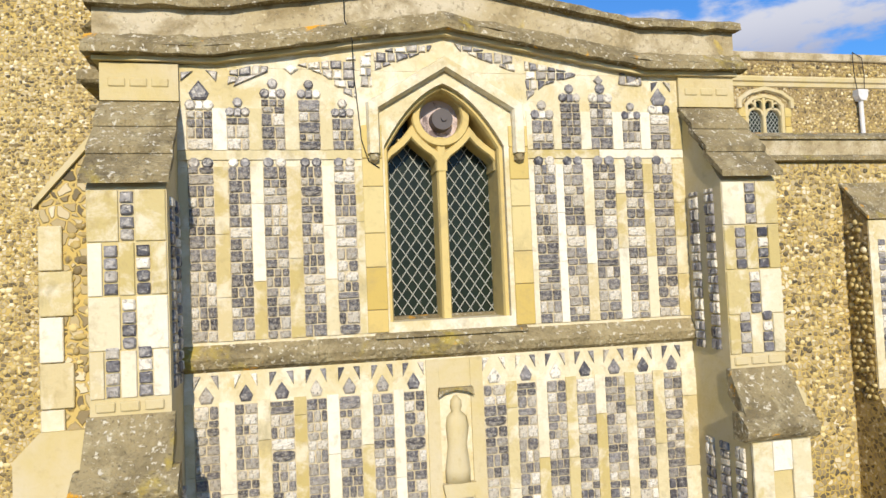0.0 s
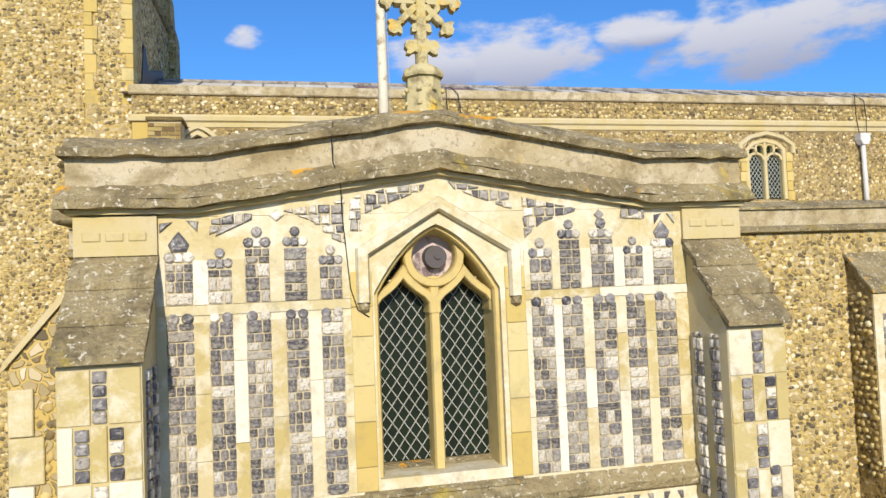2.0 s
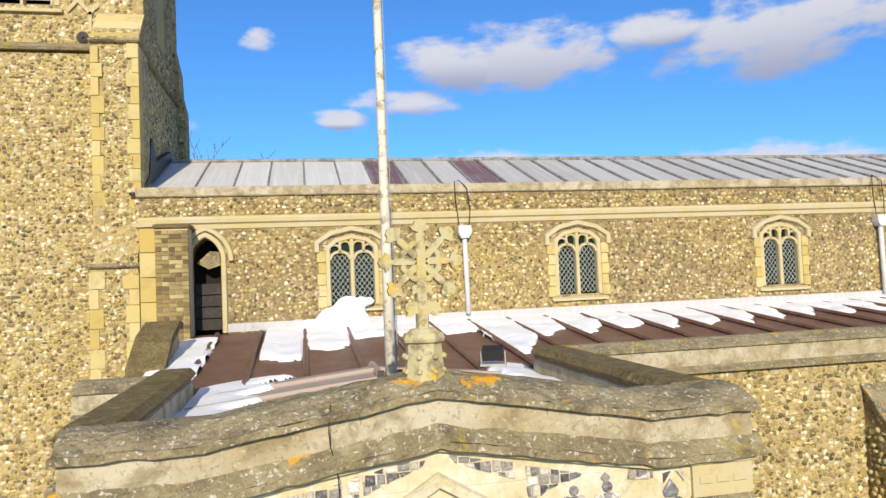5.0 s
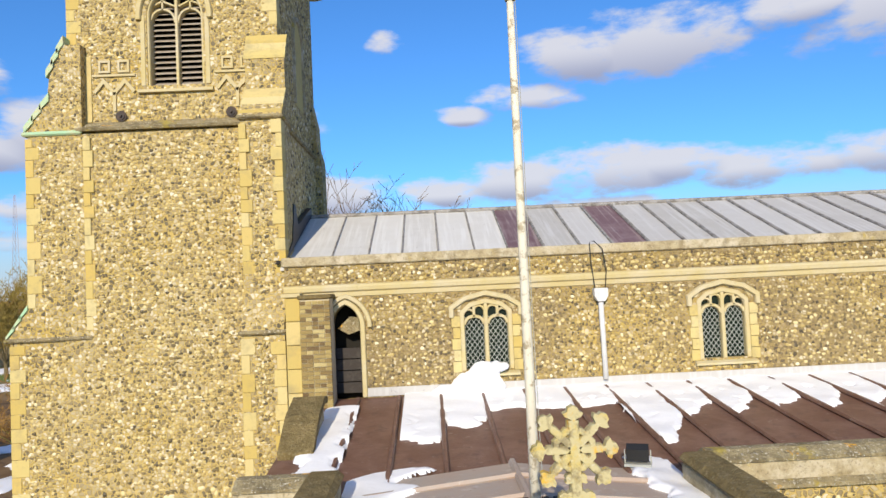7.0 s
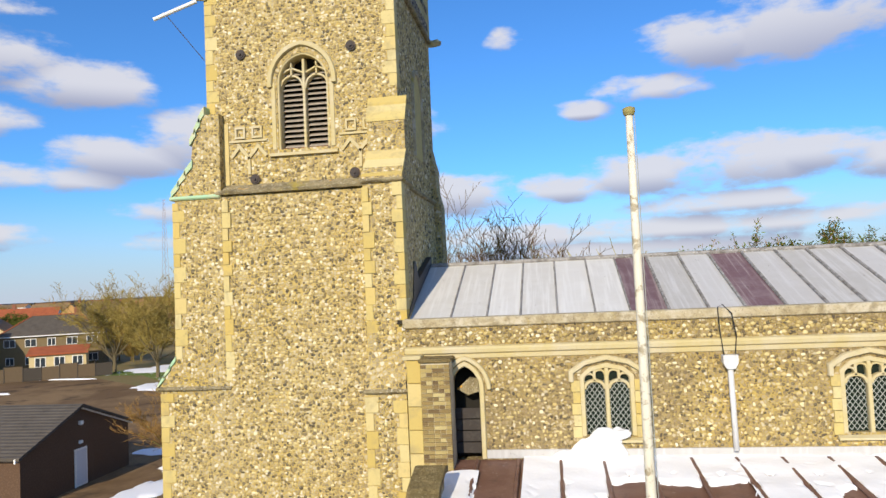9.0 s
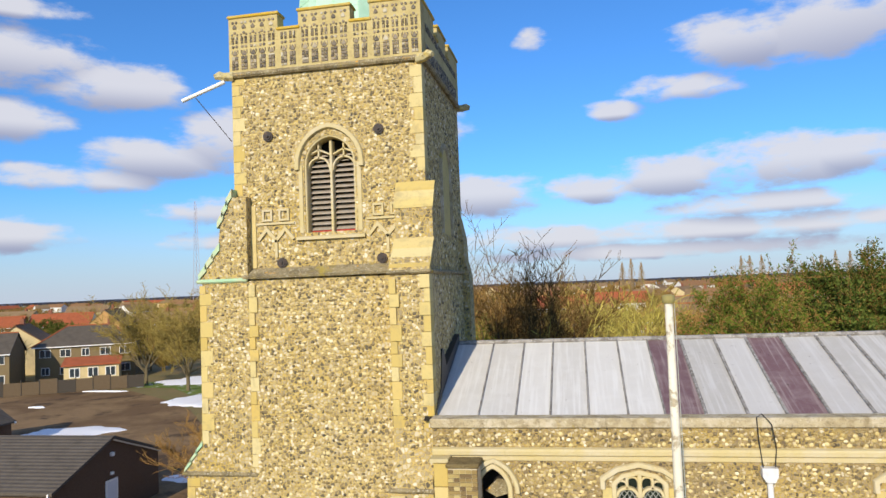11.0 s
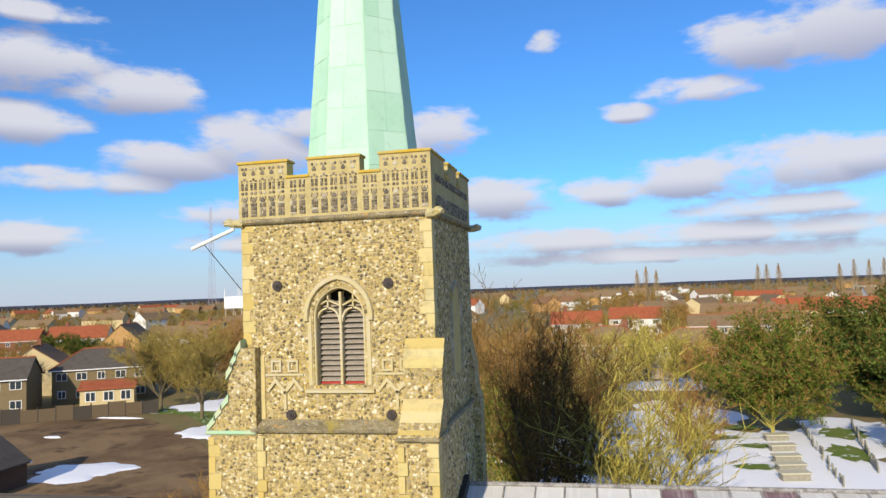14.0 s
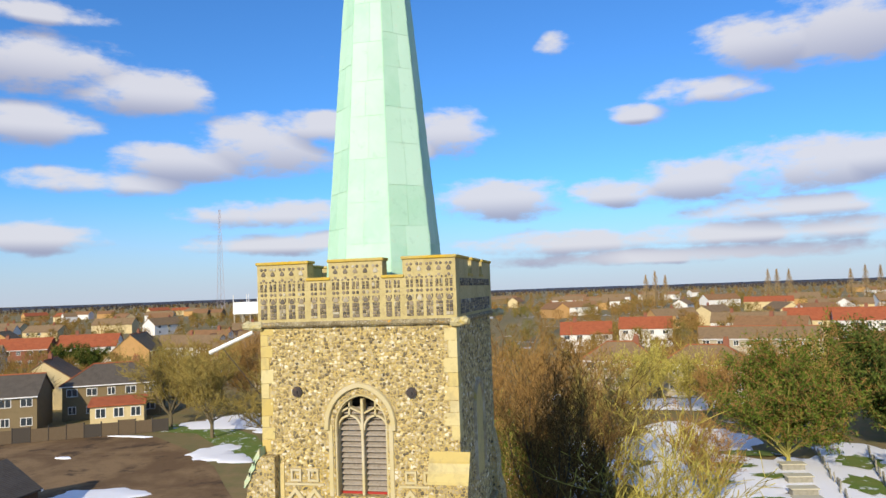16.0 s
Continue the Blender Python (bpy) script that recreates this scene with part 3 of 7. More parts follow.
for xa, xb in ((BW0, xm), (xm, BW1)):
    ribbon(bm, ogee(xa + 0.03, xb - 0.03, 14.62, 0.30), 0.05, 15.2, 15.36)
    c = (xa + xb) / 2
    ribbon(bm, [(c, 14.9), (c, 15.25 if abs(c - xm) < 0.5 else 15.2)], 0.045, 15.2, 15.36)
    ribbon(bm, [(xa + 0.05, 14.98), (c, 15.10), (xb - 0.02, 14.98)], 0.045, 15.2, 15.36)
in_bw(part("tracery", bm, STONE))
bm = bmesh.new()
ribbon(bm, [(BW0 - 0.16, BSP - 0.1)] + pointed(BW0 - 0.16, BW1 + 0.16, BSP, BAP - BSP + 0.2) + [(BW1 + 0.16, BSP - 0.1)], 0.12, 15.0, 15.2)
ribbon(bm, [(BW0 - 0.09, BZ0), (BW0 - 0.09, BSP)], 0.12, 15.06, 15.2)
ribbon(bm, [(BW1 + 0.09, BZ0), (BW1 + 0.09, BSP)], 0.12, 15.06, 15.2)
in_bw(part("hood_mould", bm, STONE))
in_bw(part("sill", pr([(14.99, BZ0 - 0.16), (14.99, BZ0 - 0.10), (15.4, BZ0 + 0.02), (15.4, BZ0 - 0.16)], BW0 - 0.2, BW1 + 0.2, "x"), STONE))
# buttresses
in_tower(part("north_buttress", pr([(-2.9, 8), (-2.58, 8), (-2.60, 12.2), (-2.70, 12.6), (-2.72, 13.2), (-2.84, 13.8), (-2.9, 13.8)], 19.1, 19.8), RUBBLE))
bt = in_tower(part("buttress", pr([(13.75, 0), (13.82, 7.95), (13.78, 8.02), (13.80, 8.12), (14.12, 8.7), (14.2, 12.2), (14.14, 12.26), (14.30, 12.5), (14.75, 12.9), (14.75, 13.6), (15.07, 14.2), (15.1, 0)], -3.48, -2.66, "x"), RUBBLE))
wb = in_tower(part("buttress", pr([(-8.45, 0), (-8.45, 7.95), (-8.5, 8.02), (-8.1, 8.6), (-8.0, 12.2), (-8.06, 12.28), (-7.6, 12.95), (-7.55, 13.4), (-7.25, 14.1), (-6.9, 14.1), (-6.9, 0)], 14.84, 15.75, "y"), RUBBLE))

# ---- nave ----
NY = 13.75
nave = thing("church_nave", "long flint nave with clerestory windows and grey lead roof", "church")
WX = (1.20, 5.78, 10.46)
wo = lambda x: [(x - 0.46, 7.1), (x - 0.46, 8.2), (x - 0.3, 8.34), (x, 8.41), (x + 0.3, 8.34), (x + 0.46, 8.2), (x + 0.46, 7.1)]
door_line = [(-1.76, 6.6)] + pointed(-1.76, -1.20, 8.05, 0.40) + [(-1.20, 6.6)]
for xa, xb, line_ in ((-2.62, -0.6, door_line), (-0.6, 3.4, wo(WX[0])), (3.4, 8.1, wo(WX[1])), (8.1, 13.0, wo(WX[2]))):
    part("wall", holed_wall(xa, xb, 0, 9.22, line_, NY, NY + 0.6), RUBBLE_N, nave)
part("wall", bx(13.0, 30, NY, NY + 0.6, 0, 9.22), RUBBLE_N, nave)
part("wall", bx(-2.62, 30, 20.6, 21.2, 0, 9.3), RUBBLE_N, nave)
part("wall", bx(29.4, 30, NY + 0.6, 20.6, 0, 9.3), RUBBLE_N, nave)
part("coping", bx(-2.66, 30, NY - 0.06, NY + 0.34, 9.22, 9.40, bevel=0.02), STONE_M, nave)
bm = bmesh.new()
prism(bm, [(NY - 0.10, 8.80), (NY - 0.08, 8.84), (NY + 0.01, 8.86), (NY + 0.01, 8.60), (NY - 0.03, 8.62), (NY - 0.04, 8.70), (NY - 0.09, 8.73)], -2.62, 30, "x")
part("cornice", bm, STONE, nave)
RY, RZ = 17.45, 10.50
roof_a, roof_b = Vector((0, NY + 0.30, 9.22)), Vector((0, RY, RZ))
xs = [-2.75, -1.8]
while xs[-1] < 29:
    xs.append(xs[-1] + (0.74 if len(xs) % 3 else 0.68))
for i, (xa, xb) in enumerate(zip(xs, xs[1:])):
    m_ = LEAD_P if i in (6, 9) else LEAD_W if i < 6 else LEAD
    link_mesh("roof_sheet", [(xa, roof_a.y, roof_a.z), (xb, roof_a.y, roof_a.z), (xb, RY, RZ), (xa, RY, RZ), (xa, roof_a.y, roof_a.z - .05), (xb, roof_a.y, roof_a.z - .05), (xb, RY, RZ - .05), (xa, RY, RZ - .05)], [(0, 1, 2, 3), (7, 6, 5, 4), (0, 4, 5, 1), (1, 5, 6, 2), (2, 6, 7, 3), (3, 7, 4, 0)], m_, nave)
for x in xs[1:-1]:
    part("roof_roll", tube(bmesh.new(), [(x, roof_a.y, roof_a.z + 0.02), (x, RY, RZ + 0.02)], 0.034 if x > 2.2 else 0.022, 6), ROLL, nave)
part("ridge_roll", tube(bmesh.new(), [(-2.7, RY, RZ + 0.02), (29, RY, RZ + 0.02)], 0.06, 8), ROLL, nave)
link_mesh("roof_north", [(-2.75, RY, RZ), (29.5, RY, RZ), (29.5, 20.7, 9.3), (-2.75, 20.7, 9.3)], [(0, 1, 2, 3)], LEAD, nave)

# ---- south aisle ----
AY = 8.95
aisle = thing("church_aisle", "flint aisle with stone parapet and brown lead roof under snow", "church")
part("wall", bx(3.45, 30, AY, AY + 0.5, 0, 6.085), RUBBLE, aisle)
part("wall", bx(-2.25, -1.1, AY, AY + 0.5, 0, 6.05), RUBBLE, aisle)
part("wall", bx(-2.25, -1.75, AY + 0.5, NY, 0, 6.2), RUBBLE, aisle)
part("wall", bx(29.5, 30, AY + .5, NY, 0, 6.2), RUBBLE, aisle)
def parapet(parent, along, a, b, face, sign, z, depth=0.34):
    """Parapet on a wall face: moulded base, frieze and weathered coping. sign: -1 where the face looks to smaller coordinates."""
    f = face
    base = [(f - sign * 0, z), (f + sign * 0.10, z + 0.02), (f + sign * 0.10, z + 0.07), (f + sign * 0.02, z + 0.11), (f - sign * depth, z + 0.11), (f - sign * depth, z)]
    fr = [(f + sign * 0.015, z + 0.112), (f + sign * 0.015, z + 0.34), (f - sign * depth, z + 0.34), (f - sign * depth, z + 0.112)]
    cp = [(f + sign * 0.06, z + 0.342), (f + sign * 0.06, z + 0.38), (f - sign * 0.12, z + 0.47), (f - sign * (depth - 0.06), z + 0.47), (f - sign * (depth + 0.05), z + 0.40), (f - sign * (depth + 0.05), z + 0.342)]
    part("parapet_base", pr(base, a, b, along), STONE_D, parent)
    part("frieze", pr(fr, a, b, along), STONE_M, parent)
    part("coping", pr(cp, a, b, along), STONE_D, parent)
parapet(aisle, "x", 3.5, 30, AY, -1, 6.09)
parapet(aisle, "x", -2.35, -1.25, AY, -1, 6.03)
AR0, AR1 = (AY + 0.36, 6.22), (NY, 6.67)
link_mesh("roof", [(-2.2, *AR0), (30, *AR0), (30, *AR1), (-2.2, *AR1), (-2.2, AR0[0], AR0[1] - .1), (30, AR0[0], AR0[1] - .1), (30, AR1[0], AR1[1] - .1), (-2.2, AR1[0], AR1[1] - .1)], [(0, 1, 2, 3), (7, 6, 5, 4), (0, 4, 5, 1), (1, 5, 6, 2), (2, 6, 7, 3), (3, 7, 4, 0)], ROOF_BR, aisle)

# ---- porch ----
PY, PX0, PX1, PXM = 4.94, -1.20, 3.44, 1.12
porch = thing("church_porch", "two-storey church porch with flint flushwork and pale stone", "church porch")
ow0, ow1 = 0.66, 1.55
head = [(i / 8, 5.56 + 0.46 * (0.62 * (1 - (1 - i / 8) ** 2.2) + 0.38 * i / 8)) for i in range(9)]
owm = (ow0 + ow1) / 2
out = [(ow0, 4.31)] + [(ow0 + (owm - ow0) * t, z) for t, z in head] + [(ow1 - (ow1 - owm) * t, z) for t, z in head[-2::-1]] + [(ow1, 4.31)]
part("front_wall", holed_wall(-0.80, 3.05, 0, 6.10, out, PY, PY + 0.5), STONE_P, porch)
part("gable_wall", pr([(-0.80, 6.102), (3.05, 6.102), (2.69, 6.13), (PXM, 6.40), (-0.46, 6.13)], PY, PY + 0.5), STONE_P, porch)
part("side_wall", bx(-1.34, -0.84, PY + 0.62, AY + 0.2, 0, 6.05), RUBBLE, porch)
part("side_wall", bx(3.04, 3.52, PY + 0.62, AY + 0.2, 0, 6.05), RUBBLE, porch)
line = [(-1.24, 6.12), (-0.47, 6.12), (PXM, 6.36), (2.67, 6.10), (3.48, 6.10)]
def wear(bm, amount, seed=0.0):
    """Cuts long edges short and makes the surface uneven, as old stone is."""
    for _ in range(6):
        long_ = [e for e in bm.edges if e.calc_length() > 0.11]
        if not long_:
            break
        bmesh.ops.subdivide_edges(bm, edges=long_, cuts=1, use_grid_fill=True)
    for v in bm.verts:
        p = v.co
        v.co = p + Vector((noise.noise(p * 6.0 + Vector((seed, 3, 0))), noise.noise(p * 6.0 + Vector((9, seed, 0))), noise.noise(p * 7.0 + Vector((0, 17, seed))))) * amount + Vector((0, 0, 1)) * amount * 0.5 * noise.noise(p * 19.0)
    return bm


def band(z0, z1, y0, y1, name, material, grow=0.0):
    pts = [(x, z + z0) for x, z in line] + [(x, z + z1) for x, z in line[::-1]]
    pts = [(x + (-grow if x < -1 else grow if x > 3.4 else 0), z) for x, z in pts]
    bm = bmesh.new()
    n = len(line)
    for i in range(n - 1):
        q = [pts[i], pts[i + 1], pts[2 * n - 2 - i], pts[2 * n - 1 - i]]
        prism(bm, q, y0, y1)
    bmesh.ops.remove_doubles(bm, verts=bm.verts, dist=1e-5)
    if material is STONE_D and z1 - z0 > 0.04:
        wear(bm, 0.016)
    return part(name, bm, material, porch)
band(0.0, 0.03, PY - 0.06, PY + 0.45, "parapet_base", STONE)
def slope_band(z0, z1, y0, y1, name, grow):
    """A course along the gable whose weathered top leans back from y0 to y1."""
    bm = bmesh.new()
    rings = [[bm.verts.new((x + (-grow if x < -1 else grow if x > 3.4 else 0), y, z + q)) for y, q in ((y0, z0), (y1, z1), (PY + 0.38, z1), (PY + 0.38, z0))] for x, z in line]
    for p, q in zip(rings, rings[1:]):
        for i in range(4):
            bm.faces.new((p[i], p[(i + 1) % 4], q[(i + 1) % 4], q[i]))
    bm.faces.new(rings[0])
    bm.faces.new(rings[-1][::-1])
    return part(name, wear(bm, 0.018, 4.0), STONE_D, porch)


band(0.032, 0.085, PY - 0.13, PY + 0.45, "parapet_moulding", STONE_D, 0.05)
slope_band(0.086, 0.185, PY - 0.125, PY - 0.025, "parapet_weathering", 0.05)
band(0.102, 0.36, PY - 0.03, PY + 0.40, "frieze", STONE_M)
band(0.362, 0.41, PY - 0.10, PY + 0.46, "coping", STONE_D, 0.03)
slope_band(0.405, 0.515, PY - 0.085, PY + 0.12, "coping_top", 0.02)
def side_parapet(x, sign):
    for name, z0, z1, g, m_ in (("parapet_base", 6.12, 6.22, 0.10, STONE_D), ("frieze", 6.222, 6.46, 0.01, STONE_M), ("coping", 6.462, 6.60, 0.07, MOSS)):
        part(name, bx(x - (g if sign < 0 else 0.34 + (0.05 if name == "coping" else 0)), x + (g if sign > 0 else 0.34 + (0.05 if name == "coping" else 0)), PY + 0.47, AY + 0.02, z0, z1, bevel=0.065 if name == "coping" else 0.02), m_, porch)
side_parapet(-1.38, -1)
side_parapet(3.49, 1)
link_mesh("roof", [(-1.05, PY + 0.4, 6.20), (PXM, PY + 0.4, 6.41), (3.24, PY + 0.4, 6.20), (-1.05, AY + 0.6, 6.20), (PXM, AY + 0.6, 6.41), (3.24, AY + 0.6, 6.20)], [(0, 1, 4, 3), (1, 2, 5, 4)], ROOF_PO, porch)
part("string_course", pr([(PY, 4.04), (PY - 0.05, 4.07), (PY - 0.07, 4.13), (PY, 4.22)], -0.75, 3.02, "x"), STONE_D, porch)
# corner buttresses: one to the south and one sideways at each corner
for xa, xb, sx in ((-1.18, -0.73, -1), (3.0, 3.44, 1)):
    b_ = part("buttress", pr([(4.28, 0), (4.30, 3.46), (4.47, 3.78), (4.47, 5.22), (4.96, 5.84), (5.2, 5.84), (5.2, 0)], xa, xb, "x"), STONE, porch)
    part("buttress_head", bx(xa - 0.02, xb + 0.02, PY - 0.03, PY + 0.5, 5.86, 6.11), STONE, porch)
    for k in range(3):
        t0, t1 = k / 3, (k + 1) / 3
        y0, y1, z0, z1 = 4.42 + 0.52 * t0, 4.42 + 0.52 * t1, 5.24 + 0.62 * t0, 5.24 + 0.62 * t1
        part("weathering_slab", pr([(y0 - 0.02, z0), (y0 - 0.02, z0 + 0.04), (y1 + 0.03, z1 + 0.035), (y1 + 0.03, z1 - 0.03)], xa - 0.025, xb + 0.025, "x"), STONE_D, b_)
    part("weathering_slab", pr([(4.30, 3.52), (4.30, 3.58), (4.47, 3.88), (4.5, 3.88), (4.5, 3.70)], xa - 0.02, xb + 0.02, "x"), STONE_D, b_)
    part("weathering_ledge", pr([(4.235, 3.45), (4.22, 3.50), (4.33, 3.60), (4.40, 3.60), (4.40, 3.41), (4.275, 3.41)], xa - 0.06, xb + 0.06, "x"), STONE_D, b_)
    for z in (5.95, 3.90):
        yf = 4.90 if z > 5 else 4.455
        for k in range(3):
            u = xa + 0.03 + k * 0.135
            part("carved_tablet", bx(u, u + 0.11, yf, yf + 0.05, z, z + 0.06, bevel=0.008), STONE, b_)
    x_in, x_out = (xa, -1.62) if sx < 0 else (xb, 3.86)
    lo, hi = min(x_in, x_out), max(x_in, x_out)
    pts = [(x_out, 0), (x_out, 5.10), (x_out + 0.0 * sx, 5.2), (x_in, 5.72), (x_in, 0)]
    part("side_buttress", pr(pts, 5.06, 5.55, "y"), RUBBLE, porch)
    s_ = part("weathering_slab", pr([(x_out + 0.03 * sx, 5.17), (x_out + 0.03 * sx, 5.22), (x_in, 5.80), (x_in, 5.73)], 5.03, 5.58, "y"), STONE, porch)
    for k in range(13):
        w = 0.20 if k % 2 else 0.14
        a_, c_ = (x_out - 0.004, x_out + w) if sx < 0 else (x_out - w, x_out + 0.004)
        part("quoin", bx(a_, c_, 5.035, 5.10, 5.06 - (k + 1) * 0.30, 5.06 - k * 0.30 - 0.008, bevel=0.006), STONE_V, porch)
    x2 = x_out + 0.16 * sx
    part("side_buttress_foot", pr([(x2, 0), (x2, 3.55), (x_out, 3.72), (x_in, 3.72), (x_in, 0)], 5.0, 5.6, "y"), STONE, porch)
# window
pw = new("window")
pw.parent = porch
part("backing", bx(ow0 - .1, ow1 + .1, PY + 0.34, PY + 0.36, 4.2, 6.1), GLASS, pw, "dark leaded glass")
bm = bmesh.new()
ribbon(bm, out, 0.07, PY + 0.05, PY + 0.34)
xm = (ow0 + ow1) / 2
ribbon(bm, [(xm, 4.31), (xm, 5.60)], 0.075, PY + 0.132, PY + 0.345)
for xa, xb in ((ow0, xm), (xm, ow1)):
    ribbon(bm, [(xa + 0.015, 5.40)] + [(xa + 0.015 + (xb - xa - 0.03) * u, 5.48 + 0.21 * (1 - abs(2 * u - 1)) ** 0.5 * (0.55 + 0.45 * (1 - abs(2 * u - 1)) ** 2)) for u in [i_ / 12 for i_ in range(13)]] + [(xb - 0.015, 5.40)], 0.06, PY + (0.122 if xa < PXM - 0.2 else 0.127), PY + 0.342)
    ribbon(bm, [((xa + xb) / 2, 5.68), ((xa + xb) / 2 + (0.05 if xa < PXM - 0.2 else -0.05), 5.74)], 0.07, PY + 0.138, PY + 0.338)
ribbon(bm, arc(PXM - 0.01, 5.80, 0.19, 0, 345, 23), 0.065, PY + 0.115, PY + 0.336, closed=True)
prism(bm, [(xm - 0.17, 5.64), (xm - 0.06, 5.50), (xm, 5.40), (xm + 0.06, 5.50), (xm + 0.17, 5.64), (xm, 5.66)], PY + 0.17, PY + 0.333)
part("tracery", bm, STONE_Q, pw)
bm = bmesh.new()
ribbon(bm, [(0.585, 5.50), (0.585, 5.84), (PXM, 6.16), (1.655, 5.84), (1.655, 5.50)], 0.09, PY - 0.07, PY + 0.1)
part("hood_mould", bm, STONE_P, pw)
bm = bmesh.new()
for xa, xb in ((ow0 + .03, xm - .03), (xm + .03, ow1 - .03)):
    lattice(bm, xa, xb, 4.34, 5.98, PY + 0.335, 0.085, 0.12, lambda x, z: z < 5.60 + 0.8 * min(x - ow0, ow1 - x), 0.006)
part("lead_lattice", bm, CAME, pw, "pale lead diamond lattice")

# ---- porch flushwork ----
rng = random.Random(5)


def block_mesh(name, seed):
    """One knapped flint face of unit size, uneven at the corners, standing proud of its bed."""
    r = random.Random(seed)
    k, e = 12, r.choice((0.10, 0.16, 0.22, 0.3, 0.5))
    ring = []
    for i in range(k):
        a = 2 * math.pi * (i + 0.5) / k
        c, q = math.cos(a), math.sin(a)
        ring.append((0.5 * math.copysign(abs(c) ** e, c) * r.uniform(0.93, 1.04), 0.5 * math.copysign(abs(q) ** e, q) * r.uniform(0.93, 1.04)))
    tilt = r.uniform(-0.008, 0.008)
    v = [(x, 0, z) for x, z in ring] + [(x * 0.95, -0.011, z * 0.95) for x, z in ring] + [(x * 0.72, -0.018 + tilt * x + r.uniform(-0.002, 0.002), z * 0.72) for x, z in ring]
    me = bpy.data.meshes.new(name)
    f = [(n_ * k + i, n_ * k + (i + 1) % k, (n_ + 1) * k + (i + 1) % k, (n_ + 1) * k + i) for n_ in (0, 1) for i in range(k)] + [tuple(2 * k + i for i in range(k))]
    me.from_pydata(v, [], f)
    me.materials.append(FLINT)
    return me


BLOCKS = [block_mesh("flint", 100 + i) for i in range(24)]


def flint_rows(x0, x1, z0, z1):
    """Cells of one flushwork panel: courses of one or two squared flints."""
    cells, z = [], z0
    while z < z1 - 0.03:
        h = min(rng.uniform(0.048, 0.094), z1 - z)
        if z1 - z - h < 0.035:
            h = z1 - z
        w = x1 - x0
        if rng.random() < 0.12:
            cuts = [x0, x1]
        elif rng.random() < 0.28:
            cuts = [x0, x0 + w * rng.uniform(0.28, 0.36), x0 + w * rng.uniform(0.6, 0.7), x1]
        else:
            cuts = [x0, x0 + w * rng.uniform(0.36, 0.64), x1]
        for a, b in zip(cuts, cuts[1:]):
            cells.append((a, b, z, z + h))
        z += h
    return cells


def place_flint(parent, y, a, b, c, d):
    ob = new("flint", rng.choice(BLOCKS))
    ob.location, ob.scale = ((a + b) / 2, y, (c + d) / 2), (b - a - 0.006, 1.0, d - c - 0.006)
    ob.parent = parent
    return ob


def joined_flints(name, cells, y, parent, material=None, put=None):
    put = put or (lambda u, v, h: (u, y + h, v))
    verts, faces = [], []
    for a, b, c, d in cells:
        n = len(verts)
        src = rng.choice(BLOCKS)
        for v in src.vertices:
            verts.append(put((a + b) / 2 + v.co.x * (b - a - 0.006), (c + d) / 2 + v.co.z * (d - c - 0.006), v.co.y))
        for p in src.polygons:
            faces.append(tuple(n + k for k in p.vertices))
    return tagged(link_mesh(name, verts, faces, material or FLINT_I, parent), kind="stuff")


COL_UP = [(-0.67, -0.50), (-0.41, -0.26), (-0.18, -0.02), (0.07, 0.22), (0.30, 0.45), (1.77, 1.94), (2.00, 2.16), (2.24, 2.42), (2.50, 2.65), (2.73, 2.90)]
COL_LO = [(-0.67, -0.51), (-0.41, -0.26), (-0.18, -0.02), (0.06, 0.20), (0.28, 0.43), (0.51, 0.66), (0.73, 0.88), (1.31, 1.48), (1.56, 1.71), (1.79, 1.94), (2.02, 2.17), (2.25, 2.41), (2.49, 2.64), (2.73, 2.88)]
FY = PY - 0.004


def bed(name, x0, x1, z0, z1, y=PY - 0.004):
    return part(name, bx(x0, x1, y, y + 0.05, z0, z1), MORTAR, porch)


TOPS = [5.80, 5.755, 5.885, 5.885, 5.755, 5.755, 5.885, 5.885, 5.755, 5.80]
for (a, b), zt in zip(COL_UP, TOPS):
    for z0, z1 in ((4.24, 5.42), (5.53, zt)):
        up_bed = bed("upper_flushwork", a, b, z0, z1)
        for c in flint_rows(a, b, z0, z1):
            place_flint(up_bed, FY, *c)
low_cells = []
for a, b in COL_LO:
    lo_bed = bed("lower_flushwork", a, b, 0.9, 3.82)
    for c in flint_rows(a, b, 0.9, 3.82):
        if c[2] > 2.95:
            place_flint(lo_bed, FY, *c)
        else:
            low_cells.append(c)
joined_flints("lower_flint", low_cells, FY, porch)


def lobes(name, shapes, y, parent, material=FLINT_I):
    """Small shaped flints let into the stone: outlines of (x, z) points, each a little domed."""
    verts, faces = [], []
    for pts in shapes:
        n, k = len(verts), len(pts)
        cx, cz = sum(p[0] for p in pts) / k, sum(p[1] for p in pts) / k
        for s, h in ((1.0, 0.0), (0.94, -0.010), (0.7, -0.016)):
            verts += [(cx + (x - cx) * s, y + h, cz + (z - cz) * s) for x, z in pts]
        for r in (0, 1):
            faces += [(n + r * k + i, n + r * k + (i + 1) % k, n + (r + 1) * k + (i + 1) % k, n + (r + 1) * k + i) for i in range(k)]
        faces.append(tuple(n + 2 * k + i for i in range(k)))
    return tagged(link_mesh(name, verts, faces, material, parent), kind="stuff")


def disc(cx, cz, r, n=8):
    return [(cx + r * math.cos(2 * math.pi * i / n), cz + r * math.sin(2 * math.pi * i / n)) for i in range(n)]


def drop(cx, z, w, h):
    return [(cx - w * 0.35, z), (cx + w * 0.35, z), (cx + w * 0.5, z + h * 0.35), (cx + w * 0.25, z + h * 0.7), (cx, z + h), (cx - w * 0.25, z + h * 0.7), (cx - w * 0.5, z + h * 0.35)]


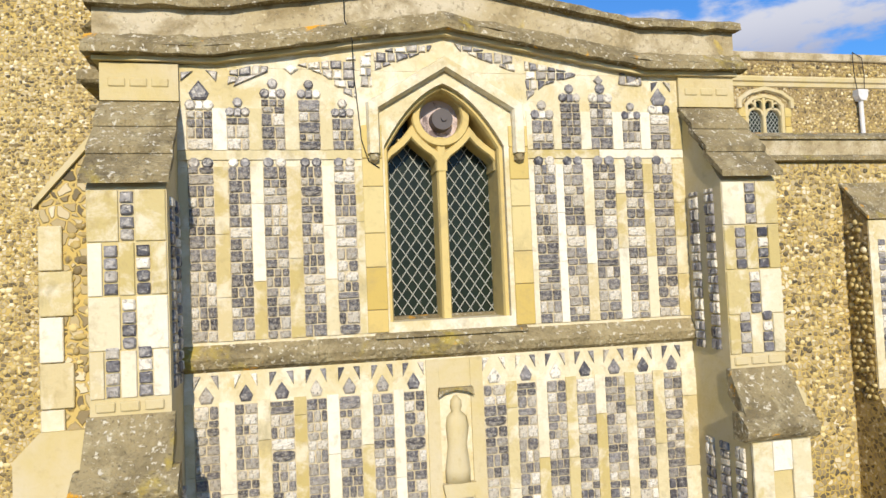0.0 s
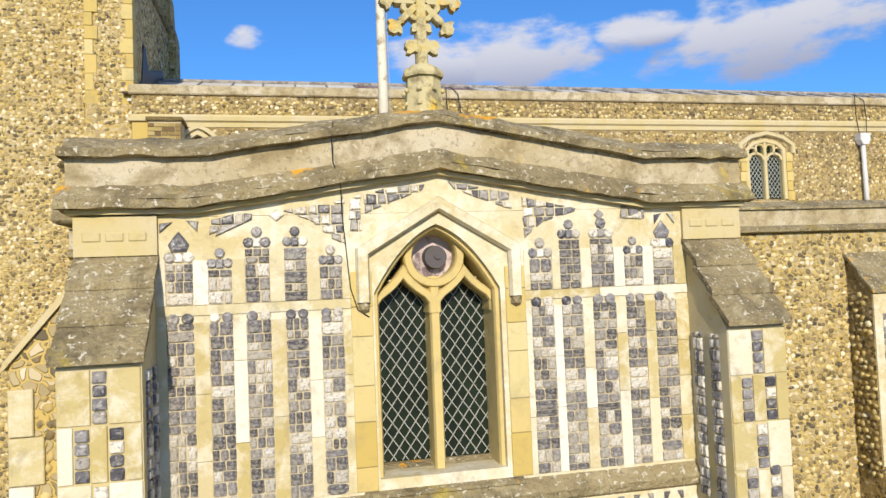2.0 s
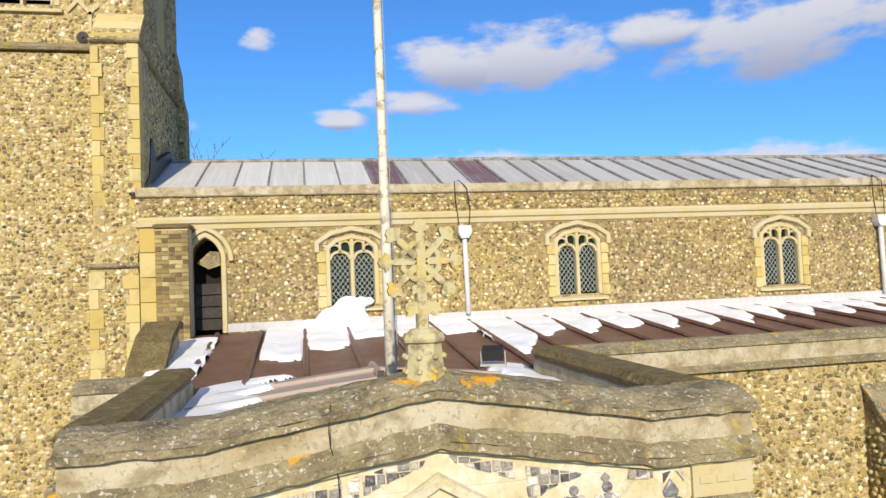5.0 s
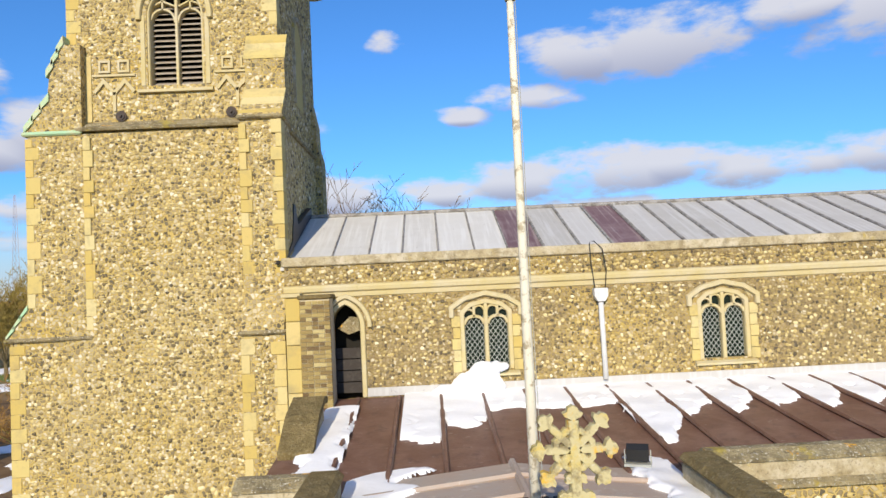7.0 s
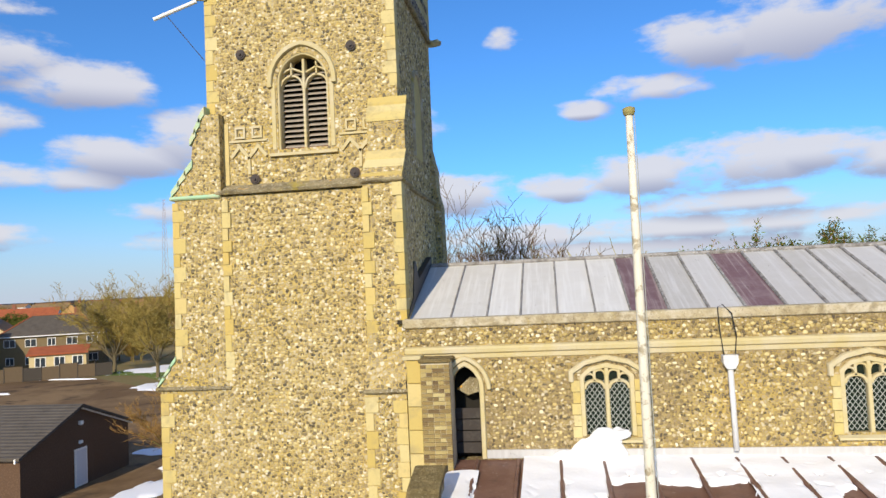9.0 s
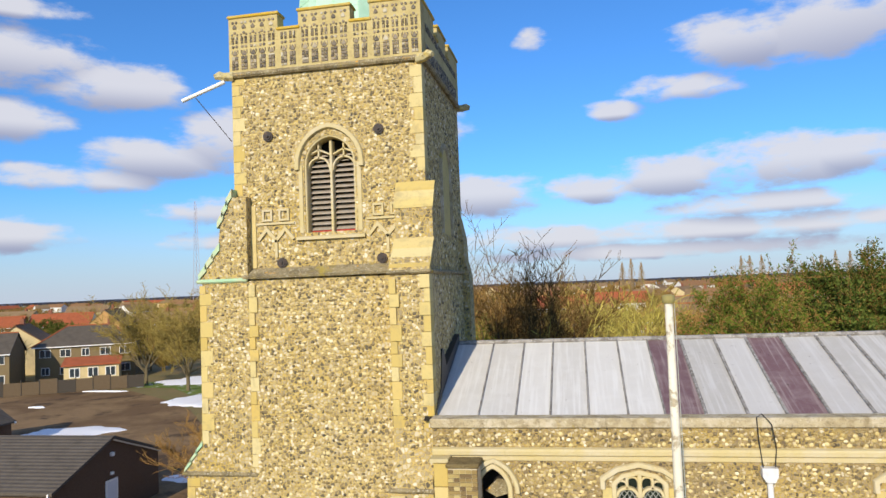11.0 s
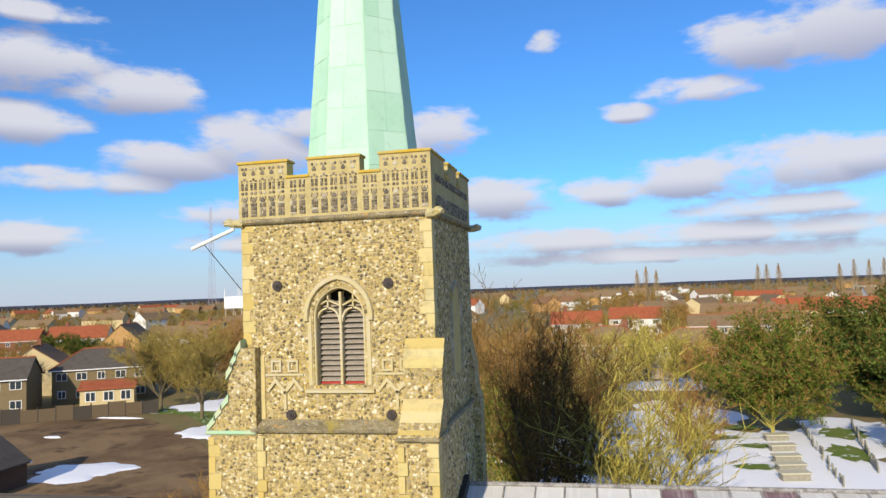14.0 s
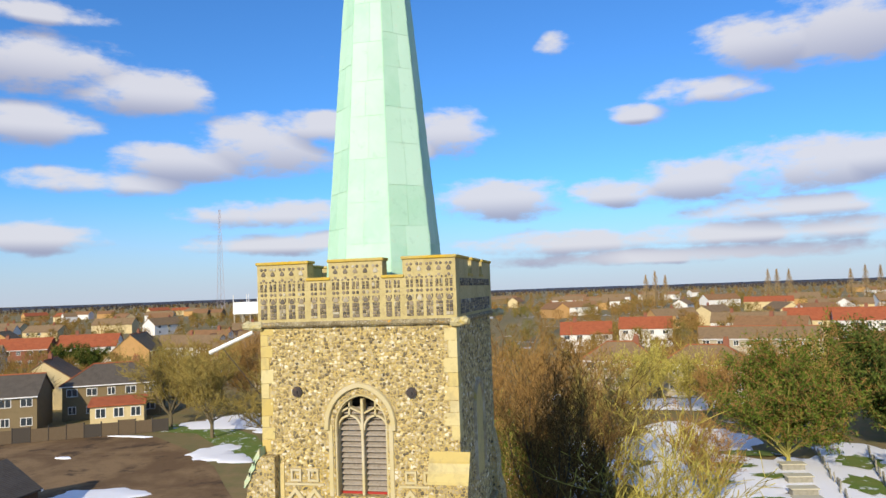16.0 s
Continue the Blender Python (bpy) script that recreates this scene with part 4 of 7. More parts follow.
shapes = []
for i, (a, b) in enumerate(COL_LO):
    m, w = (a + b) / 2, b - a
    shapes += [drop(m, 3.835, w * 0.62, 0.115), [(a, 3.925), (a + w * 0.30, 4.02), (a, 4.02)], [(b, 3.925), (b, 4.02), (b - w * 0.30, 4.02)]]
lobes("shaped_flint", shapes, FY, porch)
shapes = []
for i, (a, b) in enumerate(COL_UP):
    m, w = (a + b) / 2, b - a
    z = TOPS[i] + 0.008
    shapes += [disc(a + w * 0.16, z + 0.032, w * 0.22), disc(b - w * 0.16, z + 0.032, w * 0.22), [(m - w * 0.16, z), (m + w * 0.16, z), (m + w * 0.15, z + 0.06), (m - w * 0.15, z + 0.06)]]
    shapes.append(drop(m, z + 0.066, w * 0.78, 0.135) if i in (0, 9) else disc(m, z + 0.068 + w * 0.2, w * 0.23))
    for q in (-1, 1):
        shapes.append(disc(m + q * w * 0.26, 5.445, w * 0.23, 10))
for a, b, c in (((-0.70, 6.06), (-0.62, 6.07), (-0.70, 6.00)), ((-0.46, 6.07), (-0.54, 6.08), (-0.47, 6.00)), ((-0.36, 5.97), (-0.14, 6.07), (-0.33, 6.03)), ((2.52, 6.03), (2.66, 6.02), (2.66, 6.08)), ((2.76, 6.05), (2.82, 6.06), (2.76, 5.98)), ((2.92, 6.05), (2.86, 6.06), (2.92, 5.98))):
    shapes.append([a, b, c])
shapes.append([(-0.02, 6.10), (0.03, 6.06), (0.08, 6.10), (0.03, 6.14)])
shapes.append([(2.28, 6.06), (2.32, 6.02), (2.36, 6.06), (2.32, 6.10)])
lobes("shaped_flint", shapes, FY, porch)


def clip_box(poly, x0, x1, z0, z1):
    """The part of a polygon that lies in a box."""
    for ax, lim, sg in ((0, x0, 1), (0, x1, -1), (1, z0, 1), (1, z1, -1)):
        res = []
        for p, q in zip(poly, poly[1:] + poly[:1]):
            dp, dq = (p[ax] - lim) * sg, (q[ax] - lim) * sg
            if dp >= 0:
                res.append(p)
            if dp * dq < 0:
                t = dp / (dp - dq)
                res.append((p[0] + (q[0] - p[0]) * t, p[1] + (q[1] - p[1]) * t))
        poly = res
        if len(poly) < 3:
            return []
    return poly


for k, poly in enumerate(([(0.08, 6.13), (0.48, 6.20), (0.48, 5.90), (0.38, 5.94), (0.26, 6.06)], [(0.61, 6.10), (0.61, 6.24), (1.04, 6.315), (1.02, 6.26)], [(1.20, 6.315), (1.66, 6.23), (1.66, 6.11), (1.24, 6.26)], [(1.74, 6.20), (1.74, 5.90), (1.88, 6.02), (2.18, 6.10)], [(0.51, 6.21), (0.59, 6.23), (0.59, 5.98), (0.51, 5.98)], [(2.48, 6.03), (2.68, 6.02), (2.68, 6.11), (2.5, 6.12)], [(-0.40, 5.98), (-0.10, 6.08), (-0.12, 6.14), (-0.38, 6.08)])):
    xs_, zs_ = [p[0] for p in poly], [p[1] for p in poly]
    pieces, z, odd = [], min(zs_), 0
    while z < max(zs_):
        u, h_ = min(xs_) - 0.035 * odd, rng.uniform(0.06, 0.085)
        while u < max(xs_):
            w_ = rng.uniform(0.05, 0.095)
            q = clip_box(poly, u + 0.004, u + w_ - 0.004, z + 0.004, z + h_ - 0.004)
            if len(q) > 2 and abs(sum(p[0] * r_[1] - p[1] * r_[0] for p, r_ in zip(q, q[1:] + q[:1]))) > 0.0012:
                pieces.append([(x + rng.uniform(-0.005, 0.005), y + rng.uniform(-0.005, 0.005)) for x, y in q])
            u += w_
        z, odd = z + h_, 1 - odd
    lobes("spandrel_flint", pieces, PY - 0.003, porch)


def rib_blocks(parent, x0, x1, z0, z1, y, lengths):
    z = z0
    while z < z1 - 0.02:
        h = min(rng.uniform(*lengths), z1 - z)
        if z1 - z - h < 0.12:
            h = z1 - z
        part("rib_block", bx(x0, x1, y, y + 0.03, z + 0.002, z + h - 0.002), STONE_V, parent)
        z += h


edges_up = [(-0.775, -0.67)] + [(a[1], b[0]) for a, b in zip(COL_UP, COL_UP[1:]) if b[0] - a[1] < 0.3] + [(0.45, 0.50), (1.73, 1.77), (2.90, 3.0)]
for a, b in edges_up:
    rib_blocks(porch, a, b, 4.24, 5.42, PY - 0.012, (0.25, 0.6))
    rib_blocks(porch, a, b, 5.53, 5.82, PY - 0.012, (0.3, 0.4))
edges_lo = [(-0.775, -0.67)] + [(a[1], b[0]) for a, b in zip(COL_LO, COL_LO[1:]) if b[0] - a[1] < 0.3] + [(2.88, 3.0)]
for a, b in edges_lo:
    rib_blocks(porch, a, b, 1.2, 3.84, PY - 0.012, (0.35, 0.9))
for a, b in ((-0.775, -0.05), (-0.05, 0.50), (1.73, 2.3), (2.3, 3.0)):
    part("stone_band", bx(a, b - 0.003, PY - 0.012, PY + 0.02, 5.465, 5.528), STONE_V, porch)
# window jamb stones
for side, (a, b) in enumerate(((0.50, 0.645), (1.585, 1.73))):
    z = 4.24
    for k in range(6):
        h = (0.16, 0.30, 0.24, 0.33, 0.2, 0.24)[(k + side) % 6]
        part("jamb_stone", bx(a - (0.0 if k % 2 else 0.0), b, PY - 0.014, PY + 0.03, z + 0.002, min(z + h, 5.72) - 0.002, bevel=0.004), STONE_Q, porch)
        z += h
part("sill", pr([(PY - 0.05, 4.20), (PY - 0.05, 4.22), (PY + 0.30, 4.335), (PY + 0.33, 4.335), (PY + 0.33, 4.18)], 0.55, 1.66, "x"), STONE_D, pw)
# round device in the window's eye
eye = thing("sounder", "dark round sounder on a pale disc in the window tracery", "sounder", (PXM - 0.01, PY + 0.2, 5.80))
bm = bmesh.new()
for r0, r1, y in ((0.0, 0.17, 0.06),):
    bmesh.ops.create_cone(bm, cap_ends=True, segments=24, radius1=0.165, radius2=0.165, depth=0.02, matrix=pose(0.0, 0.06, 0, 90))
part("backplate", bm, mat("pinkish_limewash", (0.55, 0.46, 0.46), 0.9, var=((9, 6, 0.50, 0.6, (0.12, 0.09, 0.10), 0.9),)), eye)
bm = bmesh.new()
bmesh.ops.create_cone(bm, cap_ends=True, segments=24, radius1=0.088, radius2=0.080, depth=0.10, matrix=pose(0.02, 0.01, -0.005, 90))
bmesh.ops.create_cone(bm, cap_ends=True, segments=12, radius1=0.022, radius2=0.022, depth=0.02, matrix=pose(0.03, -0.045, 0.0, 90))
part("housing", bm, mat("dark_grey_plastic", (0.085, 0.075, 0.08), 0.5), eye)
# cusps in the two lights
for xa, xb in ((ow0 + 0.03, xm - 0.03), (xm + 0.03, ow1 - 0.03)):
    for t in (0.14, 0.30, 0.70, 0.86):
        x = xa + (xb - xa) * t
        z = 5.44 + 0.21 * (1 - abs(2 * t - 1)) ** 0.6
        part("cusp", pr([(x - 0.024, z + 0.05), (x, z), (x + 0.024, z + 0.05)], PY + 0.17, PY + 0.33), STONE, pw)
# hood stops
for x in (0.585, 1.655):
    bm = bmesh.new()
    bmesh.ops.create_icosphere(bm, subdivisions=1, radius=0.045, matrix=pose(x, PY - 0.03, 5.47))
    part("hood_stop", bm, STONE_D, pw)
# black cable across the parapet and front
bm = bmesh.new()
tube(bm, [(0.42, PY - 0.03, 6.72), (0.40, PY - 0.135, 6.58), (0.41, PY - 0.04, 6.45), (0.45, PY - 0.13, 6.27), (0.46, PY - 0.02, 6.10), (0.50, PY - 0.02, 5.6), (0.545, PY - 0.02, 5.45), (0.62, PY - 0.02, 5.40)], 0.004, 5)
part("cable", bm, BLACK, porch)
# niche
part("niche_panel", bx(0.895, 0.985, PY - 0.016, PY + 0.03, 2.2, 4.03), STONE, porch)
part("niche_panel", bx(1.215, 1.305, PY - 0.016, PY + 0.03, 2.2, 4.03), STONE, porch)
part("niche_head", bx(0.986, 1.214, PY - 0.014, PY + 0.03, 3.80, 4.03), STONE, porch)
part("niche_canopy", pr([(0.97, 3.77), (1.02, 3.80), (1.10, 3.815), (1.18, 3.80), (1.23, 3.77), (1.22, 3.83), (0.98, 3.83)], PY - 0.07, PY + 0.02), STONE_D, porch)
part("niche_bracket", pr([(1.0, 3.06), (1.2, 3.06), (1.22, 3.16), (0.98, 3.16)], PY - 0.06, PY + 0.02), STONE, porch)
statue_rows = [(3.16, 0.085, 0.05), (3.25, 0.09, 0.055), (3.42, 0.075, 0.055), (3.55, 0.085, 0.055), (3.62, 0.07, 0.05), (3.66, 0.03, 0.03), (3.69, 0.04, 0.04), (3.73, 0.038, 0.038), (3.765, 0.015, 0.015)]
sv, sf = [], []
for z, rx_, ry_ in statue_rows:
    sv += [(1.10 + rx_ * math.cos(2 * math.pi * k / 12) * (1 + 0.10 * math.sin(5 * k + z * 9)), PY - 0.015 + ry_ * math.sin(2 * math.pi * k / 12), z) for k in range(12)]
for i in range(len(statue_rows) - 1):
    sf += [(12 * i + k, 12 * i + (k + 1) % 12, 12 * i + 12 + (k + 1) % 12, 12 * i + 12 + k) for k in range(12)]
sf += [tuple(range(11, -1, -1)), tuple(range(12 * len(statue_rows) - 12, 12 * len(statue_rows)))]
tagged(link_mesh("statue", sv, sf, STONE, smooth=True), "worn robed stone statue standing in the porch niche", "statue")
# flint chequers on the buttress fronts
for xa, yb in ((-1.18, 4.47), (3.0, 4.47)):
    cells = []
    for row, z in enumerate((4.90, 4.58, 4.26, 3.98)):
        for cx in ((0.225,) if row % 2 == 0 else (0.13, 0.31)):
            cells += [(xa + cx - 0.042, xa + cx + 0.042, z + k * 0.075, z + (k + 1) * 0.075) for k in range(4 if row < 3 else 4)]
    joined_flints("buttress_flint", cells, yb - 0.002, porch)
    for row, z in enumerate((4.90, 4.58, 4.26, 3.98)):
        top = (5.21, 4.895, 4.575, 4.255)[row]
        cuts = (0.004, 0.18, 0.27, 0.446) if row % 2 == 0 else (0.004, 0.086, 0.175, 0.265, 0.355, 0.446)
        for q, (u0, u1) in enumerate(zip(cuts, cuts[1:])):
            if q % 2 == 0:
                part("ashlar_block", bx(xa + u0, xa + u1 - 0.003, yb - 0.012, yb + 0.03, z, top - 0.003, bevel=0.004), STONE_V, porch)
    for q, (u0, u1, z0, z1) in enumerate(((-0.0, 0.15, 3.0, 3.40), (0.153, 0.30, 3.2, 3.40), (0.303, 0.45, 3.0, 3.40), (-0.0, 0.45, 2.7, 2.997))):
        part("ashlar_block", bx(xa + u0, xa + u1, 4.275, 4.31, z0, z1, bevel=0.004), STONE_V, porch)
# flint strips on the inner buttress sides
for x, sgn in ((-0.73, 1), (3.0, -1)):
    cells = [q for y0 in (4.56, 4.76) for q in flint_rows(y0, y0 + 0.11, 4.0, 5.18)] + [q for y0 in (4.36, 4.54, 4.72) for q in flint_rows(y0, y0 + 0.11, 1.5, 3.35)]
    joined_flints("side_flint", cells, 0, porch, None, (lambda u, v, h, x=x, sgn=sgn: (x - sgn * h, u, v)))

# ---- cross on the gable ----
cross = thing("gable_cross", "pierced stone cross with leafy arms and yellow lichen", "stone cross", (1.085, PY + 0.16, 6.84))
bm = bmesh.new()
for z0, z1, r0, r1 in ((-0.12, 0.24, 0.155, 0.125), (0.24, 0.262, 0.15, 0.155), (0.262, 0.30, 0.155, 0.14), (0.30, 0.33, 0.12, 0.09)):
    bmesh.ops.create_cone(bm, cap_ends=True, segments=8, radius1=r0, radius2=r1, depth=z1 - z0, matrix=pose(0, 0, (z0 + z1) / 2, 0, 0, 22.5))
part("pedestal", bm, LICHEN, cross)
for k in range(8):
    a = radians(45 * k + 22.5)
    for z in (0.04, 0.14):
        bm = bmesh.new()
        bmesh.ops.create_icosphere(bm, subdivisions=1, radius=0.022, matrix=pose(0.142 * math.cos(a), 0.142 * math.sin(a), z))
        part("carved_boss", bm, LICHEN, cross)


def leaf(bm, x, z, ang, s, y0=-0.035, y1=0.035):
    """A fleur end: three lobes on a short neck, pointing along ang."""
    c_, s_ = math.cos(ang), math.sin(ang)
    pts = [(-0.2, -0.16), (0.15, -0.14), (0.30, -0.50), (0.52, -0.62), (0.62, -0.36), (0.85, -0.30), (1.0, 0.0), (0.85, 0.30), (0.62, 0.36), (0.52, 0.62), (0.30, 0.50), (0.15, 0.14), (-0.2, 0.16)]
    prism(bm, [(x + s * (u * c_ - v * s_), z + s * (u * s_ + v * c_)) for u, v in pts], y0, y1)


bm = bmesh.new()
CZ = 0.80
ribbon(bm, [(0, 0.30), (0, CZ + 0.2)], 0.085, -0.04, 0.04, chamfer=0.25)
for k in range(8):
    if k == 6:
        continue
    a = radians(45 * k)
    r_ = 0.19 if k % 2 == 0 else 0.215
    ribbon(bm, [(0.02 * math.cos(a), CZ + 0.02 * math.sin(a)), (r_ * math.cos(a), CZ + r_ * math.sin(a))], 0.058, -0.038, 0.038, chamfer=0.25)
    leaf(bm, r_ * math.cos(a), CZ + r_ * math.sin(a), a, 0.112)
ribbon(bm, [(0.135 * math.cos(radians(45 * k + 22.5)), CZ + 0.135 * math.sin(radians(45 * k + 22.5))) for k in range(8)], 0.045, -0.036, 0.036, closed=True)
for sgn in (-1, 1):
    leaf(bm, 0.03 * sgn, 0.44, radians(90 - 55 * sgn), 0.11)
    leaf(bm, 0.02 * sgn, 0.58, radians(90 - 40 * sgn), 0.07)
part("cross_head", bm, LICHEN, cross)

# ---- flagpole and floodlights on the porch roof ----
BARK_POST = mat("dark_weathered_timber", (0.09, 0.07, 0.05), 0.9, var=((12, 5, 0.5, 0.7, (0.18, 0.15, 0.11), 0.6),))
pole = thing("flagpole", "tall wooden flagpole with flaking white paint on the porch roof", "flagpole", (1.12, 7.42, 6.40))
bm = bmesh.new()
tube(bm, [(0, 0, 0), (0.0, 0, 1.5), (0.0, 0, 3.6), (0, 0, 5.30)], [0.058, 0.052, 0.045, 0.037], 12)
part("shaft", bm, POLE, pole, smooth=True)
bm = bmesh.new()
tube(bm, [(0, 0, 5.30), (0, 0, 5.33), (0, 0, 5.37), (0, 0, 5.385)], [0.05, 0.062, 0.062, 0.03], 14)
part("truck", bm, mat("mossy_wood", (0.30, 0.26, 0.10), 0.9), pole)
bm = bmesh.new()
for x in (-0.10, 0.10):
    box(bm, x - 0.03, x + 0.03, -0.05, 0.05, -0.1, 0.20)
box(bm, -0.15, 0.15, -0.09, -0.05, 0.02, 0.16)
part("tabernacle", bm, BARK_POST, pole, "dark weathered timber socket")
bm = bmesh.new()
tube(bm, [(0.075, -0.02, 0.3), (0.06, -0.03, 2.0), (0.05, -0.02, 5.3)], 0.004, 4)
part("halyard", bm, CAME, pole)


def floodlight(x, y, z, turn):
    t = thing("floodlight", "small black floodlight on a bracket on the lead roof", "floodlight", (x, y, z), "roof floodlights")
    t.rotation_euler = (0, 0, radians(turn))
    part("housing", pr([(-0.06, 0.08), (0.08, 0.05), (0.10, 0.20), (-0.04, 0.25)], -0.14, 0.14, "x"), BLACK, t)
    part("lens", bx(-0.12, 0.12, -0.075, -0.062, 0.09, 0.23), GLASS, t)
    bm = bmesh.new()
    box(bm, -0.17, -0.155, -0.02, 0.02, 0.0, 0.18)
    box(bm, 0.155, 0.17, -0.02, 0.02, 0.0, 0.18)
    box(bm, -0.17, 0.17, -0.10, 0.10, -0.02, 0.012)
    part("bracket", bm, CAME, t)
    return t


floodlight(2.75, 9.45, 6.34, 160)
floodlight(1.42, 7.30, 6.40, 200)
# porch roof rolls and drifts of snow in the gutters
for y in (5.7, 6.5, 7.3, 8.1, 8.9):
    for xa in (-1.0, 3.2):
        part("roof_roll", tube(bmesh.new(), [(xa, y, 6.22), (PXM, y, 6.43)], 0.045, 6), ROOF_PO, porch)
part("ridge_roll", tube(bmesh.new(), [(PXM, PY + 0.4, 6.43), (PXM, AY + 0.58, 6.43)], 0.05, 6), ROOF_PO, porch)


def snow_sheet(name, x0, x1, y0, y1, under, keep, n, thick, seed, label, lift=lambda x, y: 0.0):
    """A lumpy blanket of snow with a ragged rounded edge. keep(x, y) > 0 where it lies."""
    nx, ny = n
    g = {}
    verts, faces = [], []
    for i in range(nx + 1):
        for j in range(ny + 1):
            x, y = x0 + (x1 - x0) * i / nx, y0 + (y1 - y0) * j / ny
            k = keep(x, y) + 0.17 * noise.noise((x * 2.3, y * 2.3, seed)) + 0.07 * noise.noise((x * 7, y * 7, seed))
            if k > -0.05:
                h = thick * min(1.0, max(0.0, k) / 0.10) ** 0.5 * (0.75 + 0.4 * noise.noise((x * 2, y * 2, seed + 5)))
                g[i, j] = len(verts)
                verts.append((x, y, under(x, y) + (h if k > 0 else -0.02) + 0.006 + lift(x, y)))
    for i in range(nx):
        for j in range(ny):
            q = [(i, j), (i + 1, j), (i + 1, j + 1), (i, j + 1)]
            if all(p in g for p in q):
                faces.append([g[p] for p in q])
    return tagged(link_mesh(name, verts, faces, SNOW, smooth=True), label, "snow", kind="stuff")


def aisle_z(x, y):
    return AR0[1] + (AR1[1] - AR0[1]) * (y - AR0[0]) / (AR1[0] - AR0[0])


def aisle_snow(x, y):
    if x < -0.42:
        return -1
    bay = ((x + 0.51) % 0.78) / 0.78
    if x < 0.25:
        yb = 11.1
    elif x < 1.1:
        yb = 11.75
    elif x < 3.3:
        yb = 12.45 + 0.1 * math.sin(x * 5)
    elif x < 4.2:
        yb = 10.3 + 1.2 * bay
    else:
        yb = 11.5 + 1.0 * bay + (0.3 if x > 9 else 0)
    roll = 0.26 * max(0.0, 1 - min(bay, 1 - bay) / 0.08) * min(1.0, max(0.0, 12.9 - y) / 0.5)
    hole = 0.22 * math.exp(-((bay - 0.45) ** 2 / 0.012 + (y - 12.85) ** 2 / 0.01)) if x > 1.4 else 0
    return min((y - yb) * 0.5, 0.16) - roll - hole


snow_sheet("roof_snow", -0.6, 16.0, 10.2, 13.74, aisle_z, aisle_snow, (620, 130), 0.075, 3.0, "thick white snow melting between the roof rolls")
bm = bmesh.new()
for cx, cz, rx_, rz_ in ((0.98, 6.78, 0.52, 0.34), (1.10, 6.98, 0.30, 0.30), (1.34, 7.14, 0.22, 0.10), (0.55, 6.72, 0.45, 0.16)):
    m_ = pose(cx, NY - 0.10, cz) @ Matrix.Diagonal((rx_, 0.20, rz_, 1))
    bmesh.ops.create_icosphere(bm, subdivisions=4, radius=1.0, matrix=m_)
for v in bm.verts:
    v.co += v.normal * 0.0 + Vector((1, 0.3, 1)) * 0.05 * noise.noise(v.co * 5.0) + Vector((0, 0.4, 1)) * 0.02 * noise.noise(v.co * 14.0)
tagged(part("window_snow", bm, SNOW, smooth=True), "heap of snow drifted against the clerestory window", "snow", kind="stuff")
def porch_z(x, y):
    return 6.20 + 0.21 * (1 - min(1.0, abs(x - PXM) / 2.17))


snow_sheet("gutter_snow", -1.06, 0.6, 5.4, 9.9, porch_z, lambda x, y: 0.62 - (x + 1.05) * 0.9 + 0.16 * math.sin(y * 7.85) + 0.06 * (y - 7.5), (60, 120), 0.06, 11.0, "strip of snow lying in the porch gutter")
snow_sheet("gutter_snow", 2.5, 3.24, 5.4, 10.0, porch_z, lambda x, y: 0.30 - abs(x - 3.02) * 0.9, (40, 130), 0.09, 13.0, "strip of snow lying in the porch gutter")
snow_sheet("corner_snow", -1.9, -1.2, 9.4, 13.0, lambda x, y: aisle_z(x, y) + 0.02, lambda x, y: 0.20 - abs(x + 1.50) * 0.6, (30, 80), 0.08, 17.0, "snow lying in the corner of the aisle roof")
for k in range(-1, 38):
    x = -0.51 + 0.78 * k
    if x < 29.5:
        part("roof_roll", tube(bmesh.new(), [(x, AR0[0], AR0[1] + 0.03), (x, AR1[0] - 0.15, AR1[1] + 0.015)], 0.045, 6), ROOF_BR, aisle)
part("flashing", bx(-1.2, 30, NY - 0.03, NY, 6.70, 6.86), LEAD, aisle)
# aisle west parapet, raking up to the nave
pts = [(AY + 1.7, 6.05), (AY + 1.7, 6.36), (AY + 2.3, 6.74), (AY + 2.9, 6.92), (AY + 3.2, 6.88), (AY + 3.3, 6.2)]
part("raking_parapet", pr(pts, -2.10, -1.72, "x"), STONE_M, aisle)
part("raking_coping", pr([(AY + 1.62, 6.34), (AY + 1.60, 6.46), (AY + 2.25, 6.86), (AY + 2.95, 7.04), (AY + 3.22, 6.98), (AY + 3.22, 6.885), (AY + 2.9, 6.922), (AY + 2.3, 6.742)], -2.16, -1.64, "x"), MOSS, aisle)
# aisle buttress
ab = part("buttress", pr([(8.35, 0), (8.35, 2.4), (8.52, 2.75), (8.52, 5.20), (8.96, 5.72), (8.96, 0)], 8.02, 8.85, "x"), RUBBLE_N, aisle)
part("face_stone", bx(8.03, 8.84, 8.500, 8.53, 2.80, 5.18), STONE_P, ab)
for k in range(2):
    t0, t1 = k / 2, (k + 1) / 2
    part("weathering_slab", pr([(8.46 + 0.48 * t0, 5.20 + 0.56 * t0), (8.46 + 0.48 * t0, 5.25 + 0.56 * t0), (8.49 + 0.48 * t1, 5.24 + 0.56 * t1), (8.49 + 0.48 * t1, 5.18 + 0.56 * t1)], 7.99, 8.88, "x"), STONE_D, ab)
stones("buttress_rubble", COBBLE, ab, 8.52, 8.95, 2.6, 5.2, west(8.02), 0.10, 81)
joined_flints("buttress_flint", [(8.16 + cx, 8.28 + cx, z, z + 0.09) for cx in (0.0, 0.2, 0.4) for z in [3.2 + 0.09 * k for k in range(19)]], 8.498, ab)

# ---- clerestory windows ----


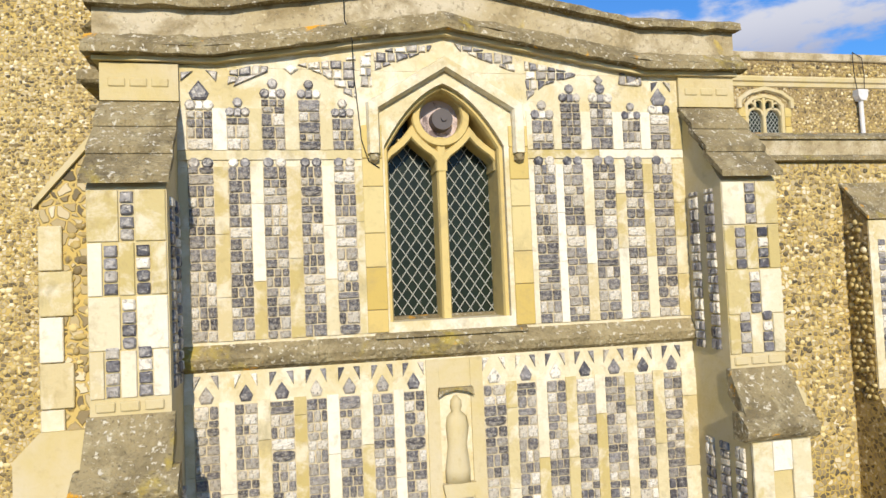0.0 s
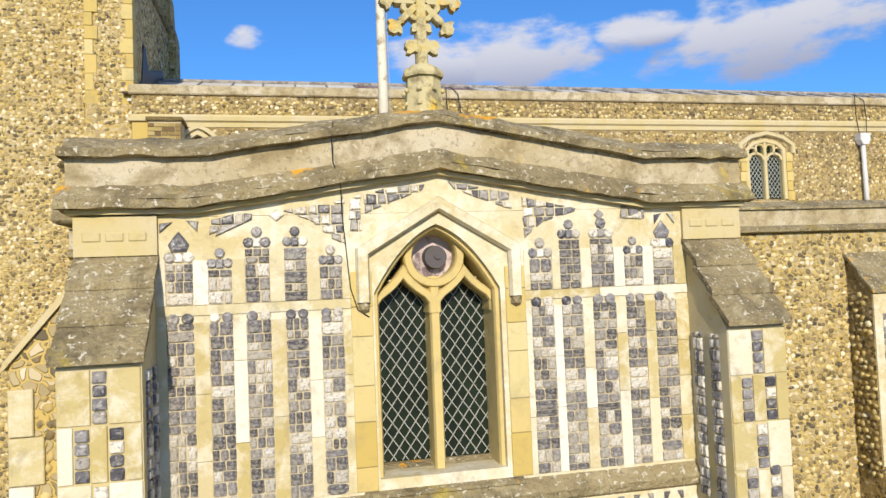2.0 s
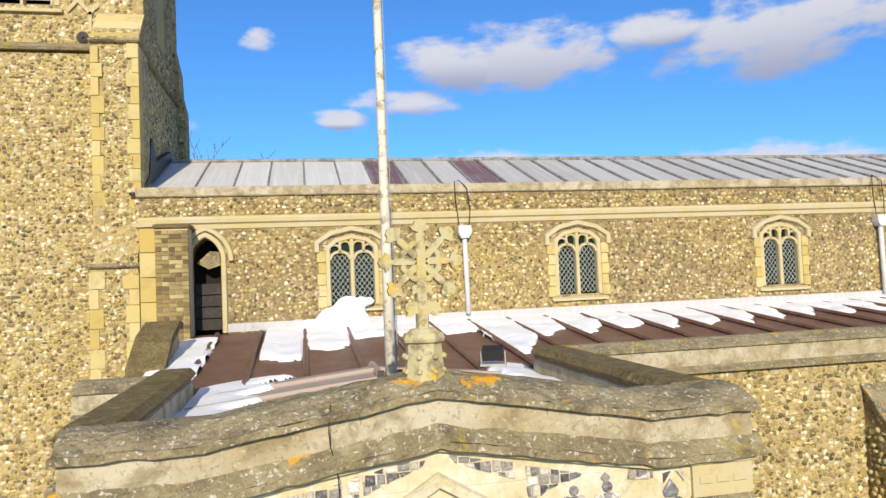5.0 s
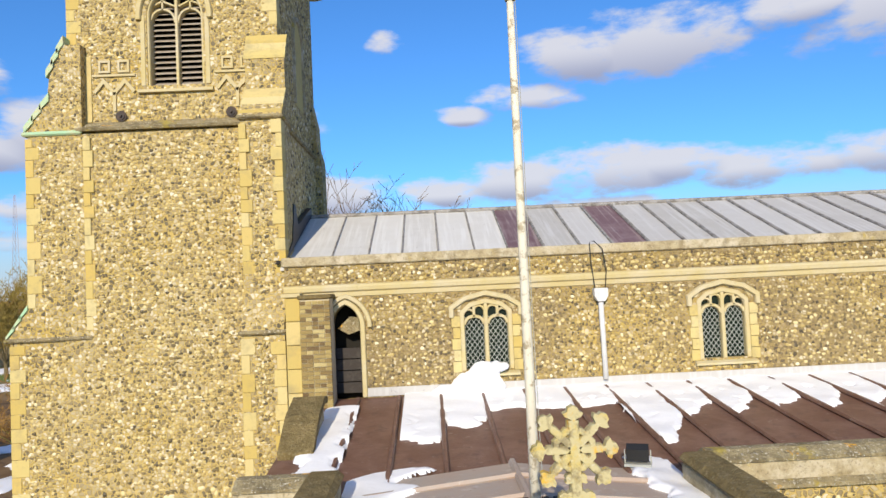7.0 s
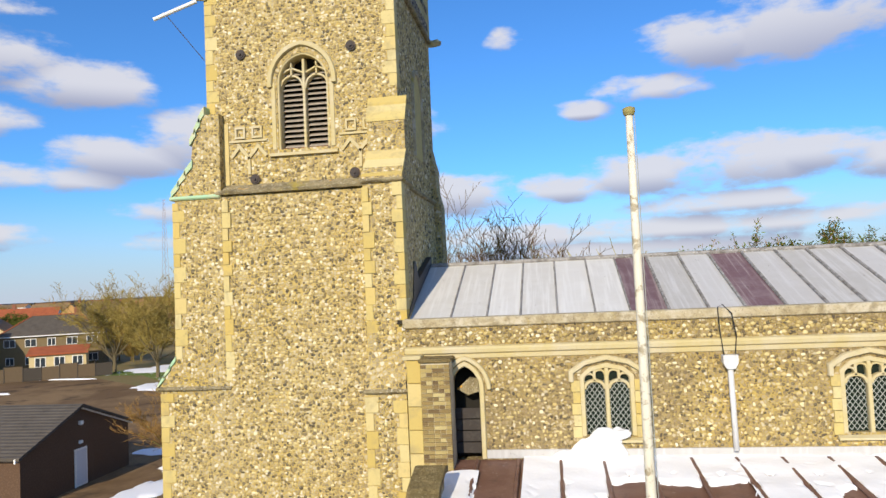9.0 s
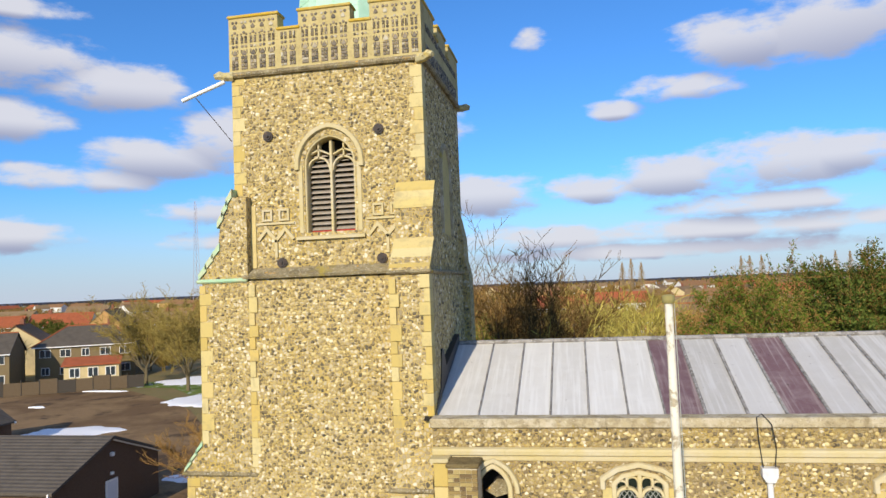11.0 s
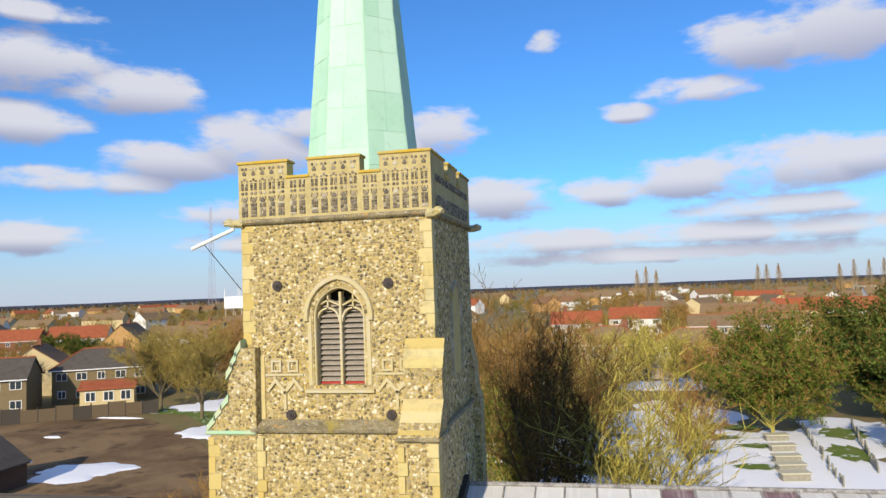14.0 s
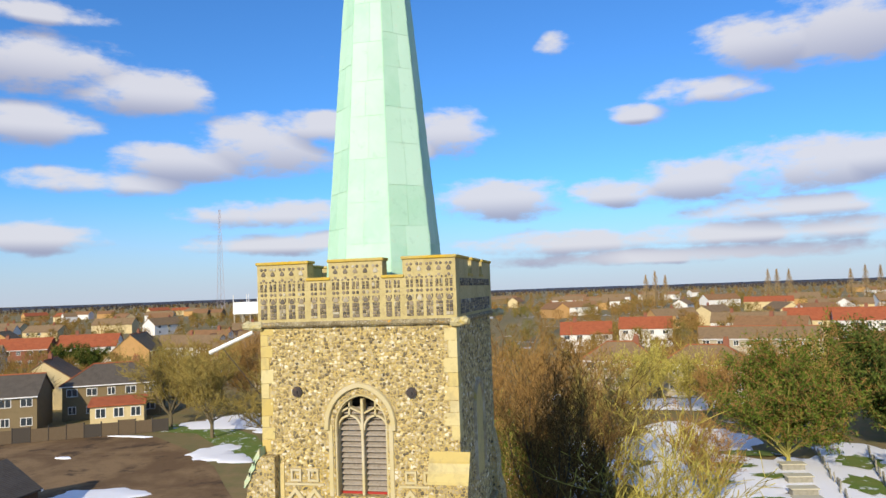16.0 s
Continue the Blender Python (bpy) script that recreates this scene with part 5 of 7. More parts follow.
def clerestory_window(x):
    t = new("clerestory_window")
    t.parent, t.location = nave, (x, NY, 7.1)
    tagged(t, "two-light stone window with lead lattice glazing")
    part("glazing", bx(-0.44, 0.44, 0.10, 0.12, 0.0, 1.30), GLASS, t)
    bm = bmesh.new()
    for xa, xb in ((-0.42, -0.04), (0.04, 0.42)):
        lattice(bm, xa, xb, 0.03, 1.02, 0.095, 0.095, 0.125, lambda a, b: True, 0.011)
    part("lead_lattice", bm, CAME, t)
    bm = bmesh.new()
    ribbon(bm, [(-0.46, 0.0), (-0.46, 1.10), (-0.30, 1.24), (0, 1.31), (0.30, 1.24), (0.46, 1.10), (0.46, 0.0)], 0.10, -0.02, 0.16)
    ribbon(bm, [(0, 0), (0, 1.28)], 0.085, 0.0, 0.14)
    for xa, xb in ((-0.42, -0.03), (0.03, 0.42)):
        ribbon(bm, ogee(xa + 0.01, xb - 0.01, 0.87, 0.15), 0.06, 0.0, 0.13)
        for ua, ub in ((xa, (xa + xb) / 2), ((xa + xb) / 2, xb)):
            ribbon(bm, ogee(ua, ub, 1.13 if abs(ua + ub) < 0.5 else 1.06, 0.09), 0.04, 0.01, 0.13)
        m = (xa + xb) / 2
        ribbon(bm, [(m, 1.01), (m, 1.24)], 0.055, 0.0, 0.13)
    part("tracery", bm, STONE, t)
    bm = bmesh.new()
    ribbon(bm, [(-0.66, 1.02), (-0.66, 1.20), (-0.40, 1.37), (0, 1.46), (0.40, 1.37), (0.66, 1.20), (0.66, 1.02)], 0.10, -0.09, 0.03)
    part("hood_mould", bm, STONE, t)
    for k in range(5):
        for sgn in (-1, 1):
            w = 0.14 if k % 2 else 0.165
            a_, c_ = (0.50, 0.50 + w) if sgn > 0 else (-0.50 - w, -0.50)
            part("jamb_stone", bx(a_, c_, -0.035, 0.02, 0.215 * k - 0.03, 0.215 * k + 0.175, bevel=0.006), STONE_Q, t)
    bm = bmesh.new()
    prism(bm, [(-0.50, 1.18), (-0.42, 1.30), (0, 1.40), (0.42, 1.30), (0.50, 1.18), (0.62, 1.18), (0.40, 1.34), (0, 1.43), (-0.40, 1.34), (-0.62, 1.18)], -0.015, 0.03)
    part("head_stone", bm, STONE, t)
    part("sill", pr([(-0.09, -0.12), (-0.09, -0.08), (0.14, 0.02), (0.14, -0.12)], -0.60, 0.60, "x"), STONE, t)
    return t


for x in (1.20, 5.78, 10.46):
    clerestory_window(x)
# rainwater pipes
for k, x in enumerate((3.40, 12.92)):
    rp = thing("rainwater_pipe", "grey iron rainwater pipe with hopper head on the flint wall", "drainpipe", (x, NY - 0.10, 6.8), "nave rainwater pipes")
    bm = bmesh.new()
    tube(bm, [(0.02, 0, 0.02), (0, 0, 1.52)], 0.05, 10)
    part("pipe", bm, PIPE, rp, smooth=True)
    part("hopper", pr([(-0.07, 1.50), (0.07, 1.50), (0.13, 1.60), (0.13, 1.75), (-0.13, 1.75), (-0.13, 1.60)], -0.09, 0.08), PIPE, rp)
    bm = bmesh.new()
    tube(bm, [(-0.10, -0.02, 1.75), (-0.14, 0.0, 2.2), (-0.16, -0.02, 2.62), (-0.05, 0.1, 2.66), (0.08, -0.02, 2.5), (0.14, 0.0, 2.1), (0.10, -0.02, 1.76)], 0.010, 5)
    part("cable_loop", bm, BLACK, rp)
# stair door beside the tower
dr = new("stair_door")
dr.parent = nave
# the doorway's inner shade is a near-black sheet set back in the wall
part("opening", bx(-1.9, -1.1, NY + 0.55, NY + 0.58, 6.5, 8.6), INNER_SHADE, dr, "near-black sheet standing for the shade inside the stair doorway")
bm = bmesh.new()
ribbon(bm, [(-1.16, 6.7)] + pointed(-1.80, -1.16, 8.05, 0.46)[::-1], 0.10, NY - 0.06, NY + 0.05)
ribbon(bm, pointed(-1.92, -1.02, 8.02, 0.60)[4:], 0.09, NY - 0.09, NY + 0.05)
part("arch", bm, STONE, dr)
bm = bmesh.new()
for k in range(4):
    box(bm, -1.75, -1.21, NY + 0.22 + k * 0.01, NY + 0.26 + k * 0.01, 6.75 + k * 0.22, 6.95 + k * 0.22)
part("boarding", bm, mat("dark_boards", (0.05, 0.043, 0.04), 0.9, var=((6, 5, 0.5, 0.7, (0.10, 0.09, 0.08), 0.6),)), dr)
part("broken_slab", pr([(-1.66, 8.0), (-1.42, 8.22), (-1.26, 8.2), (-1.22, 7.95), (-1.45, 7.88)], NY + 0.16, NY + 0.22), STONE_D, dr)
# brick pier
pier = thing("brick_pier", "weathered yellow-brown brick pier beside the stair door", "brick pier", (-1.97, 13.45, 6.0))
part("core", bx(-0.27, 0.27, -0.25, 0.30, 0.0, 2.60), MORTAR, pier)
part("cap", bx(-0.31, 0.31, -0.30, 0.30, 2.602, 2.68, bevel=0.02), MOSS, pier)
bme = {}
for w in (0.215, 0.10):
    b_ = bmesh.new()
    box(b_, -w / 2, w / 2, -0.02, 0.05, -0.032, 0.032)
    me = bpy.data.meshes.new("brick")
    b_.to_mesh(me)
    b_.free()
    me.materials.append(BRICK)
    bme[w] = me
pr_rng = random.Random(3)
for row in range(34):
    z = 0.045 + row * 0.0755
    x = -0.272
    heads = row % 2
    while x < 0.26:
        w = 0.10 if heads or x > 0.13 else 0.215
        if pr_rng.random() < 0.25:
            w = 0.10
        w_ = min(w, 0.272 - x)
        ob = new("brick", bme[w])
        ob.parent, ob.location, ob.scale = pier, (x + w_ / 2, -0.252, z), (w_ / w, 1, 1)
        x += w_ + 0.011
for k in range(6):
    q = part("quoin", bx(-2.55, -2.28, 13.40, 13.8, 6.0 + k * 0.44, 6.43 + k * 0.44, bevel=0.012), STONE_Q, nave)
part("cap_stone", bx(-2.62, -2.26, 13.36, 13.8, 8.645, 8.72, bevel=0.01), STONE, nave)

# ---- tower dressings ----
qrng = random.Random(8)


def quoins(x, edge, y, z0, z1, h=0.30, wide=0.30, slim=0.19, back=0.3):
    """A column of corner stones, long and short in turn. edge -1: the corner is on their left."""
    z, k = z0, 0
    while z < z1 - 0.1:
        hh = min(h * qrng.uniform(0.8, 1.25), z1 - z)
        w = (wide if k % 2 else slim) * qrng.uniform(0.9, 1.1)
        a, b = (x, x + w) if edge < 0 else (x - w, x)
        in_tower(part("quoin", bx(a, b, y, y + back, z + 0.004, z + hh - 0.004, bevel=0.008), STONE_Q))
        z += hh
        k += 1


quoins(TX0 - 0.012, -1, TY0 - 0.012, 14.15, 16.84)
quoins(TX1 + 0.012, 1, TY0 - 0.012, 14.45, 16.84)
quoins(-3.495, -1, 14.13, 8.75, 12.2, slim=0.14, wide=0.22)
quoins(-2.645, 1, 14.13, 8.75, 12.2, slim=0.14, wide=0.22)
quoins(-3.495, -1, 13.79, 3.0, 7.9, slim=0.18, wide=0.26)
quoins(-2.645, 1, 13.79, 3.0, 7.9, slim=0.18, wide=0.26)
quoins(-6.88, -1, 14.80, 3.0, 12.2, slim=0.14, wide=0.20, back=0.2)
quoins(-8.07, -1, 14.825, 8.65, 12.15, slim=0.16, wide=0.28)
quoins(-8.465, -1, 14.825, 3.0, 7.9, slim=0.20, wide=0.34)
# green-stained weatherings of the west buttress
for k in range(3):
    t0, t1 = k / 3, (k + 1) / 3
    in_tower(part("weathering_slab", pr([(-8.08 + 0.5 * t0, 12.28 + 0.68 * t0), (-8.08 + 0.5 * t0, 12.41 + 0.68 * t0), (-8.05 + 0.5 * t1, 12.42 + 0.68 * t1), (-8.05 + 0.5 * t1, 12.25 + 0.68 * t1)], 14.80, 15.8), STAINED))
    in_tower(part("weathering_slab", pr([(-7.60 + 0.33 * t0, 13.42 + 0.72 * t0), (-7.60 + 0.33 * t0, 13.57 + 0.72 * t0), (-7.56 + 0.33 * t1, 13.57 + 0.72 * t1), (-7.56 + 0.33 * t1, 13.38 + 0.72 * t1)], 14.80, 15.8), STAINED))
    in_tower(part("weathering_slab", pr([(-8.52 + 0.42 * t0, 8.04 + 0.6 * t0), (-8.52 + 0.42 * t0, 8.10 + 0.6 * t0), (-8.49 + 0.42 * t1, 8.13 + 0.6 * t1), (-8.49 + 0.42 * t1, 8.02 + 0.6 * t1)], 14.80, 15.8), STAINED))
in_tower(part("string_course", bx(-8.13, -6.9, 14.78, 15.8, 12.20, 12.29, bevel=0.03), STAINED))
in_tower(part("string_course", bx(-8.56, -6.75, 14.76, 15.8, 7.96, 8.05, bevel=0.03), STONE_D))
in_tower(part("string_course", bx(-3.54, -2.60, 14.10, 15.2, 12.22, 12.30, bevel=0.03), STONE_D))
in_tower(part("string_course", bx(-3.54, -2.60, 13.74, 14.3, 7.96, 8.05, bevel=0.03), STONE_D))
in_tower(part("string_course", bx(-2.84, -2.70, 15.2, TY1 + 0.1, 12.22, 12.31, bevel=0.03), STONE_D))
# iron tie plates
for x, z, y in ((-6.43, 15.46, TY0), (-3.85, 15.43, TY0), (-6.17, 12.60, TY0), (-3.86, 12.60, TY0)):
    bm = bmesh.new()
    for r, d in ((0.115, 0.03), (0.08, 0.05), (0.03, 0.09)):
        bmesh.ops.create_cone(bm, cap_ends=True, segments=18, radius1=r, radius2=r, depth=d, matrix=pose(x, y - d / 2 - 0.02, z, 90))
    in_tower(part("tie_plate", bm, IRON, label="round rusty iron tie plate"))
# stone patterns beside the belfry window
for cx in (-6.30, -3.72):
    bm = bmesh.new()
    y0, y1 = TY0 - 0.045, TY0 + 0.02
    ribbon(bm, [(cx, 12.72), (cx, 13.12)], 0.07, y0, y1, chamfer=0.1)
    ribbon(bm, [(cx - 0.20, 13.34), (cx, 13.10), (cx + 0.20, 13.34)], 0.08, y0, y1, chamfer=0.1)
    ribbon(bm, [(cx - 0.42, 13.12), (cx - 0.22, 13.36), (cx - 0.1, 13.2)], 0.075, y0 - 0.004, y1, chamfer=0.1)
    ribbon(bm, [(cx + 0.42, 13.12), (cx + 0.22, 13.36), (cx + 0.1, 13.2)], 0.075, y0 - 0.004, y1, chamfer=0.1)
    ribbon(bm, [(cx - 0.46, 13.48), (cx + 0.44, 13.48)], 0.05, y0, y1, chamfer=0.1)
    for q in (-0.2, 0.2):
        ribbon(bm, [(cx + q - 0.10, 13.56), (cx + q + 0.10, 13.56), (cx + q + 0.10, 13.78), (cx + q - 0.10, 13.78)], 0.05, y0, y1, closed=True, chamfer=0.1)
    in_tower(part("stone_pattern", bm, STONE))
in_tower(part("pilaster", bx(-6.90, -6.78, TY0 - 0.03, TY0 + 0.05, 12.5, 13.9), STONE_Q))
# east belfry window, in shade
bm = bmesh.new()
eo = [(16.8, 13.2)] + pointed(16.8, 18.0, 14.75, 0.65) + [(18.0, 13.2)]
for w, d in ((0.14, 0.05),):
    tmp = ribbon(bmesh.new(), eo, w, 0.0, 0.1)
    tmp.verts.ensure_lookup_table()
    for v in tmp.verts:
        v.co = Vector((TX1 + 0.06 - v.co.y, v.co.x, v.co.z))
in_tower(part("east_window_surround", tmp, STONE_M))
in_tower(part("east_window_infill", pr(eo, TX1 - 0.02, TX1 + 0.012, "x"), STONE_Q))
# corner gargoyles and the spout pipe
for x, y, dx, dy in ((TX0 - 0.05, TY0 - 0.05, -1, -0.25), (TX1 + 0.02, TY0 - 0.05, 0.9, -0.5), (TX1 + 0.05, TY1 - 0.1, 1, 0.2)):
    bm = bmesh.new()
    d = Vector((dx, dy, 0)).normalized()
    p0 = Vector((x, y, 16.90))
    tube(bm, [p0 - d * 0.1, p0 + d * 0.12, p0 + d * 0.22 + Vector((0, 0, 0.03)), p0 + d * 0.33], [0.11, 0.10, 0.105, 0.06], 7)
    in_tower(part("gargoyle", bm, LICHEN, label="worn stone water spout"))
bm = bmesh.new()
tube(bm, [(-7.42, 14.98, 16.78), (-8.35, 14.75, 16.36)], 0.045, 10)
in_tower(part("spout_pipe", bm, WHITE, label="pale pipe projecting from the corner spout"))
bm = bmesh.new()
tube(bm, [(-8.08, 14.82, 16.46), (-7.29, 15.02, 15.40)], 0.010, 6)
in_tower(part("pipe_brace", bm, IRON))
# flint panels of the battlements
cells, drops = [], []
s_ = TX1 - TX0 + 0.08
a0 = TX0 - 0.04
for f0, f1, top in ((0.0, 0.265, 18.24), (0.265, 0.375, 17.86), (0.375, 0.645, 18.24), (0.645, 0.745, 17.86), (0.745, 1.0, 18.24)):
    u0, u1 = a0 + f0 * s_, a0 + f1 * s_
    n = 5 if top > 18 else 2
    pitch = (u1 - u0 - 0.08) / n
    for k in range(n):
        xa = u0 + 0.04 + k * pitch + pitch * 0.13
        m, w = xa + pitch * 0.36, pitch * 0.72
        cells.append((xa, xa + w, 17.04, 17.36))
        drops += [drop(m, 17.37, w * 0.8, 0.13), [(xa, 17.40), (xa + w * 0.26, 17.50), (xa, 17.50)], [(xa + w, 17.40), (xa + w, 17.50), (xa + w * 0.74, 17.50)]]
        for q in (-1, 1):
            drops += [disc(m + q * w * 0.27, 17.58, w * 0.23), disc(m + q * w * 0.27, top - 0.10, w * 0.22)]
        cells.append((m - w * 0.5, m - w * 0.08, 17.645, 17.82))
        cells.append((m + w * 0.08, m + w * 0.5, 17.645, 17.82))
        if top > 18:
            drops += [drop(m, 17.99, w * 0.7, 0.12), disc(m - w * 0.4, 17.86, w * 0.16), disc(m + w * 0.4, 17.86, w * 0.16), disc(m, 17.90, w * 0.22)]
FLINT_B = mat("dull_knapped_flint", (0.15, 0.13, 0.1), 0.6, random_by="island", rand=((0, (0.07, 0.06, 0.05)), (0.5, (0.16, 0.13, 0.095)), (0.85, (0.27, 0.22, 0.15)), (1, (0.50, 0.45, 0.34))), var=((20, 6, 0.5, 0.7, (0.34, 0.29, 0.2), 0.5),))
small = [q for a, b, c_, d in cells for q in flint_rows(a, b, c_, d)]
in_tower(joined_flints("battlement_flint", small, TY0 - 0.042, None, FLINT_B))
in_tower(lobes("shaped_flint", drops, TY0 - 0.042, None, FLINT_B))
k_ = (TY1 - TY0 - 0.7) / (TX1 - TX0)
in_tower(joined_flints("battlement_flint", [(TY0 + 0.36 + (a - TX0) * k_, TY0 + 0.36 + (b - TX0) * k_, c_, d) for a, b, c_, d in small], 0, None, FLINT_B, lambda u, v, h: (TX1 + 0.042 - h, u, v)))
# the spire's copper sheets, each lapped over the next
def spire_radius(z):
    for (r0, z0), (r1, z1) in zip(levels, levels[1:]):
        if z0 <= z <= z1:
            return r0 + (r1 - r0) * (z - z0) / (z1 - z0)
    return 0.03


srng = random.Random(4)
for k in range(8):
    z = 17.3 + 0.35 * (k % 2)
    while z < 32.5:
        z1 = z + srng.uniform(0.85, 1.05)
        cut_ = srng.uniform(0.4, 0.6)
        for f0, f1 in ((0.02, cut_ - 0.004), (cut_ + 0.004, 0.98)):
            if z > 27 and f0 > 0.3:
                continue
            lo, hi = [Vector(p) for p in octagon(spire_radius(z) + 0.013, z)], [Vector(p) for p in octagon(spire_radius(z1) + 0.005, z1)]
            fb = 0.98 if z > 27 else f1
            a, b = lo[k].lerp(lo[(k + 1) % 8], f0), lo[k].lerp(lo[(k + 1) % 8], fb)
            c, d = hi[k].lerp(hi[(k + 1) % 8], fb), hi[k].lerp(hi[(k + 1) % 8], f0)
            ctr = Vector((-5.07, 17.4, 0))
            back = [p - (p - ctr - Vector((0, 0, p.z))) * 0.012 for p in (a, b, c, d)]
            link_mesh("copper_sheet", [a, b, c, d] + back, [(0, 1, 2, 3), (0, 4, 5, 1), (1, 5, 6, 2), (2, 6, 7, 3), (3, 7, 4, 0)], COPPER, spire)
        z = z1
# dark sheet flashing where the nave roof meets the tower
in_tower(part("flashing", pr([(14.0, 9.3), (17.4, 10.55), (17.4, 10.75), (15.6, 10.2), (15.3, 10.6), (15.15, 10.6), (14.9, 9.8)], -2.84, -2.64, "x"), BLACK, label="black sheet flashing"))

# ---- loose flints proud of the rubble walls ----


def clear_of(*rects):
    def f(u, v):
        return not any(a <= u <= b and c <= v <= d for a, b, c, d in rects)
    return f


BWR = (BW0 - 0.26, BW1 + 0.26, BZ0 - 0.2, BAP + 0.12)
in_tower(stones("wall_flint", COBBLE, None, TX0 + 0.2, TX1 - 0.2, 12.5, 16.85, south(TY0), 0.088, 11, clear_of(BWR, (-6.75, -5.85, 13.0, 13.85), (-4.2, -3.3, 13.0, 13.85), (-3.45, -2.6, 12.3, 14.2)), (0.24, 0.62), 0.020, 0.2))


def lower_face(u, v, h):
    return (u, 14.68 + 0.18 * v / 12.2 - h, v)


in_tower(stones("wall_flint", COBBLE, None, -6.72, -3.5, 5.0, 12.2, lower_face, 0.088, 12, None, (0.24, 0.62), 0.020, 0.2))
in_tower(stones("wall_flint", COBBLE, None, -6.72, -3.5, 0.5, 5.0, lower_face, 0.13, 13, None, (0.24, 0.6), 0.020, 0.2))
in_tower(stones("wall_flint", COBBLE, None, -7.85, -6.9, 8.65, 13.2, south(14.84), 0.085, 14, lambda u, v: v < 12.2 or u > -7.5, (0.24, 0.6), 0.018, 0.2))
in_tower(stones("wall_flint", COBBLE, None, -8.2, -6.9, 3.0, 7.9, south(14.84), 0.085, 15, None, (0.24, 0.6), 0.018, 0.2))
in_tower(stones("wall_flint", COBBLE, None, -3.30, -2.82, 8.75, 12.2, lambda u, v, h: (u, 14.12 + 0.08 * (v - 8.7) / 3.5 - h, v), 0.085, 16, None, (0.24, 0.6), 0.020, 0.2))
in_tower(stones("wall_flint", COBBLE, None, -3.26, -2.86, 3.0, 7.9, south(13.80), 0.085, 17, None, (0.24, 0.6), 0.020, 0.2))
in_tower(stones("wall_flint", COBBLE, None, TY0 + 0.25, TY1 - 0.1, 12.4, 16.85, east(TX1), 0.11, 18, clear_of((16.7, 18.1, 13.1, 15.5)), (0.24, 0.6), 0.020, 0.2))
in_tower(stones("wall_flint", COBBLE, None, 14.3, TY1 - 0.1, 9.5, 12.2, east(-2.78), 0.11, 19, None, (0.24, 0.6), 0.020, 0.2))
nave_rects = [(x - 0.72, x + 0.72, 6.95, 8.60) for x in (1.20, 5.78, 10.46)] + [(x - 0.72, x + 0.72, 6.95, 8.45) for x in (1.20, 5.78, 10.46)] + [(-2.0, -1.0, 6.5, 8.62)]
stones("wall_flint", COBBLE, nave, -1.7, 15.0, 6.88, 8.58, south(NY), 0.088, 21, clear_of(*nave_rects), (0.22, 0.56), 0.018, 0.22)
stones("wall_flint", COBBLE, nave, -2.5, 15.0, 8.87, 9.2, south(NY), 0.088, 22, None, (0.32, 0.6), 0.026)
stones("wall_flint", COBBLE, aisle, 3.9, 12.0, 2.0, 6.0, south(AY), 0.085, 23, clear_of((7.98, 8.9, 0, 5.8)), (0.24, 0.62), 0.020, 0.2)
stones("wall_flint", COBBLE, aisle, -2.2, -1.25, 2.0, 6.0, south(AY), 0.085, 24, None, (0.24, 0.62), 0.020, 0.2)
stones("side_buttress_flint", COBBLE, porch, -1.45, -1.2, 3.75, 5.2, south(5.06), 0.075, 25, None, (0.24, 0.62), 0.020, 0.2)
stones("side_buttress_flint", COBBLE, porch, 3.46, 3.68, 3.75, 5.2, south(5.06), 0.075, 26, None, (0.24, 0.62), 0.020, 0.2)
for z0, y0, y1, h in ((12.32, 14.22, 14.74, 0.62), (13.62, 14.76, 15.06, 0.56)):
    for k in range(3):
        t0, t1 = k / 3, (k + 1) / 3
        in_tower(part("weathering_slab", pr([(y0 + (y1 - y0) * t0 - 0.02, z0 + h * t0), (y0 + (y1 - y0) * t0 - 0.02, z0 + h * t0 + 0.06), (y0 + (y1 - y0) * t1, z0 + h * t1 + 0.04), (y0 + (y1 - y0) * t1, z0 + h * t1 - 0.06)], -3.50, -2.64, "x"), STONE_Q))

# ---- trees ----
BARK = mat("bark", (0.13, 0.10, 0.055), 0.95, var=((6, 5, 0.4, 0.7, (0.22, 0.18, 0.10), 0.8),))
BARK_Y = mat("yellow_green_bark", (0.36, 0.31, 0.07), 0.95, var=((6, 5, 0.4, 0.7, (0.44, 0.39, 0.12), 0.8),))
BARK_D = mat("dark_bark", (0.06, 0.048, 0.03), 0.95)
TWIG = mat("brown_twigs", (0.17, 0.115, 0.05), 0.95, random_by="island", rand=((0, (0.13, 0.07, 0.022)), (0.5, (0.26, 0.145, 0.042)), (1, (0.36, 0.21, 0.06))))
TWIG_D = mat("dark_twigs", (0.09, 0.065, 0.035), 0.95, spec=0.05, random_by="island", rand=((0, (0.05, 0.032, 0.014)), (0.6, (0.12, 0.072, 0.026)), (1, (0.24, 0.15, 0.05))))
TWIG_O = mat("olive_twigs", (0.17, 0.13, 0.05), 0.95, spec=0.05, random_by="island", rand=((0, (0.13, 0.095, 0.03)), (0.5, (0.24, 0.18, 0.05)), (1, (0.36, 0.28, 0.08))))
TWIG_Y = mat("yellow_green_twigs", (0.25, 0.22, 0.07), 0.95, random_by="island", rand=((0, (0.16, 0.12, 0.03)), (0.5, (0.31, 0.26, 0.05)), (1, (0.52, 0.45, 0.10))))
LEAF = mat("evergreen_leaves", (0.05, 0.07, 0.02), 0.9, spec=0.05, random_by="island", rand=((0, (0.025, 0.04, 0.008)), (0.5, (0.075, 0.105, 0.02)), (1, (0.15, 0.18, 0.04))))


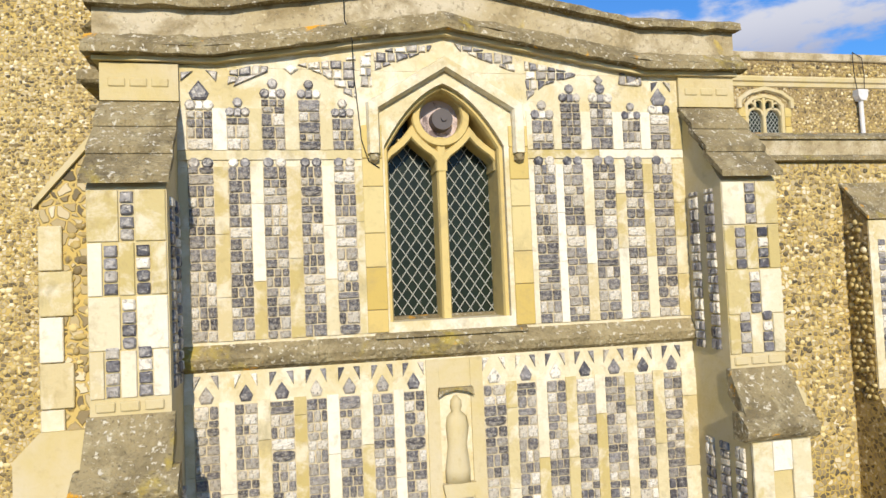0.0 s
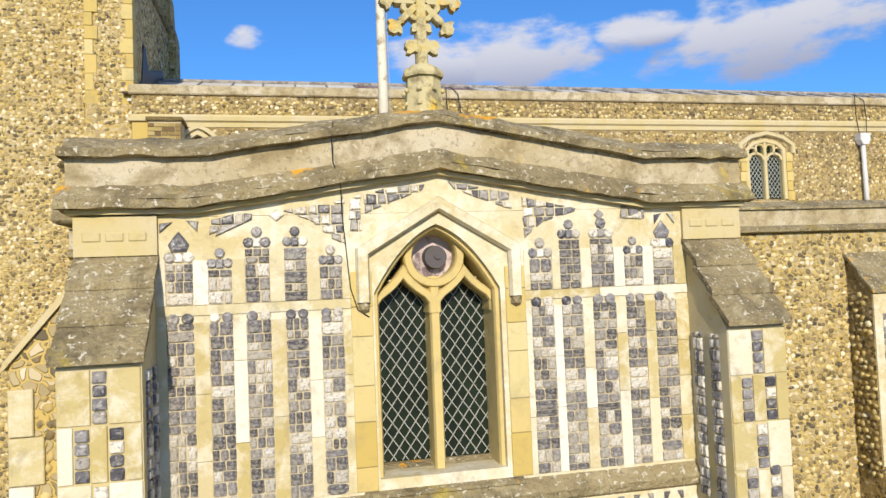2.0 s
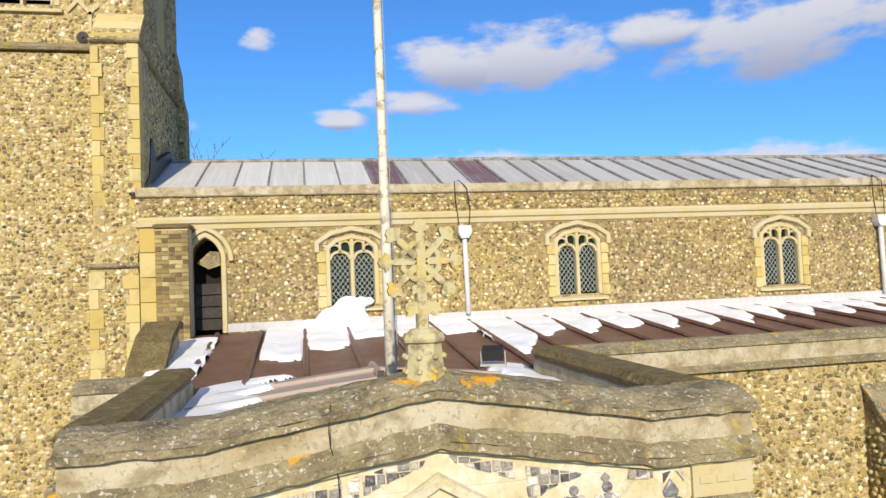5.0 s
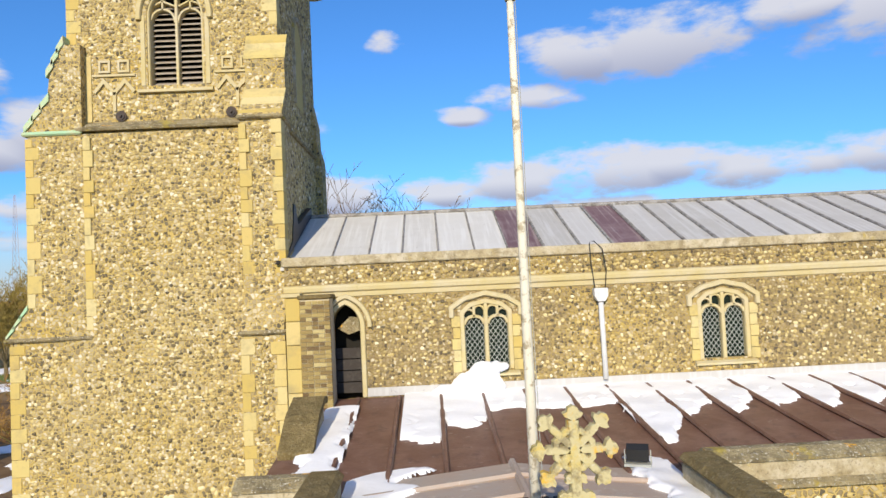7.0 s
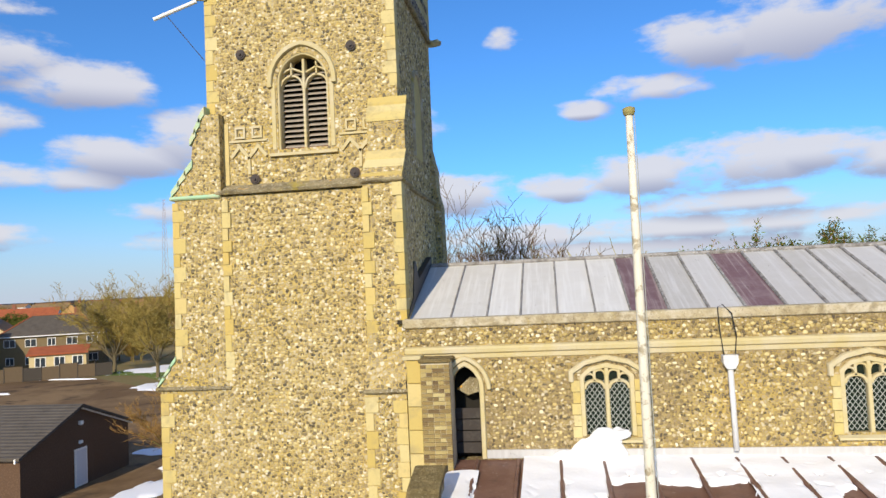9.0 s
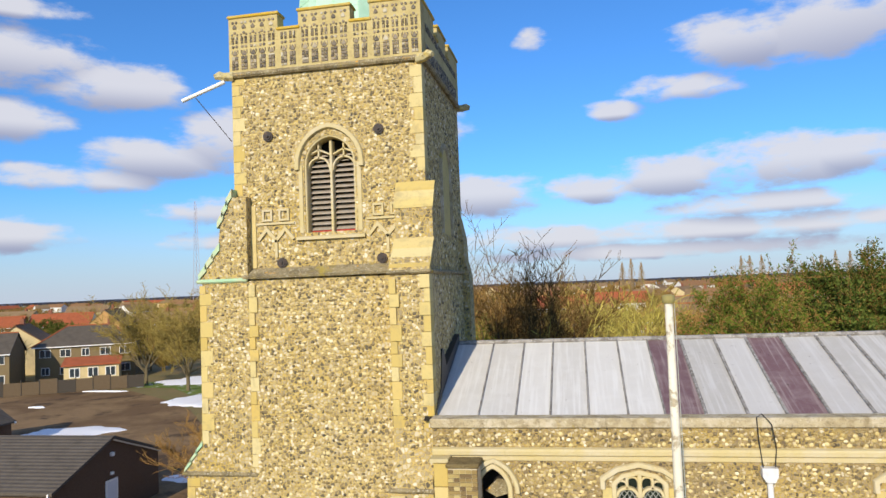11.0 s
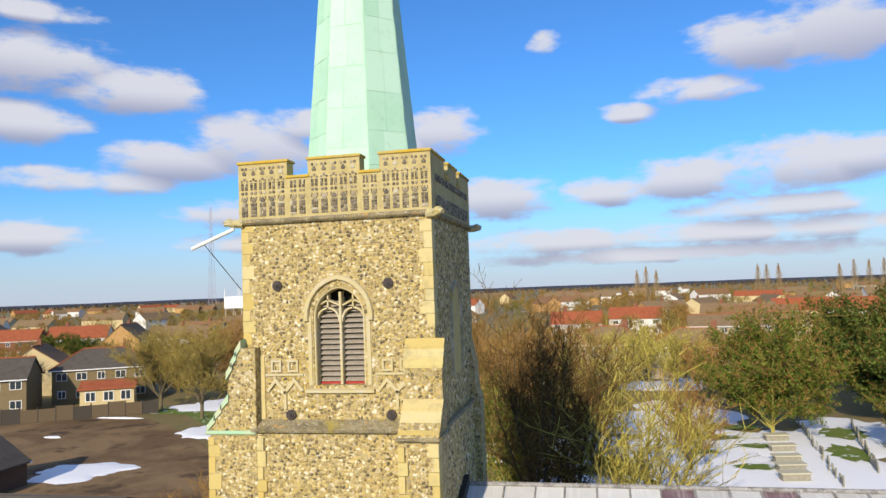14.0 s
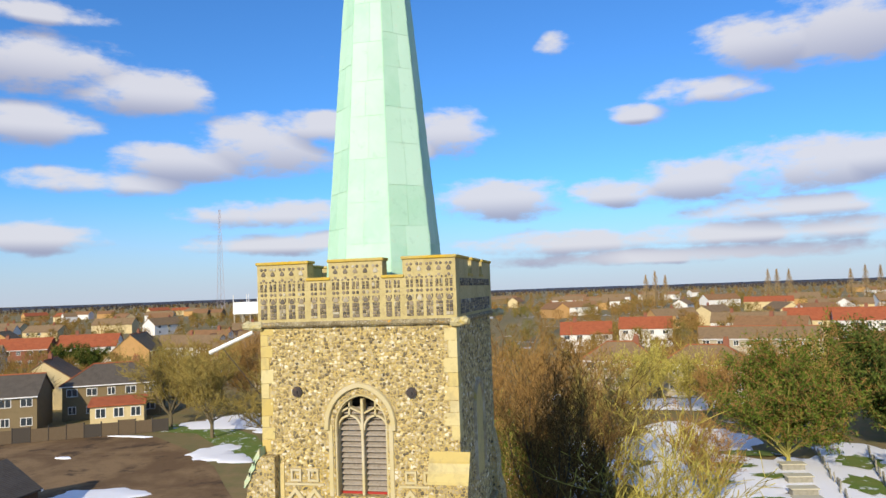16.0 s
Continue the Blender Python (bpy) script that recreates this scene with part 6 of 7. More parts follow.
def grow(seed, height, trunk, mains, open_, levels, kids, arch):
    """Branch lines of a tree at the origin: a short trunk, limbs fanning out of it, and twigs. (start, end, r0, r1, level)"""
    r = random.Random(seed)
    out = []

    def limb(p, d, length, rad, lev):
        n = 5 if lev == 1 else 3
        for i in range(n):
            bend = Vector((r.uniform(-1, 1), r.uniform(-1, 1), r.uniform(-0.5, 0.6))) * 0.16
            d = (d + bend + Vector((0, 0, arch)) * 0.12).normalized()
            q = p + d * length / n
            ra, rb = rad * (1 - 0.8 * i / n), rad * (1 - 0.8 * (i + 1) / n)
            out.append((p.copy(), q.copy(), ra, rb, lev))
            if lev < levels:
                for _ in range(kids[lev - 1] if i or lev > 1 else 0):
                    side = Vector((r.gauss(0, 1), r.gauss(0, 1), r.gauss(0.25, 0.5))).normalized()
                    f = r.random()
                    limb(p.lerp(q, f), (d * 0.75 + side * 0.75).normalized(), length * r.uniform(0.28, 0.5), max(ra * 0.5, 0.012), lev + 1)
            p = q

    r0 = height * 0.018
    out.append((Vector((0, 0, -0.1)), Vector((0, 0, trunk)), r0 * 1.25, r0, 0))
    for k in range(mains):
        a = 2 * math.pi * (k + r.uniform(-0.3, 0.3)) / mains
        tilt = radians(open_) * r.uniform(0.15, 1.0)
        d = Vector((math.sin(tilt) * math.cos(a), math.sin(tilt) * math.sin(a), math.cos(tilt)))
        limb(Vector((0, 0, trunk * r.uniform(0.55, 1.0))), d, (height - trunk) * r.uniform(0.8, 1.05), r0 * r.uniform(0.4, 0.7), 1)
    return out


def sticks(segs, sides_of, lo, hi):
    verts, faces = [], []
    for p, q, r0, r1, lev in segs:
        if not lo <= lev <= hi:
            continue
        k = sides_of(lev)
        if k == 2:
            side = (q - p).cross(Vector((0.2, 1, 0.1))).normalized()
            b = len(verts)
            verts += [tuple(p - side * r0), tuple(p + side * r0), tuple(q + side * r1), tuple(q - side * r1)]
            faces.append((b, b + 1, b + 2, b + 3))
            continue
        d = (q - p).normalized()
        u = d.cross(Vector((0.3, 0.2, 1)) if abs(d.z) < 0.9 else Vector((1, 0, 0))).normalized()
        v = d.cross(u)
        b = len(verts)
        for c, rad in ((p, r0), (q, r1)):
            for i in range(k):
                a = 2 * math.pi * i / k
                verts.append(tuple(c + (u * math.cos(a) + v * math.sin(a)) * rad))
        faces += [(b + i, b + (i + 1) % k, b + k + (i + 1) % k, b + k + i) for i in range(k)]
    return verts, faces


def tree(x, y, height, seed, bark, twig, label, trunk=1.5, mains=7, open_=45, levels=3, kids=(3, 3, 2), arch=0.3, thin=0.012, leaves=0, name="bare_tree", leaf_size=0.35, group="", leaf_mat=None):
    t = thing(name, label, "tree", (x, y, 0), group)
    segs = grow(seed, height, trunk, mains, open_, levels, kids, arch)
    v, f = sticks(segs, lambda l: 6 if l < 1 else 5, 0, 1)
    link_mesh("trunk", v, f, bark, t)
    fine = [(p, q, max(a, thin), max(b, thin * 0.6), l) for p, q, a, b, l in segs]
    v, f = sticks(fine, lambda l: 3 if l == 2 else 2, 2, levels)
    link_mesh("crown", v, f, twig, t)
    if leaves:
        r = np.random.default_rng(seed)
        tips = [(p, q) for p, q, a, b, l in segs if l >= 2]
        verts, faces = [], []
        for _ in range(leaves):
            p, q = tips[r.integers(len(tips))]
            o = Vector(r.normal(0, height * 0.022, 3)) + p.lerp(q, float(r.random()))
            a = Vector(r.normal(0, 1, 3)).normalized() * leaf_size * r.uniform(0.5, 1.2)
            b2 = a.cross(Vector(r.normal(0, 1, 3))).normalized() * leaf_size * 0.26
            n = len(verts)
            verts += [tuple(o - a * 0.5), tuple(o + b2 * 0.6), tuple(o + a * 0.6), tuple(o - b2 * 0.6)]
            faces.append((n, n + 1, n + 2, n + 3))
        tagged(link_mesh("foliage", verts, faces, leaf_mat or LEAF, t), kind="stuff")
    return t


LEAF_Y = mat("dull_green_leaves", (0.08, 0.09, 0.02), 0.9, spec=0.05, random_by="island", rand=((0, (0.04, 0.062, 0.009)), (0.5, (0.095, 0.14, 0.018)), (0.9, (0.17, 0.21, 0.035)), (1, (0.24, 0.19, 0.05))))
# churchyard trees north of the nave
tree(-2.9, 40.0, 11.6, 21, BARK_D, TWIG_D, "tall bare dark tree with many fine upright twigs", trunk=1.6, mains=9, open_=20, levels=4, kids=(3, 2, 2), arch=0.6, thin=0.013)
tree(-0.9, 42.0, 10.4, 22, BARK_D, TWIG_D, "tall bare dark tree with many fine upright twigs", trunk=1.6, mains=8, open_=24, levels=4, kids=(3, 2, 2), arch=0.6, thin=0.013)
tree(-5.0, 45.0, 8.4, 30, BARK_Y, TWIG_O, "ivy-clad tree with dull green foliage", trunk=1.4, mains=9, open_=30, levels=3, kids=(4, 3), arch=0.5, thin=0.018, leaves=14000, leaf_size=0.22, name="leafy_tree", leaf_mat=LEAF_Y)
tree(1.9, 41.0, 9.4, 23, BARK_Y, TWIG_Y, "bare willow with arching yellow-green branches", trunk=0.8, mains=11, open_=38, levels=3, kids=(3, 2), arch=0.15, thin=0.02)
tree(3.6, 44.5, 7.4, 24, BARK_Y, TWIG_Y, "bare willow with arching yellow-green branches", trunk=0.6, mains=9, open_=44, levels=3, kids=(3, 2), arch=0.1, thin=0.02)
tree(-0.4, 63.5, 8.6, 34, BARK, TWIG_O, "bushy olive-brown tree behind the willows", trunk=0.8, mains=10, open_=44, levels=4, kids=(3, 2, 2), arch=0.3, thin=0.022)
tree(7.5, 60, 6.0, 29, BARK, TWIG, "bare brown bushy tree in the churchyard", trunk=0.6, mains=10, open_=55, levels=4, kids=(3, 2, 2), arch=0.2, thin=0.016)
tree(16.6, 73, 10.0, 25, BARK_Y, TWIG, "broad tree with pale limbs and dull green foliage", trunk=1.2, mains=13, open_=62, levels=4, kids=(3, 3, 2), arch=0.25, leaves=32000, leaf_size=0.36, thin=0.02, name="leafy_tree", leaf_mat=LEAF_Y)
tree(29.5, 81, 10.6, 26, BARK, TWIG, "dense dark green evergreen tree", trunk=1.0, mains=13, open_=52, levels=4, kids=(3, 3, 2), arch=0.4, leaves=58000, leaf_size=0.46, thin=0.02, name="evergreen_tree")
tree(38, 85, 10.0, 27, BARK, TWIG, "dense dark green evergreen tree", trunk=1.0, mains=12, open_=52, levels=4, kids=(3, 3, 2), arch=0.4, leaves=48000, leaf_size=0.46, thin=0.02, name="evergreen_tree")
tree(25.5, 66, 4.6, 28, BARK, TWIG, "low dark evergreen bush among the graves", trunk=0.4, mains=10, open_=60, levels=3, kids=(3, 3), arch=0.2, leaves=9000, leaf_size=0.3, thin=0.02, name="evergreen_bush")
for k, (x, y, h) in enumerate(((11, 99, 9), (15.5, 104, 8), (22, 108, 9), (4, 98, 10), (-3, 92, 10), (-9, 84, 11), (30, 110, 9), (40, 104, 10), (48, 108, 10), (7, 112, 8), (-11, 70, 11), (46, 96, 11), (55, 100, 11), (13, 92, 7), (-6, 64, 9), (36, 98, 10))):
    tree(x, y, h * 0.88, 60 + k, BARK, TWIG if k % 3 else TWIG_Y, "bare brown tree in a garden hedge line", trunk=1.0, mains=8, open_=55, levels=3, kids=(4, 4), arch=0.35, thin=0.026, group="garden trees")
# car park trees
for k, (x, y, h, tw) in enumerate(((-58.5, 88.2, 13, TWIG_O), (-48.3, 81.6, 13, TWIG_O), (-36, 74, 11, TWIG_O), (-52, 99, 13, TWIG), (-41, 96, 13.5, TWIG), (-31, 84, 12, TWIG), (-60, 112, 12, TWIG))):
    tree(x, y, h * 0.82, 31 + k, BARK, tw, "spreading bare tree with dense twigs by the car park lawn", trunk=2.2, mains=9, open_=68, levels=4, kids=(3, 3, 2), arch=0.35, thin=0.024, group="car park trees")
tree(-21.6, 38.8, 4.4, 39, BARK_Y, TWIG, "small bare pale tree beside the brick hut", trunk=0.6, mains=8, open_=58, levels=4, kids=(3, 2, 2), arch=0.15, thin=0.009)

# ---- ground details: car park, lawn, path ----
ASPHALT = mat("worn_asphalt", (0.16, 0.10, 0.052), 0.95, spec=0.1, var=((0.12, 6, 0.42, 0.58, (0.28, 0.185, 0.095), 0.85), (0.2, 7, 0.54, 0.62, (0.065, 0.045, 0.03), 0.85), (6, 4, 0.5, 0.7, (0.13, 0.095, 0.06), 0.5)), bump=((10, 0.3, 0.02),))
LAWN = mat("green_lawn", (0.12, 0.18, 0.025), 0.95, var=((0.5, 6, 0.45, 0.7, (0.20, 0.20, 0.05), 0.8), (0.9, 7, 0.58, 0.62, (0.80, 0.82, 0.86), 0.9)), bump=((8, 0.6, 0.05),))


def flat_sheet(name, pts, z, material, label, category):
    bm = bmesh.new()
    vs = [bm.verts.new((x, y, z)) for x, y in pts]
    bm.faces.new(vs)
    ob = part(name, bm, material)
    return tagged(ob, label, category, kind="structure")


flat_sheet("car_park", [(-84, 70), (-73, 78.5), (-63, 83.5), (-56, 81.5), (-47.5, 75), (-40, 68), (-34, 60), (-26, 50), (-20, 41), (-14, 30), (-24, 20), (-60, 24), (-84, 40)], 0.02, ASPHALT, "worn dark asphalt car park with damp patches", "car park")
flat_sheet("lawn", [(-72.5, 79.5), (-62, 85), (-52, 84), (-45, 77), (-38, 69), (-35, 72), (-43, 83), (-52, 90), (-63, 90), (-74, 82)], 0.03, LAWN, "strip of green grass beside the car park", "lawn")


def drift(name, cx, cy, rx_, ry_, seed, label, z=0.02, h=0.10):
    n = 48
    r = random.Random(seed)
    ph = [r.uniform(0, 6.28) for _ in range(4)]
    verts, faces = [(cx, cy, z + h)], []
    for ring, (s, hh) in enumerate(((0.5, h), (0.9, h * 0.7), (1.0, -0.02))):
        for i in range(n):
            a = 2 * math.pi * i / n
            w = 1 + 0.22 * math.sin(2 * a + ph[0]) + 0.14 * math.sin(3 * a + ph[1]) + 0.08 * math.sin(7 * a + ph[2]) + 0.05 * math.sin(13 * a + ph[3])
            verts.append((cx + rx_ * s * w * math.cos(a), cy + ry_ * s * w * math.sin(a), z + hh))
    faces += [(0, 1 + i, 1 + (i + 1) % n) for i in range(n)]
    for ring in (0, 1):
        b = 1 + ring * n
        faces += [(b + i, b + n + i, b + n + (i + 1) % n, b + (i + 1) % n) for i in range(n)]
    return tagged(link_mesh(name, verts, faces, SNOW, smooth=True), label, "snow", kind="stuff")


for k, (x, y, a, b) in enumerate(((-45.2, 56.2, 4.9, 3.0), (-43.5, 74, 3.2, 3.4), (10.5, 85, 5, 8.5), (11, 57, 6, 8), (0, 53, 9, 5), (22, 57, 6, 6), (-50, 92, 9, 5), (-40.5, 71.5, 3.2, 2.0), (-60, 81.6, 3.2, 0.4), (-66, 81.8, 2.2, 0.35), (-60, 70, 1.2, 0.4), (-21, 40, 1.8, 2.2), (-24, 43.5, 2.5, 1.5), (-21, 34, 1.2, 2.6), (-40, 86, 4, 2.5), (-74, 66, 4, 1.5), (9, 66, 7.5, 9.5), (19, 66, 6.5, 10), (4, 80, 9, 6), (26, 74, 5, 8), (12, 108, 10, 5), (-4, 66, 6, 7), (14.5, 116, 4, 3))):
    drift("snow_drift", x, y, a, b, 500 + k, "patch of melting snow on the ground", z=0.02 + 0.003 * k)

# ---- graves ----
GRAVE = mat("grey_gravestone", (0.30, 0.28, 0.22), 0.9, var=((3, 6, 0.45, 0.7, (0.20, 0.19, 0.13), 0.8),), bump=((20, 0.4, 0.02),))
for k, (x, y) in enumerate(((16.4, 71.0), (15.9, 66.8), (15.3, 63.0), (14.9, 60.2), (14.5, 57.6))):
    g = thing("chest_tomb", "low pale stone chest tomb standing in patchy snow", "tomb", (x, y, 0), "row of chest tombs")
    g.rotation_euler = (0, 0, radians(8))
    part("chest", bx(-1.0, 1.0, -0.42, 0.42, 0, 0.62), GRAVE, g)
    part("slab", bx(-1.12, 1.12, -0.54, 0.54, 0.622, 0.74, bevel=0.03), mat("pale_tomb_slab", (0.50, 0.46, 0.33), 0.9) if k == 0 else bpy.data.materials["pale_tomb_slab"], g)
for k in range(22):
    t_ = k / 21
    for row, (xa, ya, xb, yb) in enumerate(((17.2, 56, 20.4, 79), (21.0, 60, 25.0, 78))):
        x, y = xa + (xb - xa) * t_ + random.uniform(-0.15, 0.15), ya + (yb - ya) * t_
        bm = bmesh.new()
        h = random.uniform(0.55, 1.0)
        prism(bm, [(-0.28, 0), (0.28, 0), (0.28, h * 0.8), (0.16, h), (-0.16, h), (-0.28, h * 0.8)], -0.05, 0.05)
        ob = part("gravestone", bm, GRAVE)
        ob.location, ob.rotation_euler = (x, y, 0), (radians(random.uniform(-5, 5)), radians(random.uniform(-4, 4)), radians(80 + random.uniform(-8, 8)))
        tagged(ob, "small upright grey gravestone beside a churchyard path", "gravestone", "rows of gravestones")
for k, (x, y, a, b) in enumerate(((14, 77, 3.2, 1.2), (11.5, 72, 2.0, 1.1), (15, 68.5, 2.4, 1.0), (21, 66, 1.6, 3.0), (23, 74, 2.0, 2.6), (9, 66, 1.6, 0.8), (12.5, 61, 1.6, 0.9))):
    n = 24
    r = random.Random(900 + k)
    ph = r.uniform(0, 6)
    flat_sheet("grass_patch", [(x + a * math.cos(2 * math.pi * i / n) * (1 + 0.2 * math.sin(3 * i + ph)), y + b * math.sin(2 * math.pi * i / n) * (1 + 0.2 * math.sin(2 * i + ph))) for i in range(n)], 0.195 + 0.004 * k, LAWN, "patch of grass where the snow has melted", "grass")

# ---- houses ----
WALLS = {n_: mat("house_wall_" + n_, c, 0.9, var=((1.5, 5, 0.45, 0.7, tuple(q * 0.8 for q in c), 0.6), (25, 3, 0.5, 0.7, tuple(q * 0.85 for q in c), 0.5)), bump=((20, 0.2, 0.02),)) for n_, c in (("brown", (0.21, 0.155, 0.08)), ("cream", (0.60, 0.48, 0.26)), ("white", (0.72, 0.70, 0.66)), ("red", (0.25, 0.10, 0.06)), ("orange", (0.50, 0.29, 0.11)), ("grey", (0.42, 0.36, 0.26)))}


def tile_mat(name, c):
    m = mat(name, c, 0.85, var=((1.2, 6, 0.42, 0.7, tuple(q * 0.62 for q in c), 0.8), (9, 5, 0.5, 0.72, tuple(min(1, q * 1.4) for q in c), 0.5)))
    n, l = m.node_tree.nodes, m.node_tree.links
    tc = n.new("ShaderNodeTexCoord")
    wv = n.new("ShaderNodeTexWave")
    wv.bands_direction = "Z"
    wv.inputs["Scale"].default_value, wv.inputs["Distortion"].default_value = 3.0, 0.4
    l.new(tc.outputs["Object"], wv.inputs["Vector"])
    bp = n.new("ShaderNodeBump")
    bp.inputs["Strength"].default_value, bp.inputs["Distance"].default_value = 0.6, 0.05
    l.new(wv.outputs["Fac"], bp.inputs["Height"])
    l.new(bp.outputs[0], n["Principled BSDF"].inputs["Normal"])
    return m


ROOFS = {n_: tile_mat("roof_tiles_" + n_, c) for n_, c in (("grey", (0.105, 0.088, 0.07)), ("red", (0.36, 0.10, 0.04)), ("brown", (0.26, 0.14, 0.065)), ("dull", (0.25, 0.165, 0.085)))}
PANE = mat("house_window_glass", (0.04, 0.05, 0.06), 0.1, spec=0.5)
REDTILE = mat("red_ridge_tile", (0.32, 0.10, 0.04), 0.85)
hrng = random.Random(17)


def house(x, y, turn, w, d, eave, rise, wall, roof, label, hip=False, wins=(4, 2), chimney=True, name="house", near=False, group=""):
    """A house with its long front to its own -y side."""
    t = thing(name, label, "house", (x, y, 0), group)
    t.rotation_euler = (0, 0, radians(turn))
    if hip:
        part("wall", bx(-w / 2, w / 2, -d / 2, d / 2, 0, eave), WALLS[wall], t)
    else:
        part("wall", pr([(-d / 2, 0), (d / 2, 0), (d / 2, eave), (0, eave + rise), (-d / 2, eave)], -w / 2, w / 2, "x"), WALLS[wall], t)
    o, th = 0.35, 0.16
    rx_ = w / 2 + (o if hip else 0.2)
    ex = w / 2 - d / 2 * 0.9 if hip else rx_
    z0 = eave - o * rise / (d / 2) * 0.6 + 0.05
    zt = eave + rise + 0.12
    v = [(-rx_, -d / 2 - o, z0), (rx_, -d / 2 - o, z0), (rx_, d / 2 + o, z0), (-rx_, d / 2 + o, z0), (-ex, 0, zt), (ex, 0, zt)]
    v += [(a, b, c - th) for a, b, c in v[:4]]
    f = [(0, 1, 5, 4), (2, 3, 4, 5), (0, 6, 7, 1), (2, 8, 9, 3), (1, 7, 8, 2), (3, 9, 6, 0), (9, 8, 7, 6)]
    f += [(1, 2, 5), (3, 0, 4)]
    if not hip:
        v += [(-ex, 0, zt - th), (ex, 0, zt - th)]
        f = [(0, 1, 5, 4), (2, 3, 4, 5), (0, 6, 7, 1), (2, 8, 9, 3), (6, 10, 11, 7), (8, 11, 10, 9), (1, 7, 11, 5), (2, 5, 11, 8), (0, 4, 10, 6), (3, 9, 10, 4)]
    rf = link_mesh("roof", v, f, ROOFS[roof], t)
    if near:
        bm = bmesh.new()
        tube(bm, [(-ex, 0, zt + 0.02), (ex, 0, zt + 0.02)], 0.12, 6)
        if hip:
            for sx in (-1, 1):
                tube(bm, [(sx * ex, 0, zt + 0.02), (sx * rx_, -d / 2 - o, z0 + 0.03)], 0.11, 6)
        part("ridge_tile", bm, REDTILE, rf)
        part("gutter", bx(-rx_, rx_, -d / 2 - o - 0.12, -d / 2 - o, z0 - 0.16, z0 - 0.02), WHITE, t)
    if chimney:
        cx = hrng.choice((-1, 0, 1)) * w * 0.22
        c = part("chimney", bx(cx - 0.45, cx + 0.45, -0.3, 0.3, eave + rise * 0.6, zt + 0.9), WALLS["red"], t)
        bm = bmesh.new()
        for q in (-0.2, 0.2):
            tube(bm, [(cx + q, 0, zt + 0.9), (cx + q, 0, zt + 1.25)], 0.11, 8)
        part("chimney_pot", bm, REDTILE, c)
    nw, ns = wins
    for s in range(ns):
        z = 0.9 + s * 2.6
        for k in range(nw):
            u = -w / 2 + (k + 0.5) * w / nw
            for fy, sg in ((-d / 2, -1), (d / 2, 1)):
                if sg > 0 and not near:
                    continue
                ww = 0.75 if (k + s) % 3 else 0.55
                fr = part("window", bx(u - ww, u + ww, *sorted((fy + sg * 0.05, fy - sg * 0.08)), z, z + 1.15), WHITE, t)
                part("pane", bx(u - ww + 0.08, u - 0.04, *sorted((fy + sg * 0.062, fy + sg * 0.04)), z + 0.08, z + 1.07), PANE, fr)
                part("pane", bx(u + 0.04, u + ww - 0.08, *sorted((fy + sg * 0.062, fy + sg * 0.04)), z + 0.08, z + 1.07), PANE, fr)
    return t


# houses beyond the car park
a_ = house(-74.6, 98.0, 28, 13.5, 8.0, 5.2, 2.6, "brown", "grey", "semi-detached brown house with hipped grey roof and red ridge tiles", hip=True, wins=(5, 2), near=True)
ext = thing("extension", "cream rear extension with red tiled lean-to roof", "house extension", (-69.6, 92.0, 0))
ext.rotation_euler = (0, 0, radians(28))
part("wall", bx(-3.6, 3.6, -1.3, 1.3, 0, 2.5), WALLS["cream"], ext)
part("roof", pr([(-1.7, 2.45), (-1.7, 2.62), (1.45, 3.55), (1.45, 3.4)], -3.9, 3.9, "x"), ROOFS["red"], ext)
for u in (-2.2, 0.2, 2.5):
    fr = part("window", bx(u - 0.7, u + 0.7, -1.36, -1.28, 0.8, 2.2), WHITE, ext)
    part("pane", bx(u - 0.6, u - 0.05, -1.372, -1.35, 0.9, 2.1), PANE, fr)
    part("pane", bx(u + 0.05, u + 0.6, -1.372, -1.35, 0.9, 2.1), PANE, fr)
house(-84.0, 84.5, 28, 13.0, 8.0, 5.0, 2.5, "brown", "grey", "semi-detached brown house with plain grey tiled roof", wins=(5, 2), near=True)
house(-92, 104, 118, 9, 8, 5.2, 2.8, "cream", "brown", "house with white-edged gable and brown roof", wins=(2, 2), near=True)
house(-163, 168, 20, 24, 8, 5.0, 2.8, "red", "red", "long red brick terrace with red tiled roof", wins=(8, 2), near=True)
house(-117, 162, 110, 14, 9, 5.0, 4.0, "orange", "dull", "orange brick house with white gable edge and dull roof", wins=(3, 2), near=True)
house(-58, 128, 15, 14, 8, 4.8, 2.6, "grey", "dull", "plain house with dull brown roof behind trees", wins=(4, 2))
house(-78, 150, 20, 18, 8, 4.8, 2.6, "grey", "dull", "plain house with dull brown roof behind trees", wins=(4, 2))
# houses north of the churchyard
house(3.0, 125, -8, 12, 8.5, 5.0, 2.6, "grey", "dull", "house with hipped dull roof among bare trees", hip=True, wins=(4, 2), near=True)
sp = part("solar_panel", bx(-1.9, 1.9, -2.9, -1.0, 6.15, 6.2), PANE, a_, "dark solar panel")
sp.parent = bpy.data.objects["house.006"] if "house.006" in bpy.data.objects else a_
sp.rotation_euler = (0, 0, 0)
house(16.0, 118, -12, 13, 8.5, 5.0, 2.4, "grey", "dull", "pale house with hipped dull roof among bare trees", hip=True, wins=(4, 2), near=True)
house(33, 165, -10, 24, 9, 5.0, 2.2, "grey", "dull", "long house with low dull roof and pale windows", wins=(8, 2), near=True)
house(12, 205, -6, 14, 8, 5.2, 2.8, "white", "red", "white rendered house with red tiled roof", wins=(4, 2), group="white houses with red roofs")
house(-4, 190, 0, 13, 8, 5.0, 2.8, "white", "red", "white rendered house with red tiled roof", wins=(4, 2), group="white houses with red roofs")
house(78, 215, -12, 30, 9, 5.4, 3.2, "white", "red", "long white rendered terrace with red tiled roof", wins=(9, 2), near=True)
